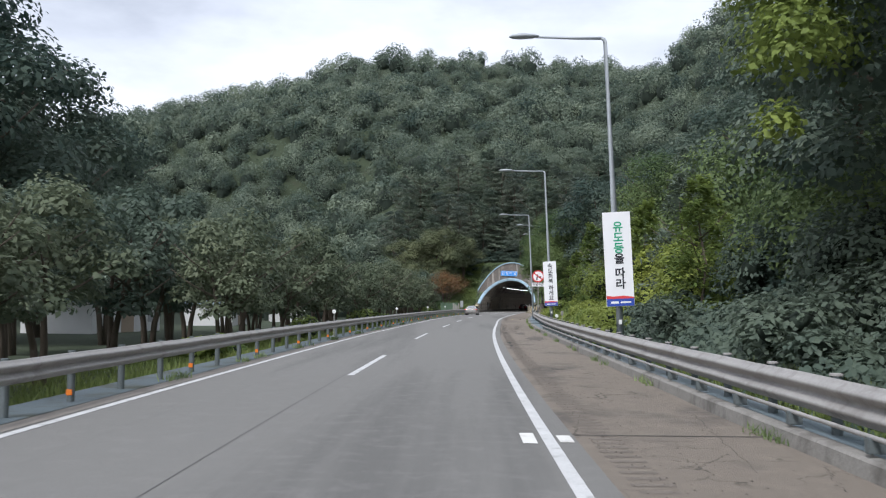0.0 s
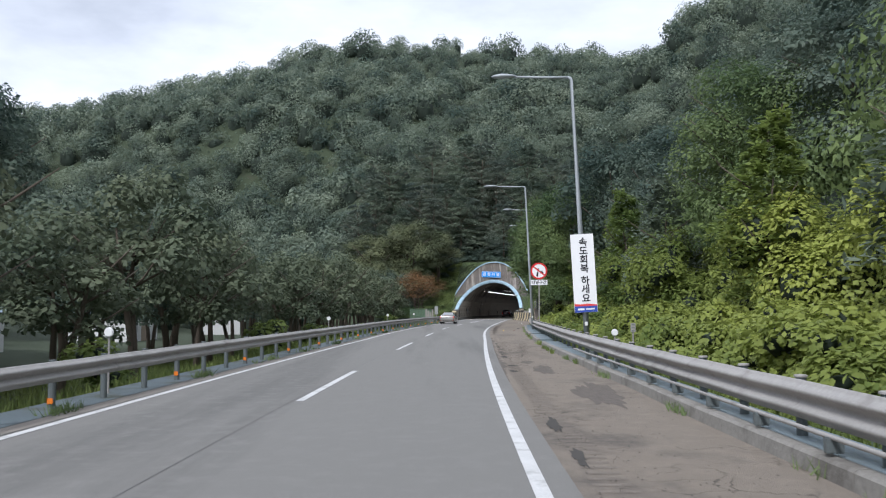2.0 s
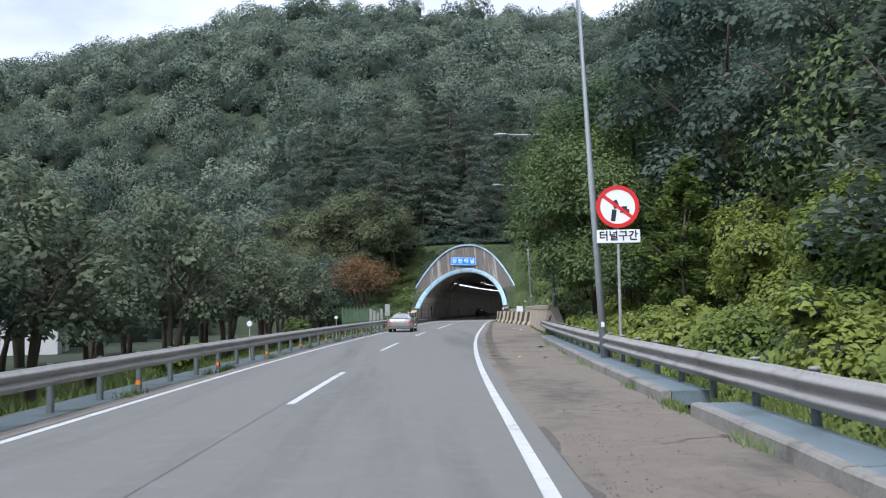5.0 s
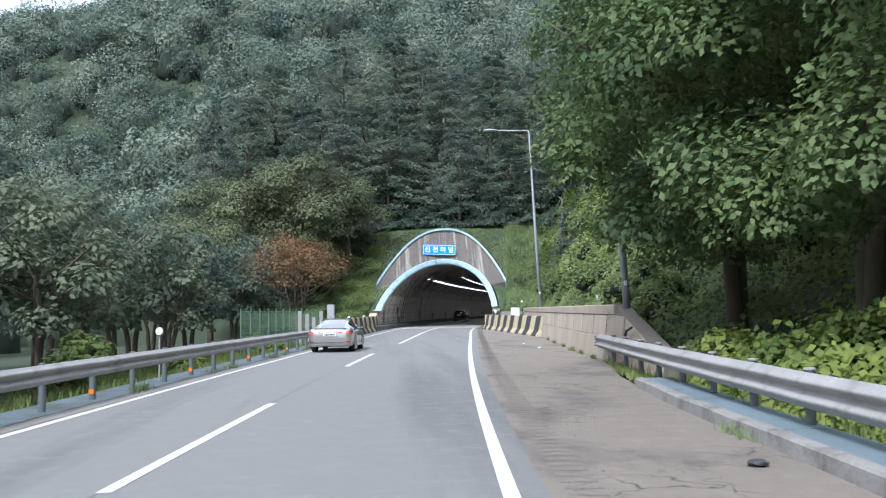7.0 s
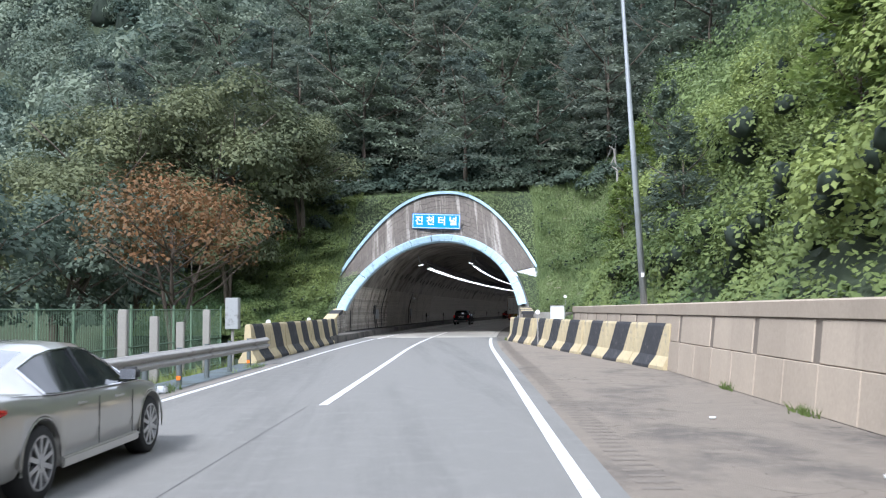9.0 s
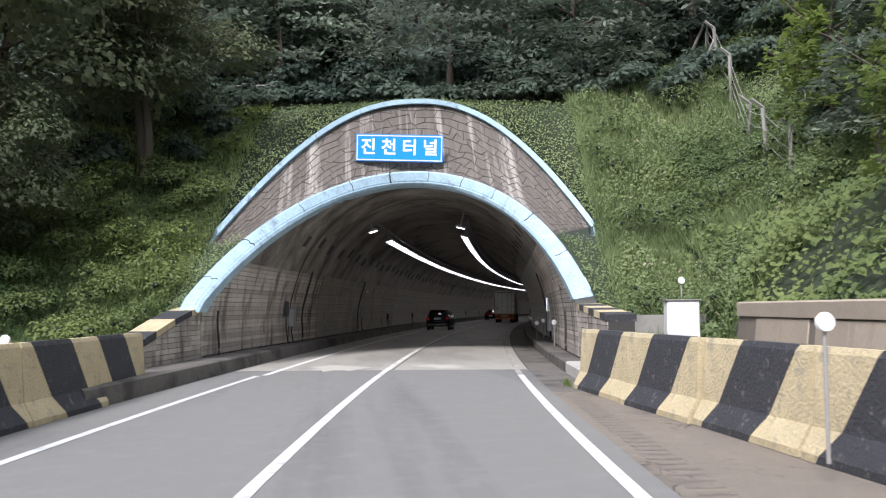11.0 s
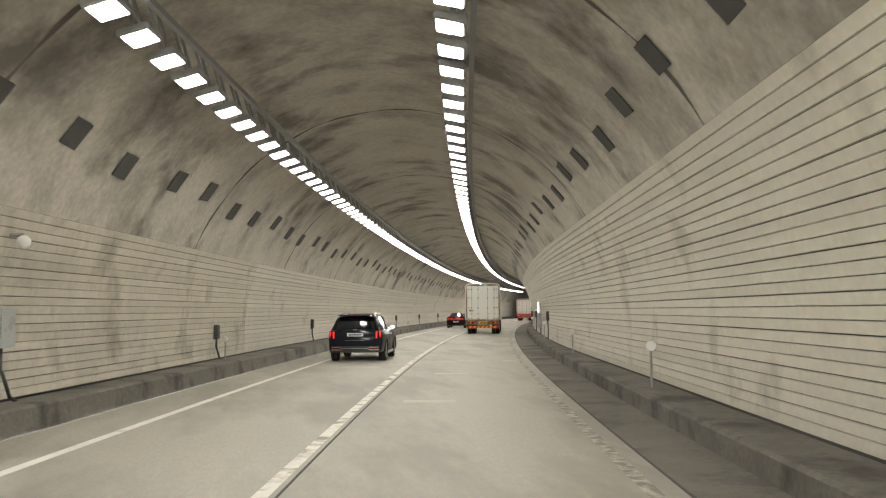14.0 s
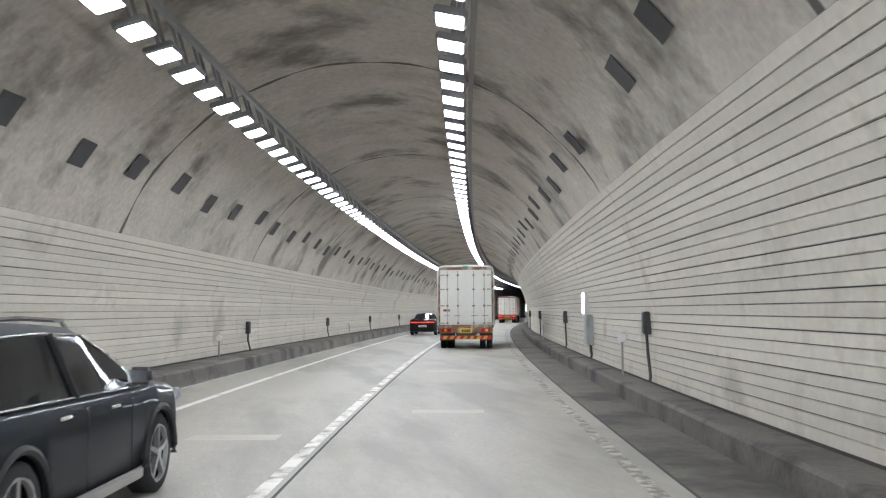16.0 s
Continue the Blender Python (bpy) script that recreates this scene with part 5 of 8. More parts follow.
for s, d in ((26.0, 3.75),):
    marker = thing("marker_plate", Matrix.Translation(P(s, d, 0.1)) @ pose(0, 0, 0, 0, 0, turn(s)), "small pale plate with dark bars on a thin post", "marker")
    bm = bmesh.new()
    cyl(bm, (0, 0.02, 0), (0, 0.02, 1.2), 0.02, 8)
    part("post", bm, STEEL, marker)
    bm = bmesh.new()
    box(bm, -0.065, 0.065, -0.01, 0.01, 0.98, 1.22, 0.004)
    part("plate", bm, CONCRETE, marker)
    for zz in (1.02, 1.1, 1.18):
        bm = bmesh.new()
        box(bm, -0.04, 0.04, -0.014, -0.01, zz - 0.012, zz + 0.012)
        part("bar", bm, DARK_STEEL, marker)
for s in (201, 226, 250):
    delineator(s, -8.55, 0.95, "white round marker on the tunnel walkway", base=0.37, r=0.08)

# ---- tunnel wall equipment ----
GREY_BOX = mat("grey_steel_box", (0.33, 0.34, 0.34), 0.5, vary=0.1, scale=3, stain=(0.2, 0.2, 0.19), stain_scale=3)
DARK_BOX = mat("dark_plastic_box", (0.05, 0.05, 0.05), 0.55, vary=0.1, scale=4)
LIT = glow("lit_white_sign", (0.95, 1.0, 1.0), 0.5)


def wall_box(s, side, z, w, h, depth, material, label, name="wall_box", cable=True, lit=False, low=0.38):
    u = side * (bore_at(z) - 0.03)
    root = thing(name, Matrix.Translation(TP(s, u, z)) @ pose(0, 0, 0, 0, 0, turn(s) + (90 if side < 0 else -90)), label, "sign" if lit else "box", "boxes along the tunnel walls")
    bm = bmesh.new()
    box(bm, -w / 2, w / 2, -depth, 0.03, -h / 2, h / 2, 0.015)
    part("body", bm, material, root)
    bm = bmesh.new()
    box(bm, -w / 2 + 0.03, w / 2 - 0.03, -depth - 0.012, -depth, -h / 2 + 0.03, h / 2 - 0.03, 0.004)
    part("cover", bm, LIT if lit else material, root)
    if cable:
        bm = bmesh.new()
        drop = z - low
        tube(bm, [(0, -0.06, -h / 2), (0.02, -0.05, -h / 2 - 0.3 * drop), (0.08, -0.05, -0.6 * drop), (0.3, -0.06, -drop * 0.93), (0.42, -0.1, -drop)], [0.028] * 5, 8)
        part("cable", bm, DARK_BOX, root, smooth=True)
    return root


for s in (200.6, 215.4, 230.4, 245.3, 260, 275):
    wall_box(s, -1, 1.15, 0.22, 0.4, 0.12, DARK_BOX, "dark wall box with a hanging cable on pale cladding")
for s in (218.0, 232.8, 247.6, 262.4):
    wall_box(s, 1, 1.42, 0.24, 0.42, 0.12, DARK_BOX, "dark wall box with a hanging cable on pale cladding")
for s in (174.2, 226.7, 277):
    wall_box(s, 1, 1.85, 0.5, 0.62, 0.1, WHITE_PLASTIC, "lit white emergency sign on the tunnel wall", "emergency_sign", False, True)
    wall_box(s - 0.65, 1, 1.12, 0.6, 0.8, 0.18, GREY_BOX, "grey steel equipment box below the lit sign", "equipment_box")
wall_box(171.0, -1, 1.4, 0.55, 0.7, 0.18, GREY_BOX, "grey steel equipment box with cables in the tunnel mouth", "equipment_box")
wall_box(170.0, -1, 1.75, 0.4, 0.6, 0.12, DARK_BOX, "dark box above cables on streaked cladding")
wall_box(188.8, -1, 1.5, 0.5, 0.6, 0.16, GREY_BOX, "grey steel equipment box on the tunnel wall", "equipment_box")
# cables that climb the lining
for side, s in ((-1, 173.0), (1, 176.8), (-1, 187.7), (1, 163.2), (-1, 161.6)):
    bm = bmesh.new()
    top = 3.3 if s > 172 else 1.7
    tube(bm, [TP(s + 0.12 * math.sin(z * 3), side * (bore_at(z) - 0.07), z) for z in np.linspace(0.35, top, 12)], [0.035] * 12, 8)
    tagged(part("wall_cable", bm, DARK_BOX, None, smooth=True), "black cable climbing the tunnel wall", "cable")
cam_at = thing("surveillance_dome", Matrix.Translation(TP(188.6, -bore_at(2.75) + 0.25, 2.75)), "small pale surveillance dome on a wall bracket", "dome")
bm = bmesh.new()
bmesh.ops.create_uvsphere(bm, u_segments=14, v_segments=8, radius=0.1)
part("dome", bm, WHITE_PLASTIC, cam_at, smooth=True)
bm = bmesh.new()
cyl(bm, (-0.28, 0, 0.1), (0, 0, 0.1), 0.03, 8)
part("bracket", bm, STEEL, cam_at)

# ---- beyond the inner guardrail: a low tan wall, a farm shed, a green fence ----
TAN = mat("tan_rendered_wall", (0.34, 0.27, 0.2), 0.9, vary=0.12, scale=0.6, fine=12, bump=0.2)
ROOF_BLUE = mat("pale_blue_sheet_roof", (0.3, 0.38, 0.45), 0.5, 0.2, vary=0.08, scale=1)
SHED_WHITE = mat("white_shed_wall", (0.6, 0.6, 0.58), 0.8, vary=0.08, scale=1)
FENCE_GREEN = mat("faded_green_fence", (0.13, 0.2, 0.13), 0.6, vary=0.12, scale=3)
bm = bmesh.new()
box(bm, -0.15, 0.15, -16, 16, -1.4, 0.9, 0.03)
tw = part("garden_wall", bm, TAN)
tw.matrix_basis = Matrix.Translation(P(22, -33, 0.0)) @ pose(0, 0, 0, 0, 0, 4)
tagged(tw, "low tan rendered wall in the valley", "wall", kind="structure")
for i, (s, d, w, l, h) in enumerate(((60, -38, 7, 12, 3.0), (88, -36, 6, 9, 2.8), (112, -34, 5, 8, 2.6))):
    shed = thing("farm_shed", Matrix.Translation(P(s, d, -1.3)) @ pose(0, 0, 0, 0, 0, 12 * i - 10), "small white farm shed with a pale blue sheet roof", "shed", "sheds in the valley")
    slab_part_bm = bmesh.new()
    box(slab_part_bm, -w / 2, w / 2, -l / 2, l / 2, 0, h, 0.02)
    part("wall", slab_part_bm, SHED_WHITE, shed)
    bm = bmesh.new()
    v = [bm.verts.new(q) for q in ((-w / 2 - 0.4, -l / 2 - 0.4, h - 0.1), (0, -l / 2 - 0.4, h + 1.2), (w / 2 + 0.4, -l / 2 - 0.4, h - 0.1), (-w / 2 - 0.4, l / 2 + 0.4, h - 0.1), (0, l / 2 + 0.4, h + 1.2), (w / 2 + 0.4, l / 2 + 0.4, h - 0.1))]
    for q in ((0, 1, 4, 3), (1, 2, 5, 4), (0, 2, 1), (3, 4, 5), (0, 3, 5, 2)):
        bm.faces.new([v[k] for k in q])
    part("roof", bm, ROOF_BLUE, shed)
    bm = bmesh.new()
    box(bm, w / 2 - 0.02, w / 2 + 0.03, -1.2, 1.0, 0, 2.1, 0.01)
    part("door", bm, TAN, shed)
    for yy in (-l / 4 - 1.2, l / 4 + 0.6):
        bm = bmesh.new()
        box(bm, w / 2 - 0.02, w / 2 + 0.03, yy, yy + 1.0, 1.0, 1.9, 0.01)
        part("window", bm, GREY_BOX, shed)
fence = thing("mesh_fence", Matrix.Identity(4), "faded green steel mesh fence behind the barriers", "fence")
for k in range(13):
    s = 117 + 2.0 * k
    bm = bmesh.new()
    cyl(bm, P(s, -11.0, -1.2), P(s, -11.0, 1.9), 0.035, 8)
    part("post", bm, FENCE_GREEN, fence)
    if k < 12:
        for z in (-0.4, 0.65, 1.75):
            bm = bmesh.new()
            cyl(bm, P(s, -11.0, z), P(s + 2, -11.0, z), 0.02, 6)
            part("rail", bm, FENCE_GREEN, fence)
        bm = bmesh.new()
        for j in range(1, 14):
            q = s + 2.0 * j / 14
            cyl(bm, P(q, -11.0, -0.9), P(q, -11.0, 1.75), 0.008, 4)
        tagged(part("mesh_wire", bm, FENCE_GREEN, fence), kind="stuff")
for i, s in enumerate((128.5, 131.0, 133.5, 136.5)):
    bm = bmesh.new()
    box(bm, -0.12, 0.12, -0.12, 0.12, -1.2, 1.75 - 0.2 * (i % 3), 0.02)
    pl = part("concrete_post", bm, CONCRETE)
    pl.matrix_basis = Matrix.Translation(P(s, -10.3, 0.0))
    tagged(pl, "weathered square concrete post beside the fence", "post", "concrete posts by the fence")
ctrl = thing("control_cabinet", Matrix.Translation(P(139.0, -10.0, -0.4)) @ pose(0, 0, 0, 0, 0, turn(139)), "grey control cabinet on a pole beside the fence", "cabinet")
bm = bmesh.new()
box(bm, -0.25, 0.25, -0.18, 0.18, 1.4, 2.6, 0.02)
part("body", bm, GREY_BOX, ctrl)
bm = bmesh.new()
cyl(bm, (0, 0, -0.6), (0, 0, 1.4), 0.06, 8)
part("pole", bm, STEEL, ctrl)
# wire fence with bent concrete posts on the bank beside the portal
wire_fence = thing("wire_fence", Matrix.Identity(4), "old wire fence on bent concrete posts above the portal", "fence")
tops = []
for k in range(6):
    fs, fd = 161.3 + 2.9 * k, 8.2 + 0.22 * k
    foot = P(fs, fd, float(ground_z(fs, fd - MID)))
    side = (P(fs, fd - 1) - P(fs, fd)).normalized()
    tilt = side * 0.06 * math.sin(k * 2.1)
    bm = bmesh.new()
    tube(bm, [foot - Vector((0, 0, 0.5)), foot + tilt + Vector((0, 0, 1.1)), foot + tilt * 2 + Vector((0, 0, 2.0)), foot + tilt * 2 + side * 0.38 + Vector((0, 0, 2.3))], [0.085, 0.08, 0.075, 0.06], 4)
    part("post", bm, CONCRETE, wire_fence)
    if k in (4, 5):
        bm = bmesh.new()
        tube(bm, [foot + side * 0.9 + Vector((0, 0, -0.3)), foot + Vector((0, 0, 1.7))], [0.07, 0.06], 4)
        part("brace", bm, CONCRETE, wire_fence)
    tops.append(foot + tilt)
for p0, p1 in zip(tops, tops[1:]):
    for h in (0.4, 0.85, 1.3, 1.75):
        bm = bmesh.new()
        tube(bm, [p0 + Vector((0, 0, h)), p0.lerp(p1, 0.5) + Vector((0, 0, h - 0.05)), p1 + Vector((0, 0, h))], [0.012] * 3, 4)
        part("wire", bm, STEEL, wire_fence)
pipe_rail = thing("pipe_rail", Matrix.Identity(4), "thin pale pipe rail in the shade behind the portal", "rail")
for k, u in enumerate((-11.0, -8.6, -6.6)):
    foot = P(174.5, MID + u, float(ground_z(174.5, u)))
    bm = bmesh.new()
    cyl(bm, foot - Vector((0, 0, 0.3)), foot + Vector((0, 0, 1.1)), 0.03, 8)
    part("post", bm, STEEL, pipe_rail)
    if k:
        bm = bmesh.new()
        cyl(bm, before + Vector((0, 0, 1.08)), foot + Vector((0, 0, 1.08)), 0.028, 8)
        part("pipe", bm, STEEL, pipe_rail)
    before = foot
# litter on the shoulder
LITTER_Y = mat("yellow_litter", (0.7, 0.45, 0.03), 0.5, vary=0.05)
LITTER_B = mat("crumpled_brown_litter", (0.2, 0.13, 0.1), 0.8, vary=0.2)
for s, d, w, mt, nm in ((75.2, 1.42, 0.06, LITTER_Y, "small yellow plastic scrap lying on the shoulder"), (74.8, 2.25, 0.09, LITTER_B, "crumpled brown litter lying on the shoulder"), (82.6, 2.7, 0.12, DARK_BOX, "crumpled black litter lying on the shoulder"), (113.0, 3.0, 0.08, WHITE_PLASTIC, "scrap of white paper on the shoulder"), (118, 2.6, 0.06, WHITE_PLASTIC, "scrap of white paper on the shoulder")):
    bm = bmesh.new()
    bmesh.ops.create_icosphere(bm, subdivisions=2, radius=w)
    rq = random.Random(int(s * 10))
    for v in bm.verts:
        v.co *= rq.uniform(0.7, 1.15)
        v.co.z *= 0.35
    lo = min(v.co.z for v in bm.verts)
    for v in bm.verts:
        v.co.z -= lo
    lt = part("litter", bm, mt)
    lt.matrix_basis = Matrix.Translation(P(s, d, 0.001))
    tagged(lt, nm, "litter")

# ---- plants ----
gen = np.random.default_rng(7)


def soften(nrm, d, share=0.62):
    """Normals between a crown's outline and its single leaves."""
    q = share * nrm / (np.linalg.norm(nrm, axis=1, keepdims=True) + 1e-9) + (1 - share) * d
    return q / (np.linalg.norm(q, axis=1, keepdims=True) + 1e-9)


def outward(co, tri, nrm):
    """Turns each leaf's front to the outside of its crown."""
    a, b, c = co[tri[:, 0]], co[tri[:, 1]], co[tri[:, 2]]
    flip = (np.cross(b - a, c - a) * nrm[tri[:, 0]]).sum(1) < 0
    tri = tri.copy()
    tri[flip] = tri[flip][:, (0, 2, 1)]
    return co, tri, nrm


def leaf_arrays(p, nrm, size, aspect=0.62, fold=0.12, jitter=0.7):
    """Folded diamond leaves at places p with rough outward directions; returns places and triangles."""
    n = len(p)
    d = nrm + gen.normal(0, jitter, (n, 3))
    d /= np.linalg.norm(d, axis=1, keepdims=True) + 1e-9
    r = gen.normal(0, 1, (n, 3))
    t = np.cross(d, r)
    t /= np.linalg.norm(t, axis=1, keepdims=True) + 1e-9
    b = np.cross(d, t)
    L = (size * gen.uniform(0.6, 1.3, n))[:, None]
    co = np.stack([p - t * L / 2, p + b * L * aspect / 2 + d * L * fold, p + t * L / 2, p - b * L * aspect / 2 + d * L * fold], 1).reshape(-1, 3)
    i = np.arange(n)[:, None] * 4
    tri = np.concatenate([i + (0, 1, 2), i + (0, 2, 3)], 1).reshape(-1, 3)
    return outward(co, tri, np.repeat(soften(nrm, d), 4, 0))


def sphere_dirs(n, up=-0.35):
    v = gen.normal(0, 1, (n * 3, 3))
    v /= np.linalg.norm(v, axis=1, keepdims=True)
    return v[v[:, 2] > up][:n]


def lobes_for(width, height, count, low=0.0, flat=0.75):
    """Rounded masses that make up a crown: middle and radius of each."""
    out = [((0, 0, low + height * 0.5), width * 0.27)]
    for k in range(count):
        a = 2.399 * k + gen.uniform(-0.4, 0.4)
        h = (k + 0.5) / count
        rad = width * 0.5 * math.sin(math.pi * (0.18 + 0.7 * h)) * gen.uniform(0.55, 0.78)
        out.append(((rad * math.cos(a), rad * math.sin(a), low + height * (0.12 + 0.78 * h)), width * gen.uniform(0.15, 0.23)))
    return [(np.array(c), r, flat) for c, r in out]


def crown_arrays(lobes, leaves, size, jitter=0.5, deep=0.0):
    tot = sum(r * r for _, r, _ in lobes)
    P_, N_ = [], []
    for c, r, flat in lobes:
        v = sphere_dirs(max(6, int(leaves * r * r / tot)))
        bump = 1 + 0.16 * np.sin(v[:, 0] * 5 + c[0] * 3) * np.sin(v[:, 1] * 6 + c[2]) + gen.uniform(-0.18, 0.12, len(v))
        if deep:
            bump *= 1 - deep * gen.uniform(0, 1, len(v)) ** 2
        P_.append(c + v * np.array((r, r, r * flat)) * bump[:, None])
        N_.append(v * np.array((1, 1, 1.2)) + np.array((0, 0, 0.75)))
    return leaf_arrays(np.concatenate(P_), np.concatenate(N_), size, jitter=jitter)


_core = None


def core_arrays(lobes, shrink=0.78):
    """Low dark masses in a crown, coloured as shade, so no sky shows through."""
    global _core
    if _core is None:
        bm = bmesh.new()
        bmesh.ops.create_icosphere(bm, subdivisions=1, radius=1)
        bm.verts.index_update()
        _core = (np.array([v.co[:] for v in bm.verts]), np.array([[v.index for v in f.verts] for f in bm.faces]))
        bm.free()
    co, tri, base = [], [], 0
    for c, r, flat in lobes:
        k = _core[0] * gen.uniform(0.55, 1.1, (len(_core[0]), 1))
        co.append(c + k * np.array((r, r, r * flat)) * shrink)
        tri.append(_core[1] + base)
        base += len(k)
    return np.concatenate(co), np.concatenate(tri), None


def join(parts_):
    co, tri, nrm, base = [], [], [], 0
    for c, t, n in parts_:
        co.append(c)
        tri.append(t + base)
        nrm.append(n)
        base += len(c)
    return np.concatenate(co), np.concatenate(tri), None if nrm[0] is None else np.concatenate(nrm)


def place_ground(s, u):
    x, y = PN(np.asarray(s, float), np.asarray(u, float) + MID)
    return np.stack([x, y, ground_z(s, u)], -1)


# the far woods on the hill: many rounded crowns in one sheet of plants
def dome(width, height, count):
    """A broad crown of overlapping rounded masses, bare below: middle, radius and flatness of each."""
    out = [(np.array((0, 0, height * 0.42)), width * 0.36, 0.8)]
    for k in range(count):
        a = 2.399 * k + gen.uniform(-0.5, 0.5)
        f = math.sqrt((k + 0.5) / count)
        rad = width * 0.36 * f
        out.append((np.array((rad * math.cos(a), rad * math.sin(a), height * (0.72 - 0.4 * f * f) + gen.uniform(-0.4, 0.4))), width * gen.uniform(0.13, 0.22), 0.82))
    return out


def lump(width, height):
    """A low uneven mass inside a crown."""
    bm = bmesh.new()
    bmesh.ops.create_icosphere(bm, subdivisions=1, radius=1)
    bm.verts.index_update()
    co = np.array([v.co[:] for v in bm.verts])
    tri = np.array([[v.index for v in f.verts] for f in bm.faces])
    bm.free()
    co = co * gen.uniform(0.82, 1.05, (len(co), 1)) * np.array((width * 0.27, width * 0.27, height * 0.4)) + np.array((0, 0, height * 0.14))
    return co, tri


def hill_leaves(lobes, leaves, size):
    tot = sum(r * r for _, r, _ in lobes)
    P_, N_ = [], []
    for c, r, flat in lobes:
        v = sphere_dirs(max(8, int(leaves * r * r / tot)), -0.75)
        P_.append(c + v * np.array((r, r, r * flat)) * gen.uniform(0.86, 1.08, (len(v), 1)))
        N_.append(v + np.array((0, 0, 0.3)))
    co, tri, nrm = leaf_arrays(np.concatenate(P_), np.concatenate(N_), size, 0.9, 0.1, 0.33)
    co = co.reshape(-1, 4, 3)[:, (0, 1, 3)] + (0.25 * (co.reshape(-1, 4, 3)[:, 2] - co.reshape(-1, 4, 3)[:, 0]))[:, None]
    return outward(co.reshape(-1, 3), np.arange(len(co) * 3).reshape(-1, 3), nrm.reshape(-1, 4, 3)[:, :3].reshape(-1, 3))


templates = []
for k in range(10):
    w, h = 9.0 + 0.7 * (k % 4), 8.0 + 0.7 * (k % 3)
    lb = dome(w, h, 9 + k % 5)
    templates.append((hill_leaves(lb, 1500, 0.48), hill_leaves(lb, 760, 0.7), lump(w, h)))


fine_crowns = []
for k in range(4):
    lb = dome(9.0 + 0.7 * k, 8.4, 12)
    fine_crowns.append((hill_leaves(lb, 5200, 0.27), None, lump(9.0, 8.4)))


def woods(name, spots, material, label, far=lambda s: s > 235, kinds=templates):
    leaf, core = [], []
    for s, u, sc, hz in spots:
        t = kinds[int(gen.integers(len(kinds)))]
        a = gen.uniform(0, 6.28)
        R = np.array(((math.cos(a), -math.sin(a), 0), (math.sin(a), math.cos(a), 0), (0, 0, 1)))
        o = place_ground(s, u) + np.array((0, 0, hz))
        scale = np.array((sc * gen.uniform(0.9, 1.15), sc * gen.uniform(0.9, 1.15), sc * gen.uniform(0.8, 1.2)))
        co, tri, nrm = t[1] if far(s) else t[0]
        leaf.append(((co * scale) @ R.T + o, tri, nrm @ R.T))
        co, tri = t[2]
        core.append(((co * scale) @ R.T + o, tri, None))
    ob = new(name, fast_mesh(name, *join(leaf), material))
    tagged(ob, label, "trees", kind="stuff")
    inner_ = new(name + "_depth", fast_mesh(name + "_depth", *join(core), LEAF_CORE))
    tagged(inner_, "dark filler inside the tree crowns, shade put into its colour", "trees", kind="stuff")


spots = []
s = 178.0
row = 0
while s < 356:
    step = 5.6 + (s - 176) * 0.008
    u = -190.0 + (row % 2) * 4
    while u < 130:
        gap = 7.4 + abs(u) * 0.012 + (s - 176) * 0.006
        us, sv = u + gen.uniform(-2.4, 2.4), s + gen.uniform(-2.2, 2.2)
        if not (abs(us) < 27 and sv < 200):
            spots.append((sv, us, gen.choice((0.6, 0.74, 0.88, 1.02, 1.2)), gen.uniform(-2.2, 0.8)))
        u += gap
    s += step
    row += 1
for k in range(120):
    spots.append((gen.uniform(186, 275), gen.uniform(-125, -32), gen.uniform(0.8, 1.15), gen.uniform(-1.5, 0)))
woods("hill_woods", spots, LEAF_HILL, "dense green deciduous woods covering the steep hill", far=lambda s: s > 226)
spots = []
for s in np.arange(-70, 178, 7.2):
    for u in np.arange(18.5, 64, 7.4):
        if s > 150 and u > 56:
            continue
        spots.append((s + gen.uniform(-2.4, 2.4), u + gen.uniform(-2.4, 2.4), gen.uniform(0.75, 1.2), -0.8))
near = [q for q in spots if q[1] < 24]
woods("bank_woods", near, LEAF_TREE, "green woods on the bank above the road", lambda s: False, fine_crowns)
woods("upper_bank_woods", [q for q in spots if q[1] >= 24], LEAF_DARK, "green woods high on the bank above the road", far=lambda s: False)
spots = []
for s in np.arange(60, 215, 9.2):
    for u in np.arange(-118, -26, 8.4):
        if s < 110 and u > -60:
            continue
        spots.append((s + gen.uniform(-2, 2), u + gen.uniform(-2, 2), gen.uniform(0.8, 1.2), -0.6))
for s in np.arange(-80, 60, 11.0):
    for u in np.arange(-170, -75, 11.0):
        spots.append((s + gen.uniform(-2, 2), u + gen.uniform(-2, 2), gen.uniform(0.9, 1.4), -0.6))
woods("valley_woods", spots, LEAF_HILL, "dark green woods beyond the roadside trees", far=lambda s: True)


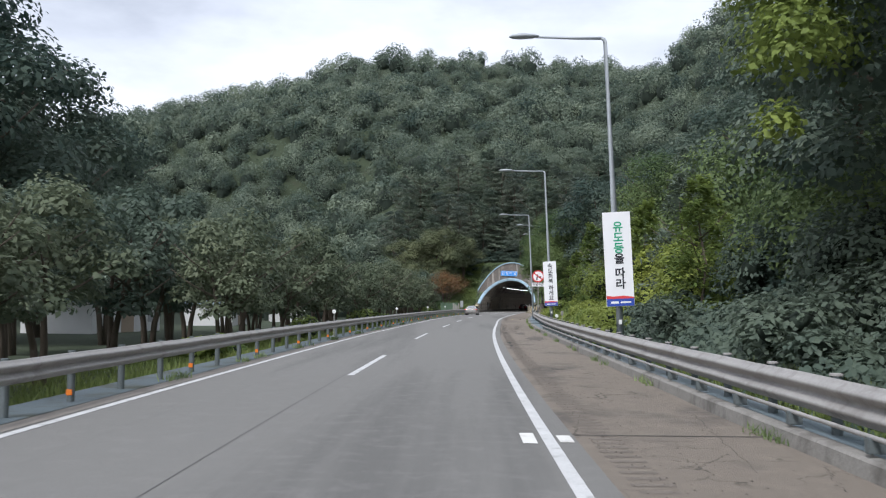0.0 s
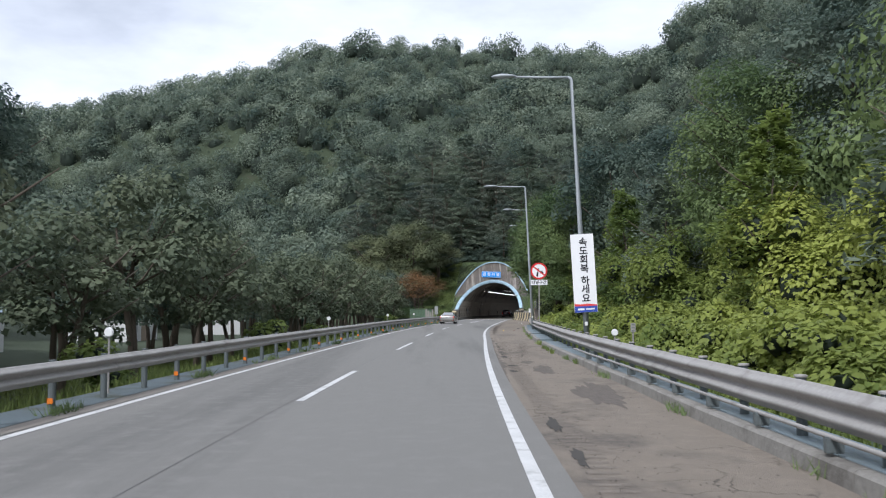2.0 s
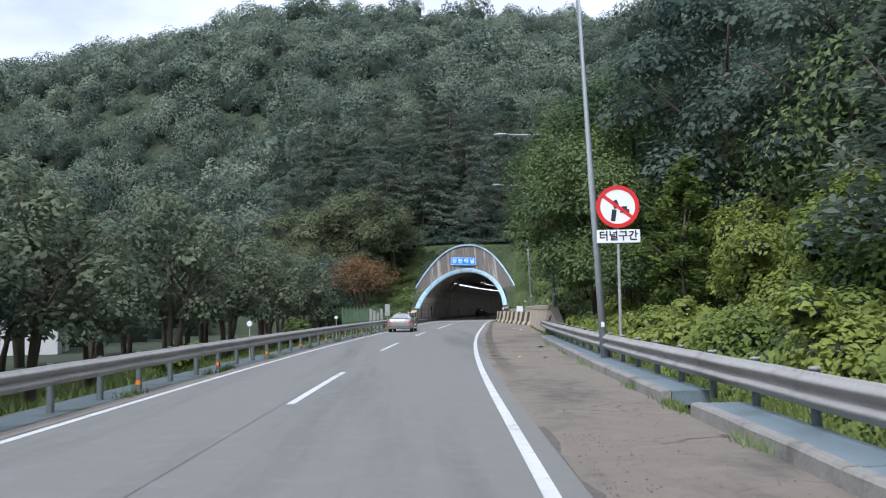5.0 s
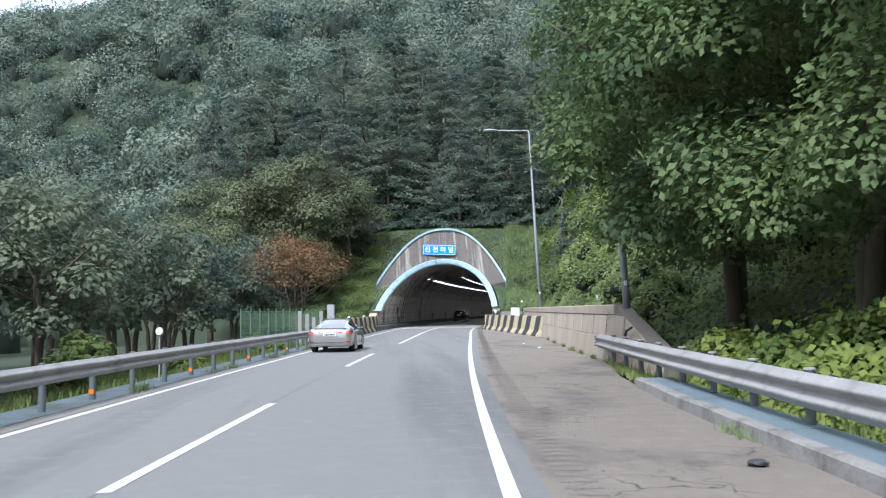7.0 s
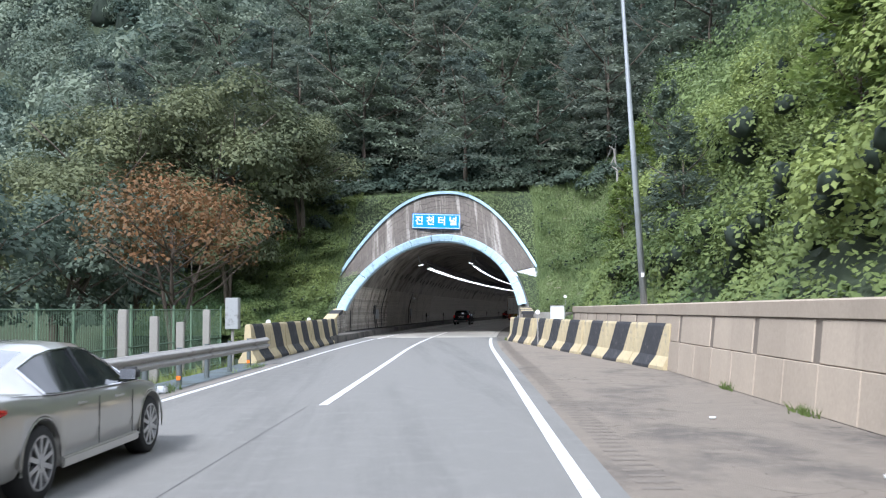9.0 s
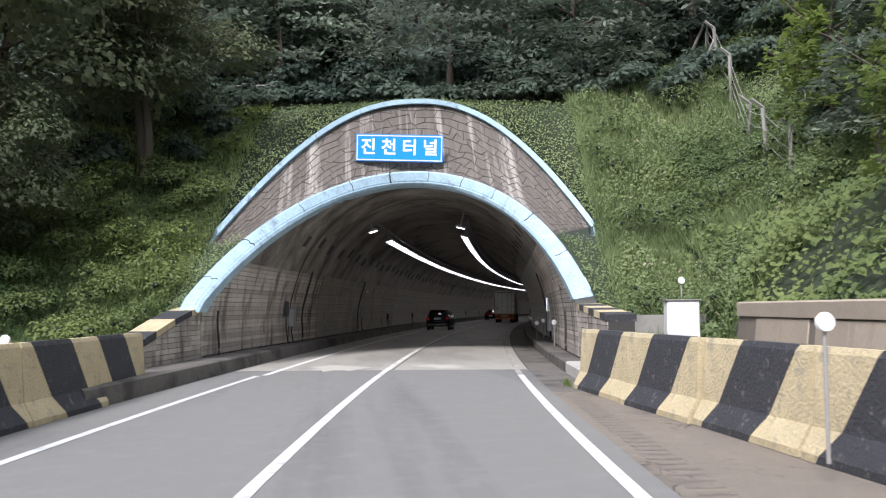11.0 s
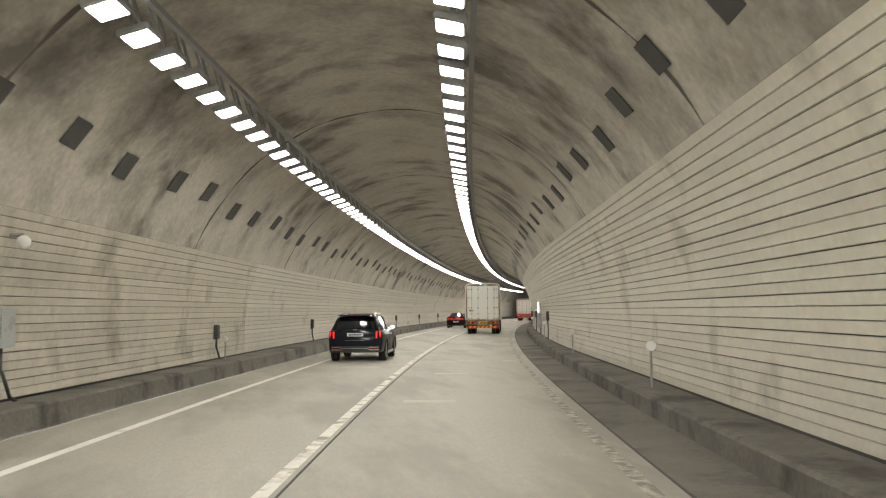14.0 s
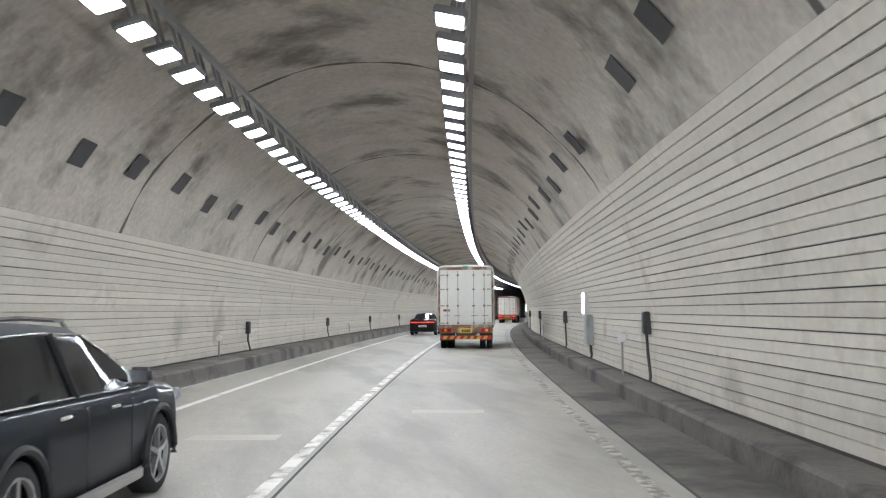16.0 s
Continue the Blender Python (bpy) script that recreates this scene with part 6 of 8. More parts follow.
# single trees, each with trunk and crown
def tree_template(name, height, width, low, leaves, size, material, lobes=9, trunk=0.14, stems=1, layered=False, tag=""):
    """Builds one tree at the origin and returns it, out of sight below the ground, to be copied."""
    root = thing(name, Matrix.Translation((0, 0, -200)), tag, "tree")
    bm = bmesh.new()
    for st in range(stems):
        ang = 2.1 * st
        lx, ly = (0.0, 0.0) if stems == 1 else (0.35 * math.cos(ang), 0.35 * math.sin(ang))
        top = (lx * 4 + gen.uniform(-0.3, 0.3), ly * 4 + gen.uniform(-0.3, 0.3), height * 0.72)
        pts = [(lx * 0.3, ly * 0.3, -0.4), (lx * 0.8 + gen.uniform(-0.1, 0.1), ly * 0.8, height * 0.2), (lx * 2 + gen.uniform(-0.2, 0.2), ly * 2, height * 0.45), top]
        tube(bm, pts, [trunk * 1.25, trunk, trunk * 0.7, trunk * 0.25], 8)
        for b in range(6):
            f = 0.3 + 0.1 * b
            p0 = Vector(pts[1]).lerp(Vector(pts[3]), f)
            a = 2.4 * b + st
            L = width * 0.4
            mid_ = p0 + Vector((math.cos(a) * L * 0.5, math.sin(a) * L * 0.5, L * 0.25))
            tip = p0 + Vector((math.cos(a) * L, math.sin(a) * L, L * 0.6))
            tube(bm, [p0, mid_, tip], [trunk * 0.45, trunk * 0.3, trunk * 0.1], 6)
    part("trunk", bm, BARK, root, smooth=True)
    if layered:
        co, nr = [], []
        tiers = 10
        for k in range(tiers):
            z = low + (height - low) * (k + 0.3) / tiers
            rad = width * 0.5 * (1 - 0.8 * (k / tiers) ** 1.4) * gen.uniform(0.75, 1.1)
            for b in range(6):
                a = 2 * math.pi * b / 6 + k * 0.9 + gen.uniform(-0.35, 0.35)
                n = int(leaves / tiers / 6)
                f = np.sqrt(gen.uniform(0.05, 1, n)) * gen.uniform(0.75, 1.1)
                lift_ = gen.uniform(-0.4, 0.4)
                spread = gen.normal(0, 0.2 * rad, n) * f
                x = f * rad * math.cos(a) - spread * math.sin(a)
                y = f * rad * math.sin(a) + spread * math.cos(a)
                co.append(np.stack([x, y, z + lift_ + 0.12 * rad * f - 0.24 * rad * f * f + gen.normal(0, 0.16, n)], 1))
                nr.append(np.tile((0, 0, 1.0), (n, 1)))
        crown = new("crown", fast_mesh("crown", *leaf_arrays(np.concatenate(co), np.concatenate(nr), size, 0.45, 0.08, 0.35), material))
    else:
        lb = lobes_for(width, height - low, lobes, low)
        crown = new("crown", fast_mesh("crown", *crown_arrays(lb, leaves, size, deep=0.6), material))
    crown.parent = root
    return root


def plant(template, s, d, scale=1.0, label="", group="", tall=1.0, sink=0.1):
    z = float(ground_z(s, d - MID))
    p = P(s, d, z - sink)
    ob = copy_thing(template, Matrix.Translation(p) @ pose(0, 0, 0, 0, 0, gen.uniform(0, 360)))
    ob.scale = (scale, scale, scale * tall)
    return tagged(ob, label, group=group)


def drop_template(t):
    for o in list(t.children_recursive) + [t]:
        bpy.data.objects.remove(o)


rows_a = [tree_template("roadside_tree", 7.2, 5.9, 1.6, 4600, 0.26, m, 11, 0.13, stems=2, tag="leafy roadside tree") for m in (LEAF_GREY, LEAF_DARK, LEAF_GREY)]
k = 0
for s in np.arange(-14, 150, 6.0):
    for row, (d, h) in enumerate(((-13.5, 0.95), (-18.5, 1.1), (-24.5, 1.2))):
        if (row == 0 and (112 < s or 4 < s < 14)) or (row == 2 and k % 2):
            k += 1
            continue
        ss_, dd_ = s + gen.uniform(-1.3, 1.3), d + gen.uniform(-1.3, 1.3)
        plant(rows_a[k % 3], ss_, dd_, h * gen.uniform(0.85, 1.12), "dark green leafy roadside tree with forked trunks", "roadside trees by the inner lane", gen.uniform(0.92, 1.12))
        k += 1
for t in rows_a:
    drop_template(t)

big = [tree_template("broadleaf_tree", 13.0, 9.5, 2.0, 11000, 0.29, m, 16, 0.22, stems=1, tag="big dark green broadleaf tree") for m in (LEAF_DARK, LEAF_HILL)]
for i, (s, d, sc) in enumerate(((-4, 10.0, 1.05), (5.5, 12.0, 1.0), (-14, 11.5, 1.15), (-22, 10.5, 1.1), (86, 11.5, 1.1), (104, 11.0, 0.95), (52, 15, 0.9), (40, 16.0, 0.9), (26, 15.5, 0.9), (66, 14, 0.9), (78, 14.0, 1.0))):
    plant(big[i % 2], s, d, sc, "tall dark broadleaf tree overhanging the bank", "tall trees on the bank")
bright = tree_template("broadleaf_tree", 13.0, 10.0, 1.2, 22000, 0.21, LEAF_TREE, 19, 0.18, stems=2, tag="leafy creeper-covered tree")
for s, d, sc in ((97, 7.0, 0.98), (91, 7.6, 1.05), (43.5, 12.5, 0.85)):
    plant(bright, s, d, sc, "tall leafy tree hung with creepers over the shoulder", "tall trees on the bank")
drop_template(bright)
for s, d, sc in ((30, -34, 1.8), (38, -40, 2.0), (24, -42, 1.9), (45, -36, 1.75), (60, -52, 1.8), (84, -50, 1.9), (96, -56, 2.0), (72, -58, 1.9)):
    plant(big[0], s, d, sc, "very tall dark tree beyond the roadside row", "tall trees in the valley")
for t in big:
    drop_template(t)

pines = [tree_template("pine_tree", 13.0, 12.5, 1.6, 6600, 0.42, m, 10, 0.2, layered=True, tag="tall dark pine tree with layered branches") for m in (LEAF_PINE, LEAF_HILL)]
for i in range(34):
    s = 176.4 + 6.0 * (i // 9) + gen.uniform(-1.4, 1.4)
    u = -27 + 6.8 * (i % 9) + gen.uniform(-2, 2) + (3 if (i // 9) % 2 else 0)
    plant(pines[i % 2], s, u + MID, gen.uniform(0.75, 1.08), "tall dark tree with layered boughs above the tunnel mouth", "trees above the tunnel")
for t in pines:
    drop_template(t)

maple = tree_template("maple_tree", 8.2, 8.2, 4.2, 5200, 0.2, LEAF_RED, 14, 0.1, stems=4, tag="rusty red maple")
plant(maple, 141.5, -13.0, 1.0, "rusty red maple with slender pale stems beside the fence")
drop_template(maple)
olive = tree_template("olive_green_tree", 10.5, 9.0, 2.6, 16000, 0.23, LEAF_OLIVE, 13, 0.18, stems=2, tag="olive green tree")
for s, d, sc in ((164, -17.5, 1.35), (160, -24, 1.3), (150, -22, 1.05), (161, -16.5, 0.75), (168, -13.5, 0.9)):
    plant(olive, s, d, sc, "broad olive green tree behind the red maple", "olive green trees by the portal")
drop_template(olive)
acacia = [tree_template("feathery_tree", 7.0, 4.6, 1.6, 3400, 0.3, m, 9, 0.1, layered=True, tag="feathery young tree") for m in (LEAF_BUSH, LEAF_HILL)]
for i, (s, d, sc) in enumerate(((12, 8.2, 0.9), (20, 9.2, 1.0), (31, 9.0, 1.0), (47, 8.8, 1.05), (58, 8.6, 1.1), (64, 9.6, 1.2), (82, 8.6, 1.0), (112, 7.2, 0.7), (124, 7.6, 0.8), (139, 7.2, 0.8), (150, 6.6, 0.7), (156, 8.5, 0.8), (160.5, 9.2, 1.0), (163, 11.5, 1.1))):
    plant(acacia[i % 2], s, d, sc, "feathery young tree growing out of the vines", "young trees on the bank")
for t in acacia:
    drop_template(t)


# vines over the bank: leaves on the uneven ground and on draped mounds
def bank_leaves(name, n, s0, s1, u0, u1, size, material, label, lift, power=1.0, jitter=0.55):
    s = gen.uniform(s0, s1, n)
    u = u0 + (u1 - u0) * gen.uniform(0, 1, n) ** power
    p = place_ground(s, u)
    heap = 0.5 + 0.5 * np.sin(s * 0.9 + np.sin(u * 1.3) * 1.5) * np.sin(u * 1.1 + s * 0.35)
    edge = np.clip((u - u0) / 0.8, 0, 1)
    p[:, 2] += lift * heap * edge * gen.uniform(0.35, 1.0, n) + 0.04
    nrm = np.tile((-0.6, -0.35, 1.0), (n, 1))
    ob = new(name, fast_mesh(name, *leaf_arrays(p, nrm, size, 0.8, 0.1, jitter), material))
    return tagged(ob, label, "vines", kind="stuff")


# one vine cover in two tones: tree shade painted dark, the rest painted sunlit
bank_leaves("shaded_bank_vines", 24000, -30, 14, 7.9, 16.5, 0.18, LEAF_DARK, "vines under the tall trees, their shade put into a dull green", 1.5, 1.3)
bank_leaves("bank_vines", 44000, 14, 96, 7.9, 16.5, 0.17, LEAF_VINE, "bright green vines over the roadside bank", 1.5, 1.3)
bank_leaves("slope_vines", 76000, 96, 168, 8.5, 22.0, 0.16, LEAF_CREEPER, "green creepers hanging over the steep bank above the wall", 1.6, 1.4)


bank_leaves("hill_underbrush", 40000, 180, 330, -150, 110, 0.6, LEAF_DARK, "low leafy undergrowth between the trees of the hill", 1.8)
# dark leaves over the ground paint the deep shade below the trees
bank_leaves("forest_floor", 36000, 175.5, 204, -32, 32, 0.3, LEAF_DARK, "undergrowth above the tunnel, the trees' shade put into its dark leaves", 1.6)


def mound(spots, material, name, label, leaves=900, size=0.24, inner=0.55):
    lf, cr = [], []
    for s, d, r, h in spots:
        base = P(s, d, float(ground_z(s, d - MID)))
        lb = []
        for k in range(5):
            a = 1.26 * k + s
            lb.append((np.array((base.x + 0.45 * r * math.cos(a), base.y + 0.45 * r * math.sin(a), base.z + h * (0.3 + 0.12 * k))), r * (0.62 - 0.05 * k), max(0.6, 0.55 * h / r)))
        lf.append(crown_arrays(lb, int(leaves * r * r), size, 0.45))
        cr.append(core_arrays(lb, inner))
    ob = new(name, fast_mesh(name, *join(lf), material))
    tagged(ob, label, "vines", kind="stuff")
    # filler masses, not stems; their dark colour stands for the shade inside
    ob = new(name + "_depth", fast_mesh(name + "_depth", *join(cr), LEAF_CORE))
    tagged(ob, "dark filler inside the vine mounds, shade put into its colour", "vines", kind="stuff")


spots = []
for s in np.arange(-28, 94, 2.6):
    spots.append((s + gen.uniform(-1, 1), gen.uniform(5.6, 7.4), gen.uniform(0.9, 1.5), gen.uniform(0.9, 1.9)))
    spots.append((s + gen.uniform(-1, 1), gen.uniform(8.2, 12.0), gen.uniform(1.4, 2.4), gen.uniform(2.0, 4.6)))
# mounds below the tall trees take the dark leaves, shade put into their colour
mound([q for q in spots if q[0] < 14], LEAF_DARK, "shaded_vine_mounds", "leafy creeper mounds with the tall trees' shade put into dark green", 700, 0.19)
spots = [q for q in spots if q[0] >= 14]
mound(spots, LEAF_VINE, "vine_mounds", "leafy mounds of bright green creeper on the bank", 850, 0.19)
spots = []
for s in np.arange(103, 160, 2.4):
    spots.append((s + gen.uniform(-1, 1), gen.uniform(5.6, 7.0), gen.uniform(1.0, 1.5), gen.uniform(1.6, 3.0)))
    spots.append((s + gen.uniform(-1, 1), gen.uniform(8.0, 12.0), gen.uniform(1.5, 2.6), gen.uniform(2.5, 4.5)))
    spots.append((s + gen.uniform(-1, 1), gen.uniform(12.0, 17.0), gen.uniform(1.8, 2.8), gen.uniform(3, 5)))
mound([q for q in spots if not (q[0] > 148 and q[1] < 9)], LEAF_CREEPER, "wall_creepers", "thick green creepers above the pinkish wall", 700, 0.17)
# bushes behind the rim, with the shade under the trees in their dark colour
spots = []
for u in np.arange(-24, 25, 2.6):
    spots.append((gen.uniform(175.5, 177), u + MID, gen.uniform(1.3, 2.0), gen.uniform(1.4, 2.6)))
    spots.append((gen.uniform(180, 182), u + MID + 1.2, gen.uniform(1.6, 2.4), gen.uniform(2.0, 3.4)))
for u in np.arange(-9, 9.5, 1.5):
    spots.append((gen.uniform(173.9, 174.8), u + MID, gen.uniform(0.9, 1.3), gen.uniform(0.8, 1.7)))
for u in np.arange(-20, -8.8, 1.7):
    spots.append((gen.uniform(169.5, 172.5), u + MID, gen.uniform(1.1, 1.7), gen.uniform(1.2, 2.2)))
    if u < -10.5:
        spots.append((gen.uniform(164, 168), u + MID, gen.uniform(1.1, 1.7), gen.uniform(1.2, 2.2)))
for s, u in ((170.5, -7.8), (171.6, -8.6), (169.3, -9.0), (172.4, -7.2), (173.4, -6.2), (173.6, -8.0)):
    spots.append((s, u + MID, 0.9, 1.1))
for u in np.arange(9.2, 15, 1.5):
    spots.append((gen.uniform(170, 173), u + MID, gen.uniform(1.0, 1.6), gen.uniform(1.2, 2.2)))
mound(spots, LEAF_DARK, "undergrowth", "bushes above the tunnel mouth, shade under the trees put into their leaves", 380, 0.26)
spots = [(s + gen.uniform(-1, 1), d + gen.uniform(-0.5, 0.5), gen.uniform(0.8, 1.4), gen.uniform(0.9, 1.8)) for s, d in ((8, -10.6), (10.5, -11.2), (13, -10.8), (26, -10.5), (44, -10.6), (60, -11), (78, -10.5), (98, -10.6), (106, -10.4), (118, -10.2), (147, -11.5), (151, -11), (155, -11.6), (145, -10.5))]
mound(spots, LEAF_BUSH, "verge_bushes", "low bright green bushes behind the inner guardrail", 800, 0.2)


LEAF_WEED = leafmat("pale_weeds", (0.07, 0.125, 0.045), (0.3, 0.405, 0.165), trans=0.4)
STRAW = leafmat("pale_seed_heads", (0.2, 0.2, 0.12), (0.42, 0.4, 0.28), trans=0.3)


# grass blades
def grass(name, n, place, length, label, material=GRASS):
    p = place(n)
    n = len(p)
    a = gen.uniform(0, 6.28, n)
    L = length * gen.uniform(0.5, 1.3, n)
    w = 0.012 + 0.02 * length
    side = np.stack([np.cos(a), np.sin(a), np.zeros(n)], 1) * w
    lean = np.stack([gen.normal(0, 0.35, n), gen.normal(0, 0.35, n), np.ones(n)], 1) * L[:, None]
    co = np.stack([p - side, p + side, p + lean], 1).reshape(-1, 3)
    tri = np.arange(n * 3).reshape(-1, 3)
    ob = new(name, fast_mesh(name, co, tri, None, material))
    return tagged(ob, label, "grass", kind="stuff")


def area(s0, s1, u0, u1):
    def f(n):
        return place_ground(gen.uniform(s0, s1, n), gen.uniform(u0, u1, n))
    return f


grass("portal_grass_right", 26000, area(156, 178, 6.4, 13), 0.7, "long green grass on the bank beside the portal", LEAF_WEED)
grass("portal_grass_left", 30000, area(156, 175, -19, -6.3), 0.5, "long green grass on the bank beside the portal", LEAF_WEED)
tall = [(gen.uniform(157, 173), gen.uniform(3.4, 9.6), gen.uniform(0.6, 1.2), gen.uniform(0.7, 1.7)) for _ in range(48)]
mound(tall, LEAF_WEED, "weed_clumps", "tall clumps of pale weeds on the bank beside the portal", 900, 0.1, 0.25)
tall = [(gen.uniform(157, 172), gen.uniform(-18, -10.6), gen.uniform(0.6, 1.2), gen.uniform(0.7, 1.7)) for _ in range(44)]
mound(tall, LEAF_CREEPER, "weed_clumps", "tall clumps of green weeds on the bank beside the portal", 900, 0.11, 0.25)
edge_ = [(gen.uniform(160, 178), gen.uniform(9.4, 14.5), gen.uniform(0.9, 1.6), gen.uniform(1.2, 2.4)) for _ in range(26)]
mound(edge_, LEAF_DARK, "bank_bushes", "dark bushes grown through the fence on the bank", 650, 0.17)
bank_leaves("seed_heads", 1300, 157, 174, 6.6, 12, 0.09, STRAW, "pale seed heads over the weeds beside the portal", 1.3)
bank_leaves("portal_weeds_right", 64000, 156, 178, 6.3, 18, 0.1, LEAF_WEED, "leafy weeds on the bank beside the portal", 1.0)
bank_leaves("portal_weeds_left", 56000, 156, 176, -18, -6.3, 0.11, LEAF_CREEPER, "leafy weeds on the bank beside the portal", 1.0)
grass("verge_grass", 40000, area(-30, 134, -13.0, -4.9), 0.3, "tufted grass behind the inner guardrail")
grass("bank_grass", 24000, area(-30, 102, 7.7, 9.4), 0.4, "grass between the guardrail and the vines")


# leaves over the flanks of the portal
fl = []
for sign in (1, -1):
    for k in range(5200):
        f = 0.5 * gen.uniform(0, 1)
        u, z, st = crest(f if sign > 0 else 1 - f)
        g = gen.uniform(0, 1)
        c0 = P(st + 0.1, MID + u * 1.02, z + 0.02)
        c1 = P(172.7, MID + u, 10.3) if gen.uniform() < 0.5 else P(st + 0.1, MID + sign * 6.8, max(float(ground_z(st, sign * 6.75)), z - 0.6))
        q = c0.lerp(c1, g)
        fl.append((q.x, q.y, q.z + 0.06 + 0.2 * gen.uniform()))
for k in range(2600):
    sign = 1 if k % 2 else -1
    a = 0.17 * math.pi * gen.uniform(0, 1)
    a = a if sign > 0 else math.pi - a
    u, z = bore(a, 0.6)
    st = cut(bore(a, 0)[1]) + 0.25
    q = P(st, MID + u, z).lerp(P(st, MID + sign * 6.9, max(float(ground_z(st, sign * 6.9)), z - 2.2)), gen.uniform(0, 1.15))
    fl.append((q.x, q.y, q.z + 0.05 + 0.25 * gen.uniform()))
fl = np.array(fl)
tagged(new("portal_flank_weeds", fast_mesh("portal_flank_weeds", *leaf_arrays(fl, np.tile((0, -0.6, 1.0), (len(fl), 1)), 0.09, 0.6, 0.1, 0.6), LEAF_WEED)), "weeds along the rim of the portal", "weeds", kind="stuff")


def along(s0, s1, d, spread):
    def f(n):
        s = gen.uniform(s0, s1, n)
        s = s[np.sin(s * 0.83) + 0.6 * np.sin(s * 2.3 + 1) + 0.5 * gen.uniform(-1, 1, len(s)) > 0.95]
        return np.array([P(q, d(q) + gen.normal(0, spread), 0.01) for q in s])
    return f


grass("kerb_weeds", 7000, along(-20, 92, lambda q: toe_right(q) - 0.02, 0.07), 0.15, "small weeds growing along the foot of the kerb", LEAF_WEED)
grass("slab_weeds", 9000, along(-10, 132, lambda q: -7.36, 0.09), 0.17, "small weeds along the edge under the inner guardrail", LEAF_WEED)


def curtain(name, balls, label, material=LEAF_BUSH, leaves=760, size=0.18):
    lb = [(np.array(P(s, d, z)), r, 1.15) for s, d, z, r in balls]
    tagged(new(name, fast_mesh(name, *crown_arrays(lb, int(leaves * sum(r * r for *_, r in balls)), size, 0.6, 0.5), material)), label, "vines", kind="stuff")


curtain("hanging_vines", ((94.5, 3.9, 6.4, 1.5), (97.5, 3.3, 5.4, 1.2), (99.5, 3.2, 7.6, 1.4), (96, 4.4, 9.0, 1.9), (93, 4.4, 8.6, 1.8), (98, 3.0, 9.2, 1.3), (101, 3.7, 6.2, 1.0), (95.5, 5.2, 11.0, 2.0), (91, 5.0, 7.0, 1.7), (88, 5.6, 8.2, 1.8), (93, 5.6, 4.2, 1.4), (90, 5.8, 3.4, 1.5), (96, 5.4, 3.2, 1.3), (87, 6.4, 4.0, 1.7), (84, 6.6, 3.0, 1.5), (99, 5.2, 4.4, 1.2), (85, 6.2, 6.4, 1.7)), "bright creepers hanging from the trees over the shoulder", LEAF_TREE)
curtain("hanging_vines", ((-8.6, 5.0, 6.4, 0.9), (-7.4, 5.3, 8.3, 1.4), (-9.5, 5.6, 9.6, 1.5), (-8.2, 4.8, 5.0, 0.5), (-6, 6.0, 7.2, 1.4), (-5.0, 6.4, 9.8, 1.8)), "bright creepers hanging from the trees over the guardrail")


def tufts(n):
    out = []
    for s, d, r, c in ((46.4, 2.75, 0.5, 700), (47.6, 2.8, 0.5, 600), (59, 2.9, 0.5, 500), (37.4, 2.6, 0.3, 260), (39.6, 2.6, 0.22, 200), (41.6, 2.6, 0.3, 260), (30.5, 2.8, 0.25, 150), (94.0, 3.9, 0.7, 900), (96.5, 4.1, 0.7, 900), (98.6, 4.2, 0.6, 600), (104, 4.2, 0.35, 260), (107.5, 4.2, 0.3, 200), (110.2, 4.2, 0.4, 320), (114, 4.2, 0.25, 160), (118.5, 4.2, 0.3, 200), (123, 4.25, 0.2, 140), (154.6, 0.9, 0.3, 160), (48, -7.3, 0.3, 160), (25, -7.3, 0.25, 130), (70, -7.2, 0.3, 180)):
        c = c // 3
        q = gen.normal(0, r * 0.5, (c, 2))
        x, y = PN(np.full(c, s) + q[:, 0] * 1.7, np.full(c, d) - 0.03 - np.abs(q[:, 1]) * 0.35)
        out.append(np.stack([x, y, np.full(c, 0.0)], 1))
    return np.concatenate(out)


grass("kerb_weeds", 0, tufts, 0.15, "weeds growing in the kerb joints")

# ---- vehicles ----
def paint_mat(name, colour, metal=0.5, rough=0.28, vary=0.03):
    return mat(name, colour, rough, metal, vary=vary, scale=2.0, fine=200, coat=1.0 if metal else 0.35, spec=0.3 if metal else 0.05)


SILVER = paint_mat("warm_silver_paint", (0.4, 0.39, 0.36), 0.6, 0.3)
NAVY = paint_mat("dark_navy_paint", (0.008, 0.011, 0.017), 0.0, 0.4)
CHARCOAL = paint_mat("black_car_paint", (0.012, 0.012, 0.013), 0.0, 0.4)
CARGLASS = mat("dark_tinted_glass", (0.012, 0.014, 0.016), 0.05, 0.0, vary=0.02, spec=0.8)
# bright sky reflection put into a pale, partly metallic glass colour
REARGLASS = mat("rear_window_glass", (0.3, 0.31, 0.32), 0.08, 0.6, vary=0.02, spec=0.9)
RUBBER = mat("tyre_rubber", (0.018, 0.018, 0.018), 0.85, vary=0.1, scale=8)
ALLOY = mat("alloy_rim", (0.45, 0.45, 0.45), 0.3, 0.8, vary=0.05)
CHROME = mat("chrome_trim", (0.75, 0.75, 0.76), 0.12, 1.0, vary=0.02)
TRIM = mat("black_plastic_trim", (0.025, 0.025, 0.026), 0.55, vary=0.08, scale=6)
REDLAMP = mat("red_lamp_lens", (0.4, 0.012, 0.015), 0.15, vary=0.05, coat=0.6)
REDLIT = glow("lit_red_lamp", (1.0, 0.04, 0.02), 1.6)
DIMRED = glow("dim_red_lamp", (1.0, 0.03, 0.02), 0.12)
AMBER = mat("amber_lens", (0.7, 0.25, 0.02), 0.2, vary=0.05)
PLATE = mat("white_plate_sheet", (0.75, 0.76, 0.74), 0.4, vary=0.03)
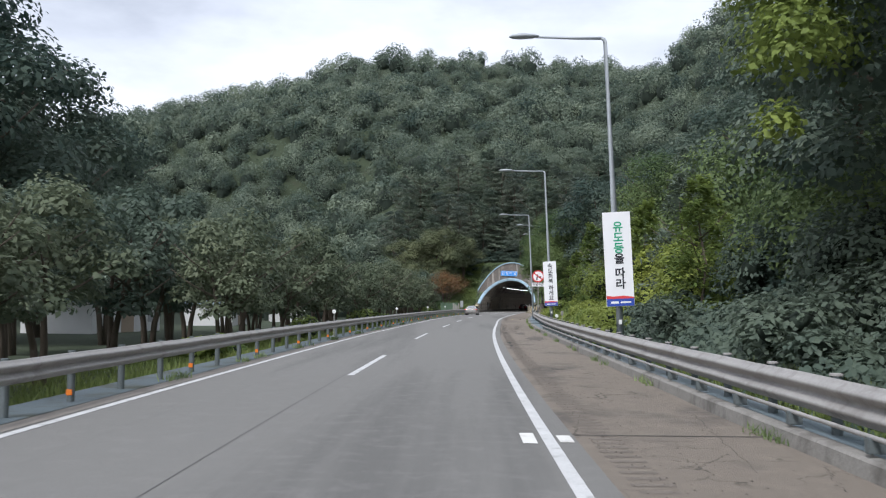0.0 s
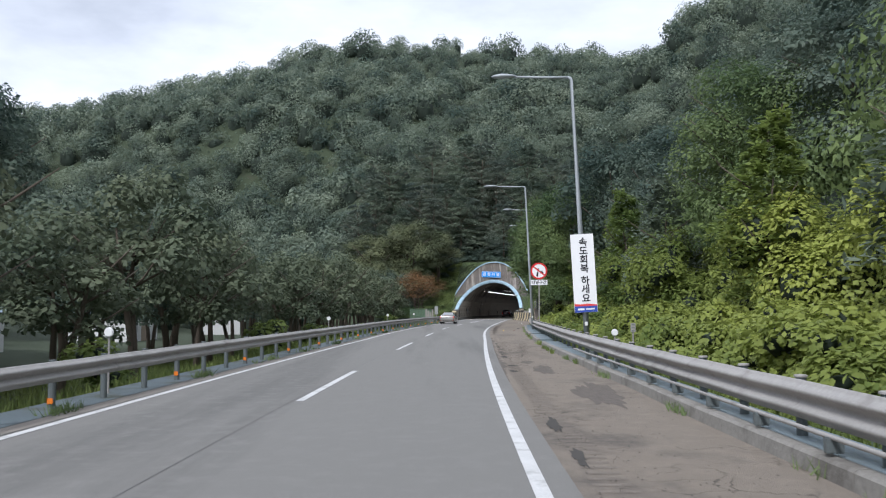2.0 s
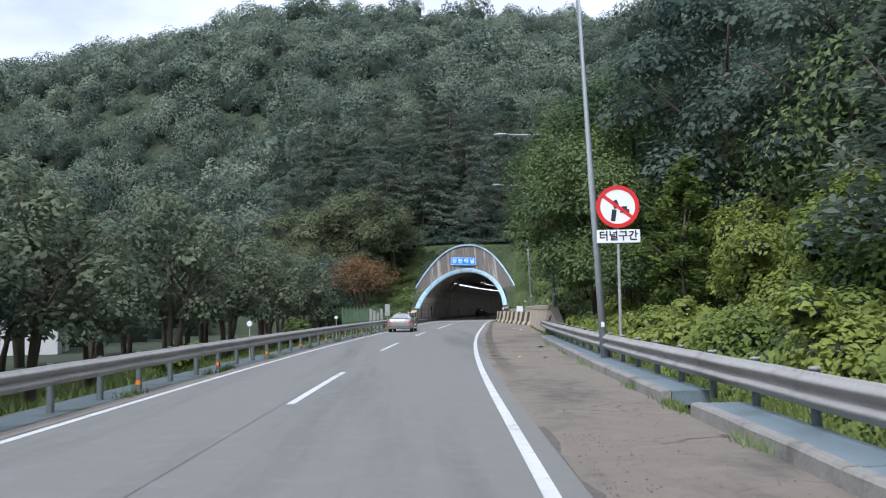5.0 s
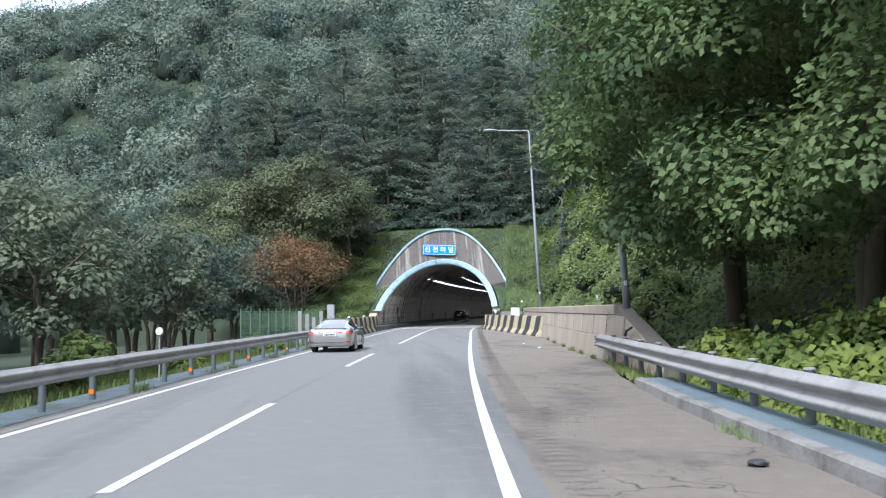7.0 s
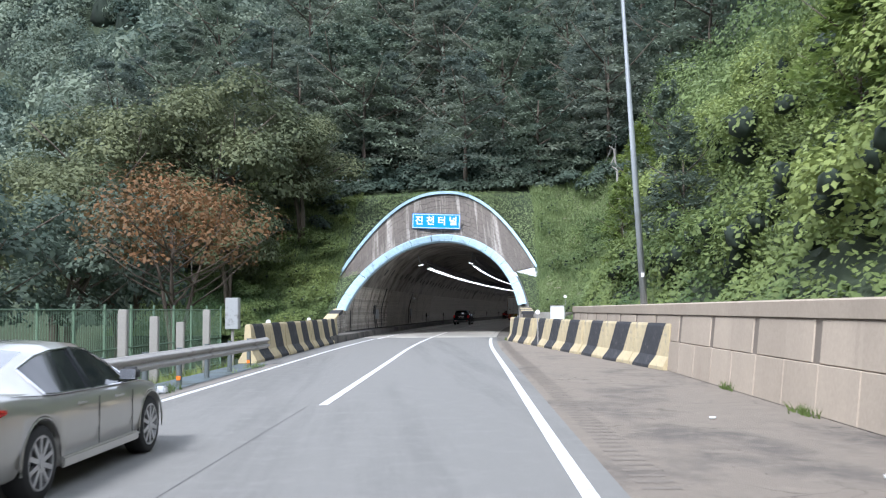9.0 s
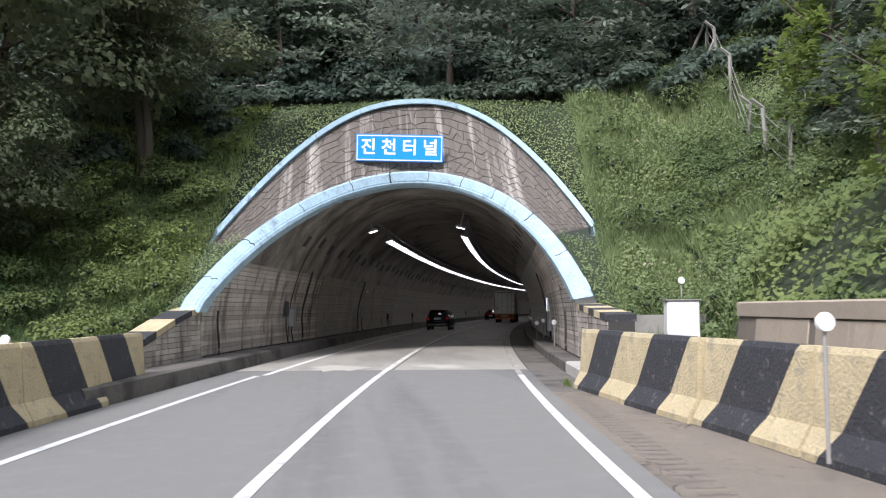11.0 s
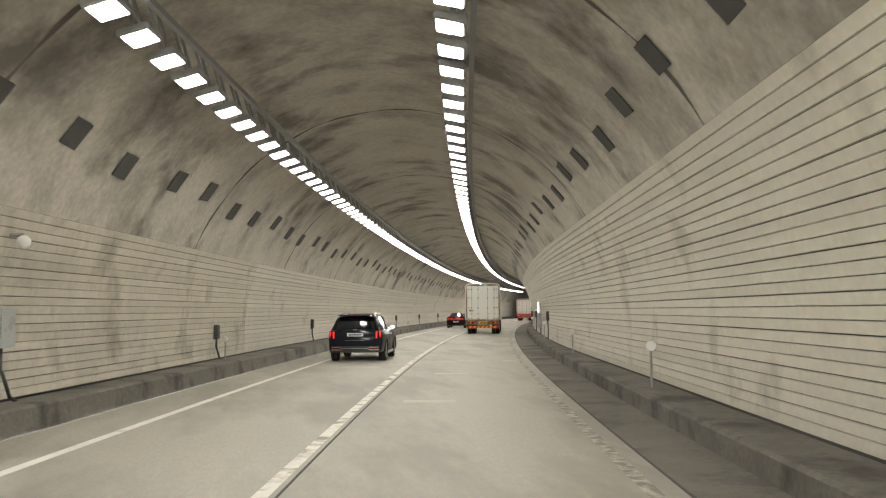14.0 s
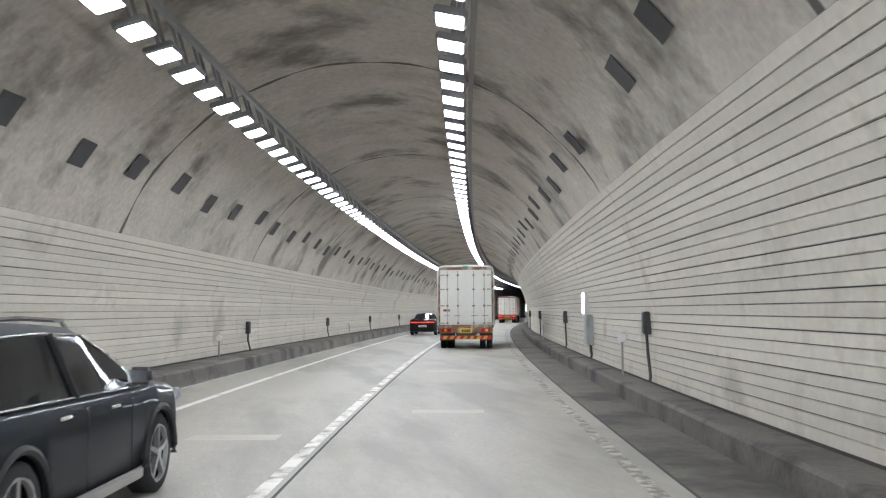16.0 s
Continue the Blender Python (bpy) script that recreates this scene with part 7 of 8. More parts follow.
YPLATE = mat("yellow_plate_sheet", (0.65, 0.42, 0.03), 0.4, vary=0.05)
CLEARLAMP = mat("clear_lamp_lens", (0.6, 0.62, 0.64), 0.08, 0.2, vary=0.02, coat=0.5)


def loft(bm, rings, closed=False):
    made = [[bm.verts.new(p) for p in r] for r in rings]
    faces = []
    for a, b in zip(made, made[1:]):
        n = len(a)
        for k in range(n if closed else n - 1):
            q = (a[k], a[(k + 1) % n], b[(k + 1) % n], b[k])
            if len(set(q)) == 4:
                faces.append(bm.faces.new(q))
    return made, faces


def wheel(parent, x, y, r, side, width=0.22, spokes=10, rim_r=0.72):
    """Tyre with a rim of its own under it."""
    bm = bmesh.new()
    prof = [(-width / 2, r * rim_r), (-width / 2, r * 0.93), (-width * 0.4, r), (width * 0.4, r), (width / 2, r * 0.93), (width / 2, r * rim_r)]
    n = 32
    rings = [[(px, rr * math.cos(2 * math.pi * k / n), rr * math.sin(2 * math.pi * k / n)) for px, rr in prof] for k in range(n + 1)]
    loft(bm, rings)
    bmesh.ops.remove_doubles(bm, verts=bm.verts, dist=1e-4)
    t = part("tyre", bm, RUBBER, parent, smooth=True)
    t.matrix_basis = Matrix.Translation((x, y, r))
    bm = bmesh.new()
    e = side * width / 2
    bmesh.ops.create_cone(bm, cap_ends=True, segments=32, radius1=r * rim_r, radius2=r * rim_r, depth=width * 0.3, matrix=Matrix.Translation((-side * 0.03, 0, 0)) @ Matrix.Rotation(radians(90), 4, "Y"))
    part("rim_well", bm, TRIM, t)
    bm = bmesh.new()
    for k in range(spokes):
        a = 2 * math.pi * k / spokes
        vs = box(bm, e - side * 0.045 if side > 0 else e, e if side > 0 else e + 0.045, -0.022, 0.022, r * 0.12, r * 0.7)
        for v in vs:
            v.co = Matrix.Rotation(a, 4, "X") @ v.co
    bmesh.ops.create_cone(bm, cap_ends=True, segments=20, radius1=r * 0.16, radius2=r * 0.14, depth=0.05, matrix=Matrix.Translation((e - side * 0.02, 0, 0)) @ Matrix.Rotation(radians(90), 4, "Y"))
    rings = [[(px, rr * math.cos(2 * math.pi * k / n), rr * math.sin(2 * math.pi * k / n)) for px, rr in ((e - side * 0.04, r * 0.66), (e, r * 0.68), (e, r * 0.74), (e - side * 0.04, r * 0.74))] for k in range(n + 1)]
    loft(bm, rings)
    part("rim", bm, ALLOY, t)


def car(name, at, label, W, profile, width_of, arches, r, paint, house, door_glass, side_frame, group="", rail=False, trim_low=None):
    """A car from its outline. profile: way along the car, underside, top of the lower body. house: way, roof height, half width of the roof."""
    root = thing(name, at, label, "car", group)
    ys = sorted({round(v, 3) for y0 in arches for v in np.arange(y0 - r * 1.35, y0 + r * 1.36, 0.05)} | {p[0] for p in profile} | set(np.arange(0.05, profile[-1][0], 0.16).round(3)))
    ys = [y for y in ys if 0 <= y <= profile[-1][0]]
    py, plow, ptop = zip(*profile)
    rings = []
    for y in ys:
        lo, hi = float(np.interp(y, py, plow)), float(np.interp(y, py, ptop))
        w = float(np.interp(y, *zip(*width_of))) * W / 2
        arch = 0.0
        for y0 in arches:
            q = (r * 1.2) ** 2 - (y - y0) ** 2
            if q > 0:
                arch = max(arch, r + math.sqrt(q))
        zb = max(lo, arch)
        inn = 0.62 if arch > lo else 0.86
        m1 = max(lo + 0.45 * (hi - lo), zb + 0.02)
        half = [(0, lo if arch <= lo else lo + 0.1), (w * inn, zb), (w * (0.985 if arch > lo else 0.96), zb + 0.004 if arch > lo else zb + 0.05), (w, m1), (w * 0.992, max(hi - 0.2, m1 + 0.02)), (w * 0.965, hi - 0.07), (w * 0.9, hi - 0.012), (w * 0.55, hi + 0.018), (0, hi + 0.03)]
        rings.append([(x, y, z) for x, z in half] + [(-x, y, z) for x, z in half[-2:0:-1]])
    bm = bmesh.new()
    made, _ = loft(bm, rings, True)
    bm.faces.new(made[0])
    bm.faces.new(made[-1][::-1])
    bmesh.ops.remove_doubles(bm, verts=bm.verts, dist=1e-4)
    body = part("body", bm, paint, root, smooth=True)
    # roof and glass
    hy = np.arange(house[0][0], house[-1][0] + 0.001, 0.06)
    g_side, g_end, g_back, roof = bmesh.new(), bmesh.new(), bmesh.new(), bmesh.new()
    hr = []
    for y in hy:
        zr = float(np.interp(y, [h[0] for h in house], [h[1] for h in house]))
        wt = float(np.interp(y, [h[0] for h in house], [h[2] for h in house]))
        hi = float(np.interp(y, py, ptop))
        wb = float(np.interp(y, *zip(*width_of))) * W / 2 * 0.93
        z0 = hi - 0.03
        wm = wb + (wt - wb) * 0.93
        top = max(zr, z0 + 0.005)
        hr.append([(wb, y, z0), (wm, y, z0 + (top - z0) * 0.86), (wt * 0.86, y, z0 + (top - z0) * 0.975), (wt * 0.45, y, top + 0.012), (0, y, top + 0.02)])
    y_rear, y_front = side_frame
    for i in range(len(hy) - 1):
        ym = (hy[i] + hy[i + 1]) / 2
        for sx in (1, -1):
            a = [Vector((x * sx, y, z)) for x, y, z in hr[i]]
            b = [Vector((x * sx, y, z)) for x, y, z in hr[i + 1]]
            for k in range(4):
                if k == 0:
                    dst = g_side if door_glass[0] < ym < door_glass[1] else roof
                else:
                    dst = (g_back if ym < y_rear else g_end) if (ym < y_rear or ym > y_front) and k > 1 else roof
                dst.faces.new([dst.verts.new(v) for v in (a[k], a[k + 1], b[k + 1], b[k])])
    for bmx in (g_side, g_end, g_back, roof):
        bmesh.ops.remove_doubles(bmx, verts=bmx.verts, dist=1e-4)
    part("roof", roof, paint, root, smooth=True)
    for sx in (1, -1):
        half = g_side.copy()
        bmesh.ops.delete(half, geom=[f for f in half.faces if f.calc_center_median().x * sx < 0], context="FACES")
        part("side_glass", half, CARGLASS, root, smooth=True)
    g_side.free()
    part("windscreen", g_end, CARGLASS, root, smooth=True)
    part("rear_window", g_back, REARGLASS if paint is SILVER else CARGLASS, root, smooth=True)
    # bright frame round the side windows
    for sx in (1, -1):
        lo_, up_ = [], []
        for i, y in enumerate(hy):
            if door_glass[0] - 0.03 <= y <= door_glass[1] + 0.03:
                lo_.append((sx * (hr[i][0][0] + 0.006), y, hr[i][0][2] + 0.012))
                up_.append((sx * (hr[i][1][0] + 0.006), y, hr[i][1][2]))
        if len(lo_) > 2:
            bm = bmesh.new()
            pts = lo_ + up_[::-1] + [lo_[0]]
            tube(bm, pts, [0.011] * len(pts), 6)
            part("window_frame", bm, CHROME, root)
        ymid = (door_glass[0] + door_glass[1]) / 2
        i = int((ymid - hy[0]) / 0.06)
        bm = bmesh.new()
        p0, p1 = Vector(hr[i][0]), Vector(hr[i][1])
        tube(bm, [(sx * (p0.x + 0.004), p0.y, p0.z), (sx * (p1.x + 0.004), p1.y, p1.z)], [0.035, 0.03], 6)
        part("door_pillar", bm, CARGLASS, root)
        # mirrors
        bm = bmesh.new()
        yb = door_glass[1] - 0.12
        zb = float(np.interp(yb, py, ptop))
        wb = W / 2 * 0.95
        box(bm, sx * (wb + 0.03) - 0.1, sx * (wb + 0.03) + 0.1, yb - 0.1, yb + 0.06, zb + 0.0, zb + 0.15, 0.035)
        mir = part("mirror", bm, TRIM, root, smooth=True)
        bm = bmesh.new()
        box(bm, sx * (wb + 0.03) - 0.085, sx * (wb + 0.03) + 0.085, yb - 0.106, yb - 0.1, zb + 0.02, zb + 0.13)
        part("mirror_glass", bm, CHROME, mir)
        # door handles
        for yh in (ymid - 0.35, ymid + 0.62):
            bm = bmesh.new()
            zz = float(np.interp(yh, py, ptop)) - 0.14
            box(bm, sx * W / 2 * 0.985 - 0.02, sx * W / 2 * 0.985 + 0.02, yh - 0.1, yh + 0.1, zz - 0.014, zz + 0.014, 0.01)
            part("door_handle", bm, CHROME if paint is not SILVER else paint, root)
        # door seams
        for yd in (ymid + 0.05, ymid + 1.0):
            bm = bmesh.new()
            zt = float(np.interp(yd, py, ptop)) - 0.1
            box(bm, sx * W / 2 * 0.999 - 0.004, sx * W / 2 * 0.999 + 0.004, yd - 0.0025, yd + 0.0025, 0.34, zt)
            part("door_seam", bm, TRIM, root)
        bm = bmesh.new()
        box(bm, sx * W / 2 * 0.975 - 0.02, sx * W / 2 * 0.975 + 0.025, arches[0] + r * 1.3, arches[1] - r * 1.3, 0.22, 0.32, 0.015)
        part("sill", bm, ALLOY if rail else paint, root)
        for y0 in arches:
            wheel(root, sx * (W / 2 - 0.13), y0, r, sx, 0.23, 10 if not rail else 5)
            bm = bmesh.new()
            pts = [(sx * W / 2 * 0.99, y0 + r * 1.19 * math.cos(a), r + r * 1.19 * math.sin(a)) for a in np.linspace(-0.15, math.pi + 0.15, 20)]
            tube(bm, pts, [0.035 if rail else 0.012] * 20, 6)
            part("arch_lip", bm, TRIM if rail else paint, root)
        if rail:
            bm = bmesh.new()
            pts = [(sx * (hr[i][2][0] - 0.02), hy[i], hr[i][2][2] + 0.05) for i in range(len(hy)) if house[1][0] + 0.1 < hy[i] < y_front - 0.05]
            pts = [(pts[0][0], pts[0][1] - 0.08, pts[0][2] - 0.05)] + pts + [(pts[-1][0], pts[-1][1] + 0.1, pts[-1][2] - 0.06)]
            tube(bm, pts, [0.02] * len(pts), 6)
            part("roof_rail", bm, CHROME, root)
    return root


def bars(root, x0, x1, y, z0, z1, n, material, name):
    bm = bmesh.new()
    w = (x1 - x0) / n
    for k in range(n):
        box(bm, x0 + w * k + w * 0.14, x0 + w * (k + 1) - w * 0.14, y, y + 0.004, z0, z1)
    return part(name, bm, material, root)


def slab_part(root, name, material, x0, x1, y0, y1, z0, z1, bevel=0.01, label=""):
    bm = bmesh.new()
    box(bm, x0, x1, y0, y1, z0, z1, bevel)
    return part(name, bm, material, root, label)


# silver saloon in the inner lane
SED_AT = Matrix.Translation(P(111.0, -5.8, 0.0)) @ pose(0, 0, 0, 0, 0, turn(113.5))
sedan = car("saloon_car", SED_AT, "warm silver four-door saloon car in the inner lane", 1.865,
    [(0.0, 0.3, 0.8), (0.05, 0.26, 0.9), (0.14, 0.24, 0.985), (0.3, 0.23, 1.0), (0.8, 0.22, 0.985), (1.5, 0.2, 0.935), (3.3, 0.2, 0.905), (3.75, 0.2, 0.9), (4.4, 0.22, 0.82), (4.8, 0.25, 0.7), (4.98, 0.34, 0.55)],
    [(0.0, 0.72), (0.05, 0.86), (0.18, 0.94), (0.5, 0.985), (1.2, 1.0), (3.6, 1.0), (4.3, 0.975), (4.75, 0.87), (4.98, 0.66)],
    (1.13, 4.0), 0.335, SILVER,
    [(0.66, 0.97, 0.6), (1.1, 1.14, 0.58), (1.6, 1.31, 0.56), (1.95, 1.365, 0.57), (2.35, 1.38, 0.58), (2.75, 1.355, 0.57), (3.2, 1.2, 0.58), (3.85, 0.91, 0.66)],
    (1.25, 3.45), (1.62, 2.75))
slab_part(sedan, "bumper_trim", TRIM, -0.6, 0.6, -0.012, 0.05, 0.4, 0.418, 0.006)
slab_part(sedan, "chrome_strip", CHROME, -0.8, 0.8, -0.014, 0.04, 0.378, 0.394, 0.005)
for sx in (1, -1):
    bm = bmesh.new()
    v = [(sx * 0.925, 0.46, 0.87), (sx * 0.895, 0.22, 0.885), (sx * 0.8, 0.055, 0.87), (sx * 0.34, -0.005, 0.825), (sx * 0.34, -0.012, 0.812), (sx * 0.8, 0.025, 0.765), (sx * 0.905, 0.19, 0.775), (sx * 0.935, 0.46, 0.845)]
    fr = [bm.verts.new(q) for q in v]
    bk = [bm.verts.new((q[0] * 0.96, q[1] + 0.06, q[2])) for q in v]
    bm.faces.new(fr)
    bm.faces.new(bk[::-1])
    for k in range(8):
        bm.faces.new((fr[k], fr[(k + 1) % 8], bk[(k + 1) % 8], bk[k]))
    lamp = part("tail_lamp", bm, REDLAMP, sedan, "slim red tail lamp")
    slab_part(lamp, "brake_light", REDLIT, sx * 0.76 - 0.05, sx * 0.76 + 0.05, 0.0, 0.03, 0.79, 0.83, 0.008)
    slab_part(sedan, "reflector", REDLAMP, sx * 0.72 - 0.11, sx * 0.72 + 0.11, -0.01, 0.06, 0.42, 0.46, 0.01)
slab_part(sedan, "lamp_strip", TRIM, -0.5, 0.5, -0.006, 0.05, 0.845, 0.857, 0.004)
slab_part(sedan, "plate_recess", SILVER, -0.33, 0.33, -0.008, 0.05, 0.665, 0.81, 0.01)
npl = slab_part(sedan, "plate", PLATE, -0.27, 0.27, -0.02, 0.0, 0.68, 0.795, 0.006)
bars(npl, -0.22, 0.22, -0.0235, 0.705, 0.77, 8, SIGN_BLACK, "plate_bars")
slab_part(sedan, "spoiler", SILVER, -0.66, 0.66, 0.1, 0.34, 0.988, 1.015, 0.011)
slab_part(sedan, "badge", CHROME, -0.06, 0.06, 0.03, 0.07, 0.885, 0.92, 0.012)
slab_part(sedan, "brake_strip", REDLAMP, -0.2, 0.2, 0.09, 0.1, 0.996, 1.004, 0.002)
for sx in (1, -1):
    slab_part(sedan, "headlamp", CLEARLAMP, sx * 0.68 - 0.16, sx * 0.68 + 0.16, 4.76, 4.9, 0.62, 0.72, 0.02)
slab_part(sedan, "grille", TRIM, -0.4, 0.4, 4.93, 5.0, 0.32, 0.62, 0.02)

# dark estate in the inner lane of the tunnel
SUV_AT = Matrix.Translation(P(205.9, -5.55, 0.0)) @ pose(0, 0, 0, 0, 0, turn(208.3))
suv = car("sport_utility_car", SUV_AT, "glossy dark navy sport utility car with chrome window frames", 1.9,
    [(0.0, 0.5, 0.95), (0.04, 0.42, 1.02), (0.12, 0.36, 1.06), (0.5, 0.3, 1.08), (1.5, 0.27, 1.07), (3.4, 0.27, 1.04), (3.8, 0.27, 1.05), (4.4, 0.28, 0.98), (4.7, 0.32, 0.88), (4.81, 0.42, 0.7)],
    [(0.0, 0.82), (0.05, 0.93), (0.15, 0.97), (0.6, 1.0), (3.8, 1.0), (4.4, 0.97), (4.7, 0.88), (4.81, 0.74)],
    (1.03, 3.845), 0.365, NAVY,
    [(0.1, 1.07, 0.78), (0.3, 1.38, 0.7), (0.42, 1.52, 0.66), (0.8, 1.575, 0.65), (1.8, 1.6, 0.65), (2.6, 1.57, 0.64), (3.1, 1.38, 0.66), (3.85, 1.04, 0.74)],
    (0.68, 3.45), (0.44, 2.65), rail=True)
slab_part(suv, "roof_spoiler", NAVY, -0.62, 0.62, 0.22, 0.55, 1.545, 1.585, 0.012)
slab_part(suv, "brake_strip", REDLAMP, -0.22, 0.22, 0.21, 0.23, 1.55, 1.57, 0.004)
for sx in (1, -1):
    for k, xx in enumerate((0.83, 0.72)):
        lamp = slab_part(suv, "tail_lamp", REDLAMP, sx * xx - 0.042, sx * xx + 0.042, -0.006 + 0.045 * (1 - k), 0.1, 0.78, 1.04, 0.015, "upright red tail lamp")
        slab_part(lamp, "light_bar", DIMRED, sx * xx - 0.012, sx * xx + 0.012, -0.014 + 0.045 * (1 - k), 0.0 + 0.045 * (1 - k), 0.8, 1.02, 0.004)
    slab_part(suv, "exhaust_trim", CHROME, sx * 0.62 - 0.17, sx * 0.62 + 0.17, -0.035, 0.04, 0.4, 0.425, 0.006)
    slab_part(suv, "exhaust_trim", CHROME, sx * 0.62 - 0.17, sx * 0.62 + 0.17, -0.035, 0.04, 0.49, 0.51, 0.006)
    slab_part(suv, "bumper_reflector", REDLAMP, sx * 0.62 - 0.15, sx * 0.62 + 0.15, -0.03, 0.04, 0.455, 0.485, 0.006)
    slab_part(suv, "headlamp", CLEARLAMP, sx * 0.72 - 0.15, sx * 0.72 + 0.15, 4.6, 4.76, 0.78, 0.9, 0.02)
slab_part(suv, "bumper_bar", CHROME, -0.46, 0.46, -0.035, 0.04, 0.45, 0.468, 0.006)
slab_part(suv, "lower_bumper", TRIM, -0.8, 0.8, -0.02, 0.1, 0.34, 0.56, 0.03)
npl = slab_part(suv, "plate", PLATE, -0.27, 0.27, -0.02, 0.01, 0.86, 0.97, 0.006)
bars(npl, -0.22, 0.22, -0.0235, 0.885, 0.945, 8, SIGN_BLACK, "plate_bars")
slab_part(suv, "badge_bar", CHROME, -0.33, 0.33, -0.012, -0.006, 0.718, 0.732, 0.002)
slab_part(suv, "badge", CHROME, -0.07, 0.07, 0.04, 0.09, 1.06, 1.1, 0.015)
bm = bmesh.new()
tube(bm, [(0.0, 0.32, 1.42), (0.25, 0.2, 1.17), (0.45, 0.2, 1.15)], [0.008, 0.01, 0.01], 6)
part("wiper", bm, TRIM, suv)

# a second dark saloon further in
far_car = car("saloon_car", Matrix.Translation(P(262.0, -5.6, 0.0)) @ pose(0, 0, 0, 0, 0, turn(264)), "black saloon car with a red light strip in the tunnel", 1.87,
    [(0.0, 0.42, 0.9), (0.06, 0.34, 1.02), (0.3, 0.27, 1.09), (0.8, 0.22, 1.06), (1.5, 0.2, 1.0), (3.4, 0.2, 0.96), (4.4, 0.22, 0.86), (4.98, 0.34, 0.58)],
    [(0.0, 0.78), (0.1, 0.93), (0.5, 0.99), (3.6, 1.0), (4.5, 0.94), (4.98, 0.66)],
    (1.1, 3.95), 0.34, CHARCOAL,
    [(0.6, 1.05, 0.6), (1.5, 1.4, 0.56), (2.2, 1.47, 0.58), (2.75, 1.43, 0.57), (3.85, 0.97, 0.66)],
    (1.1, 3.45), (1.5, 2.75))
slab_part(far_car, "tail_lamp", DIMRED, -0.8, 0.8, -0.01, 0.06, 0.86, 0.9, 0.01, "full-width red light strip")
npl = slab_part(far_car, "plate", PLATE, -0.27, 0.27, -0.02, 0.0, 0.56, 0.67, 0.006)
bars(npl, -0.22, 0.22, -0.0235, 0.585, 0.645, 8, SIGN_BLACK, "plate_bars")

# ---- lorries ----
LORRY_WHITE = mat("dirty_white_lorry_paint", (0.62, 0.61, 0.57), 0.5, vary=0.07, scale=1.2, fine=10, stain=(0.42, 0.33, 0.22), stain_scale=1.1, stain_at=0.62, stretch=(1.6, 1.6, 0.4))
RUST = mat("rusty_frame_steel", (0.2, 0.11, 0.06), 0.8, 0.2, vary=0.25, scale=4, fine=20, stain=(0.4, 0.36, 0.3), stain_scale=2.5, stain_at=0.5)
LORRY_RED = mat("red_lorry_paint", (0.3, 0.07, 0.06), 0.5, vary=0.1, scale=2)
TEAL = mat("teal_marker_lens", (0.1, 0.5, 0.42), 0.3, vary=0.05)


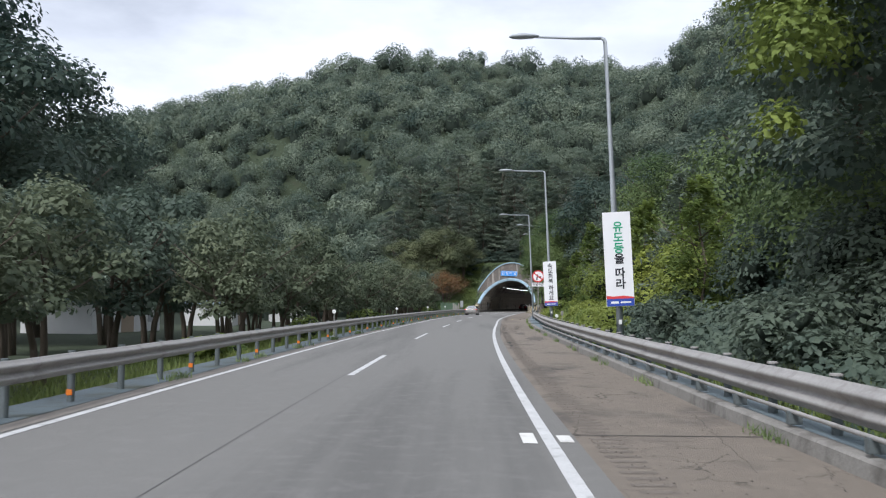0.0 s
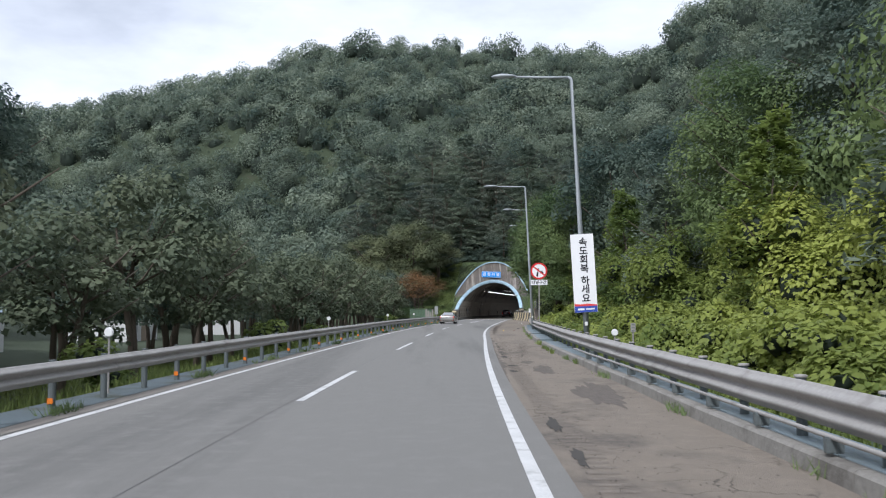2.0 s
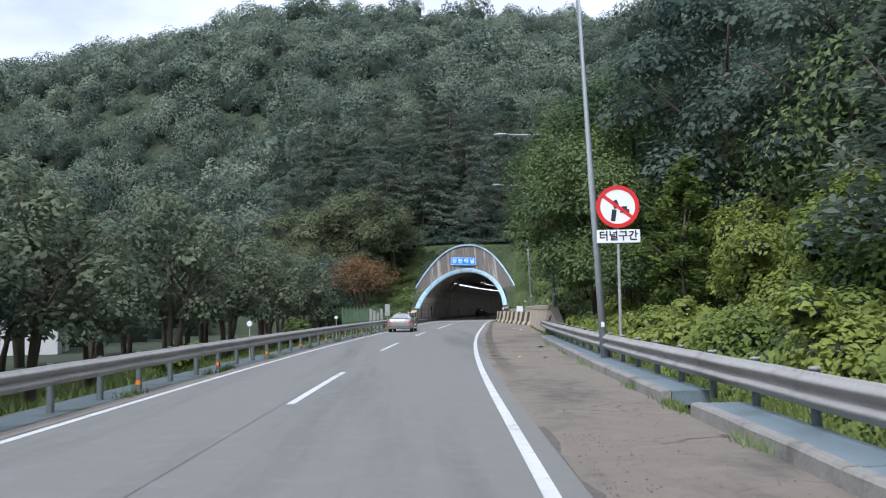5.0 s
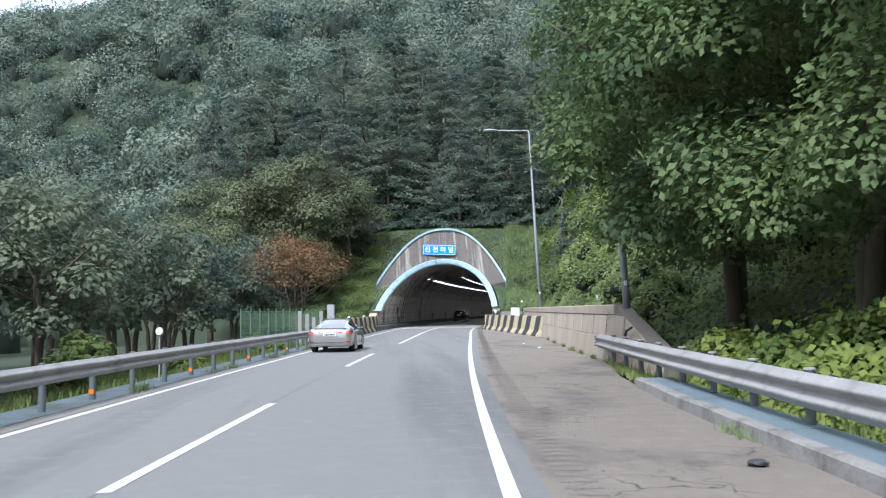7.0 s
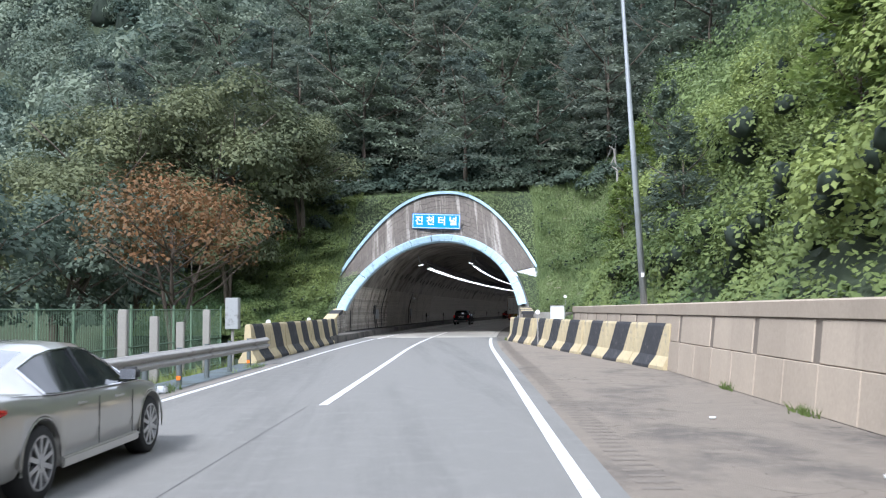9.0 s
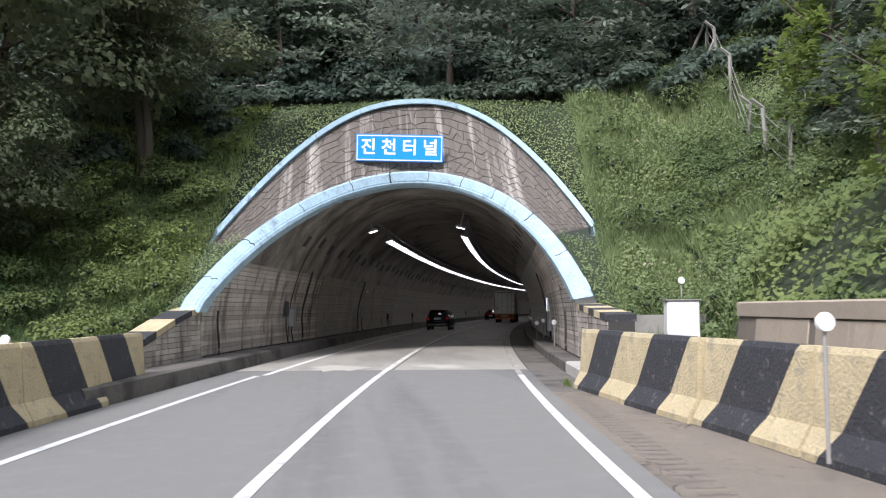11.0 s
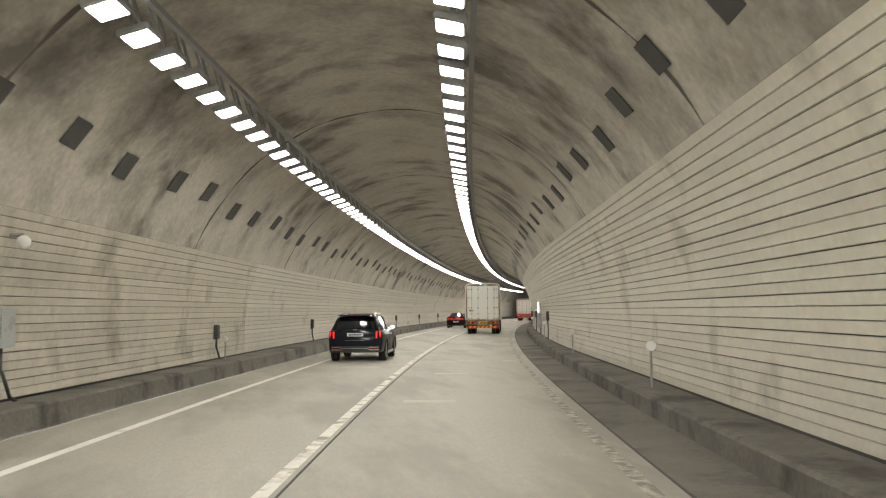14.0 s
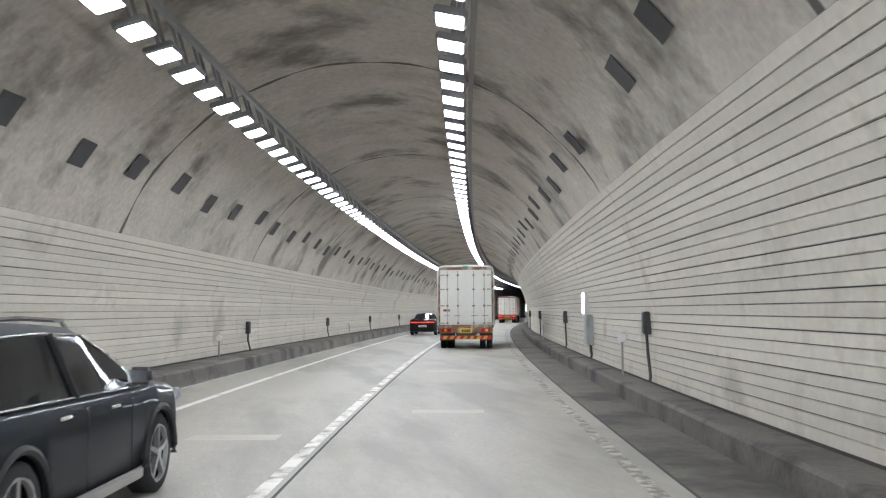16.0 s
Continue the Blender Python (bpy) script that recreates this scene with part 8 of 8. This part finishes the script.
def lorry(at, label, w, h0, h1, length, white, frame_mat, cabin, group="", name="box_lorry", glowing=False):
    root = thing(name, at, label, "lorry", group)
    hw = w / 2
    slab_part(root, "cargo_box", white, -hw + 0.05, hw - 0.05, 0.06, length, h0, h1 - 0.05, 0.03)
    # frame round the doors
    for x0, x1, z0, z1, nm in ((-hw, -hw + 0.1, h0 - 0.02, h1 - 0.1, "corner_post"), (hw - 0.1, hw, h0 - 0.02, h1 - 0.1, "corner_post"), (-hw, hw, h1 - 0.16, h1 - 0.04, "top_rail"), (-hw, hw, h0 - 0.1, h0 + 0.03, "bottom_rail")):
        slab_part(root, nm, frame_mat, x0, x1, 0.0, 0.14, z0, z1, 0.012)
    bm = bmesh.new()
    tube(bm, [(-hw + 0.0, 0.02, h0), (-hw + 0.0, 0.02, h1 - 0.25), (-hw + 0.06, 0.02, h1 - 0.06), (-hw + 0.22, 0.02, h1), (0, 0.02, h1 + 0.02), (hw - 0.22, 0.02, h1), (hw - 0.06, 0.02, h1 - 0.06), (hw, 0.02, h1 - 0.25), (hw, 0.02, h0)], [0.04] * 9, 8)
    part("hoop", bm, white, root, smooth=True)
    slab_part(root, "marker_lamp", TEAL, -0.12, 0.12, -0.03, 0.03, h1 - 0.04, h1 + 0.03, 0.01)
    for sx in (1, -1):
        x0, x1 = (0.012, hw - 0.1) if sx > 0 else (-hw + 0.1, -0.012)
        door = slab_part(root, "door", white, x0, x1, 0.0, 0.06, h0 + 0.05, h1 - 0.18, 0.012)
        for xb in (0.28, 0.66):
            bm = bmesh.new()
            cyl(bm, (sx * xb * hw, -0.03, h0 + 0.06), (sx * xb * hw, -0.03, h1 - 0.2), 0.016, 8)
            bar = part("lock_bar", bm, STEEL, door)
        for zf in (0.04, 0.36, 0.66, 0.92):
            z = h0 + (h1 - h0 - 0.2) * zf
            for xb in (0.28, 0.66):
                slab_part(door, "bar_keeper", RUST, sx * xb * hw - 0.05, sx * xb * hw + 0.05, -0.045, 0.0, z - 0.04, z + 0.04, 0.01)
            slab_part(door, "hinge", STEEL, min(sx * (hw - 0.3), sx * (hw - 0.02)), max(sx * (hw - 0.3), sx * (hw - 0.02)), -0.03, 0.0, z - 0.03, z + 0.03, 0.008)
        bm = bmesh.new()
        zz = h0 + 0.42
        cyl(bm, (sx * 0.2 * hw, -0.05, zz), (sx * 0.42 * hw, -0.05, zz), 0.014, 6)
        cyl(bm, (sx * 0.58 * hw, -0.05, zz), (sx * 0.8 * hw, -0.05, zz), 0.014, 6)
        part("handle", bm, DARK_STEEL, door)
        tl = slab_part(root, "tail_lamp", DIMRED if glowing else REDLAMP, sx * hw * 0.7 - 0.2, sx * hw * 0.7 + 0.2, -0.02, 0.08, h0 - 0.28, h0 - 0.13, 0.012, "red and amber tail lamp")
        slab_part(tl, "amber_lens", AMBER, sx * hw * 0.7 + sx * 0.04 - 0.06, sx * hw * 0.7 + sx * 0.04 + 0.06, -0.028, -0.018, h0 - 0.26, h0 - 0.15, 0.004)
        for yy in (1.25, 2.55, length - 0.2):
            for dx in (0, 0.3):
                if dx and yy > 4:
                    continue
                wheel(root, sx * (hw - 0.2 - dx), yy, 0.46, sx, 0.26, 6, 0.55)
    slab_part(root, "rear_frame", frame_mat, -hw + 0.06, hw - 0.06, 0.02, 0.2, h0 - 0.34, h0 - 0.1, 0.01)
    npl = slab_part(root, "plate", YPLATE, -0.26, 0.26, -0.02, 0.02, h0 - 0.33, h0 - 0.12, 0.006)
    bars(npl, -0.2, 0.2, -0.0235, h0 - 0.29, h0 - 0.17, 5, SIGN_BLACK, "plate_bars")
    bm = bmesh.new()
    box(bm, -hw + 0.12, hw - 0.12, 0.0, 0.08, h0 - 0.6, h0 - 0.44, 0.008)
    bumper = part("bumper", bm, SIGN_RED, root, "red and yellow striped rear bumper")
    for k in range(7):
        bm = bmesh.new()
        x = -hw + 0.2 + k * (w - 0.4) / 7
        q = [bm.verts.new((x + a, -0.006, h0 - 0.6 + b)) for a, b in ((0.0, 0.005), (0.15, 0.005), (0.23, 0.155), (0.08, 0.155))]
        bm.faces.new(q)
        bmesh.ops.solidify(bm, geom=bm.faces[:], thickness=0.004)
        part("stripe", bm, YPLATE, bumper)
    slab_part(root, "chassis", DARK_STEEL, -0.45, 0.45, 0.2, length, h0 - 0.45, h0 - 0.2, 0.02)
    slab_part(root, "cross_sill", DARK_STEEL, -hw + 0.1, hw - 0.1, 0.3, length - 0.2, h0 - 0.14, h0, 0.01)
    slab_part(root, "cab", cabin, -hw + 0.05, hw - 0.05, length + 0.25, length + 1.9, 0.6, 2.85, 0.12)
    slab_part(root, "mudguard", TRIM, -hw + 0.06, -hw + 0.62, 0.62, 0.66, 0.35, h0 - 0.2, 0.005)
    slab_part(root, "mudguard", TRIM, hw - 0.62, hw - 0.06, 0.62, 0.66, 0.35, h0 - 0.2, 0.005)
    return root


truck = lorry(Matrix.Translation(P(240.3, -1.95, 0.0)) @ pose(0, 0, 0, 0, 0, turn(243)), "dirty white box lorry with rust-stained rear doors", 2.42, 1.02, 3.58, 7.6, LORRY_WHITE, RUST, LORRY_WHITE, "lorries in the tunnel")
slab_part(truck, "door_sticker", RUST, -0.98, -0.68, -0.006, 0.0, 1.62, 1.72, 0.001)
lorry(Matrix.Translation(P(318.0, -1.9, 0.0)) @ pose(0, 0, 0, 0, 0, turn(321)), "distant pale box lorry with a red frame", 2.4, 1.05, 3.4, 7.0, LORRY_WHITE, LORRY_RED, LORRY_RED, "lorries in the tunnel", glowing=True)
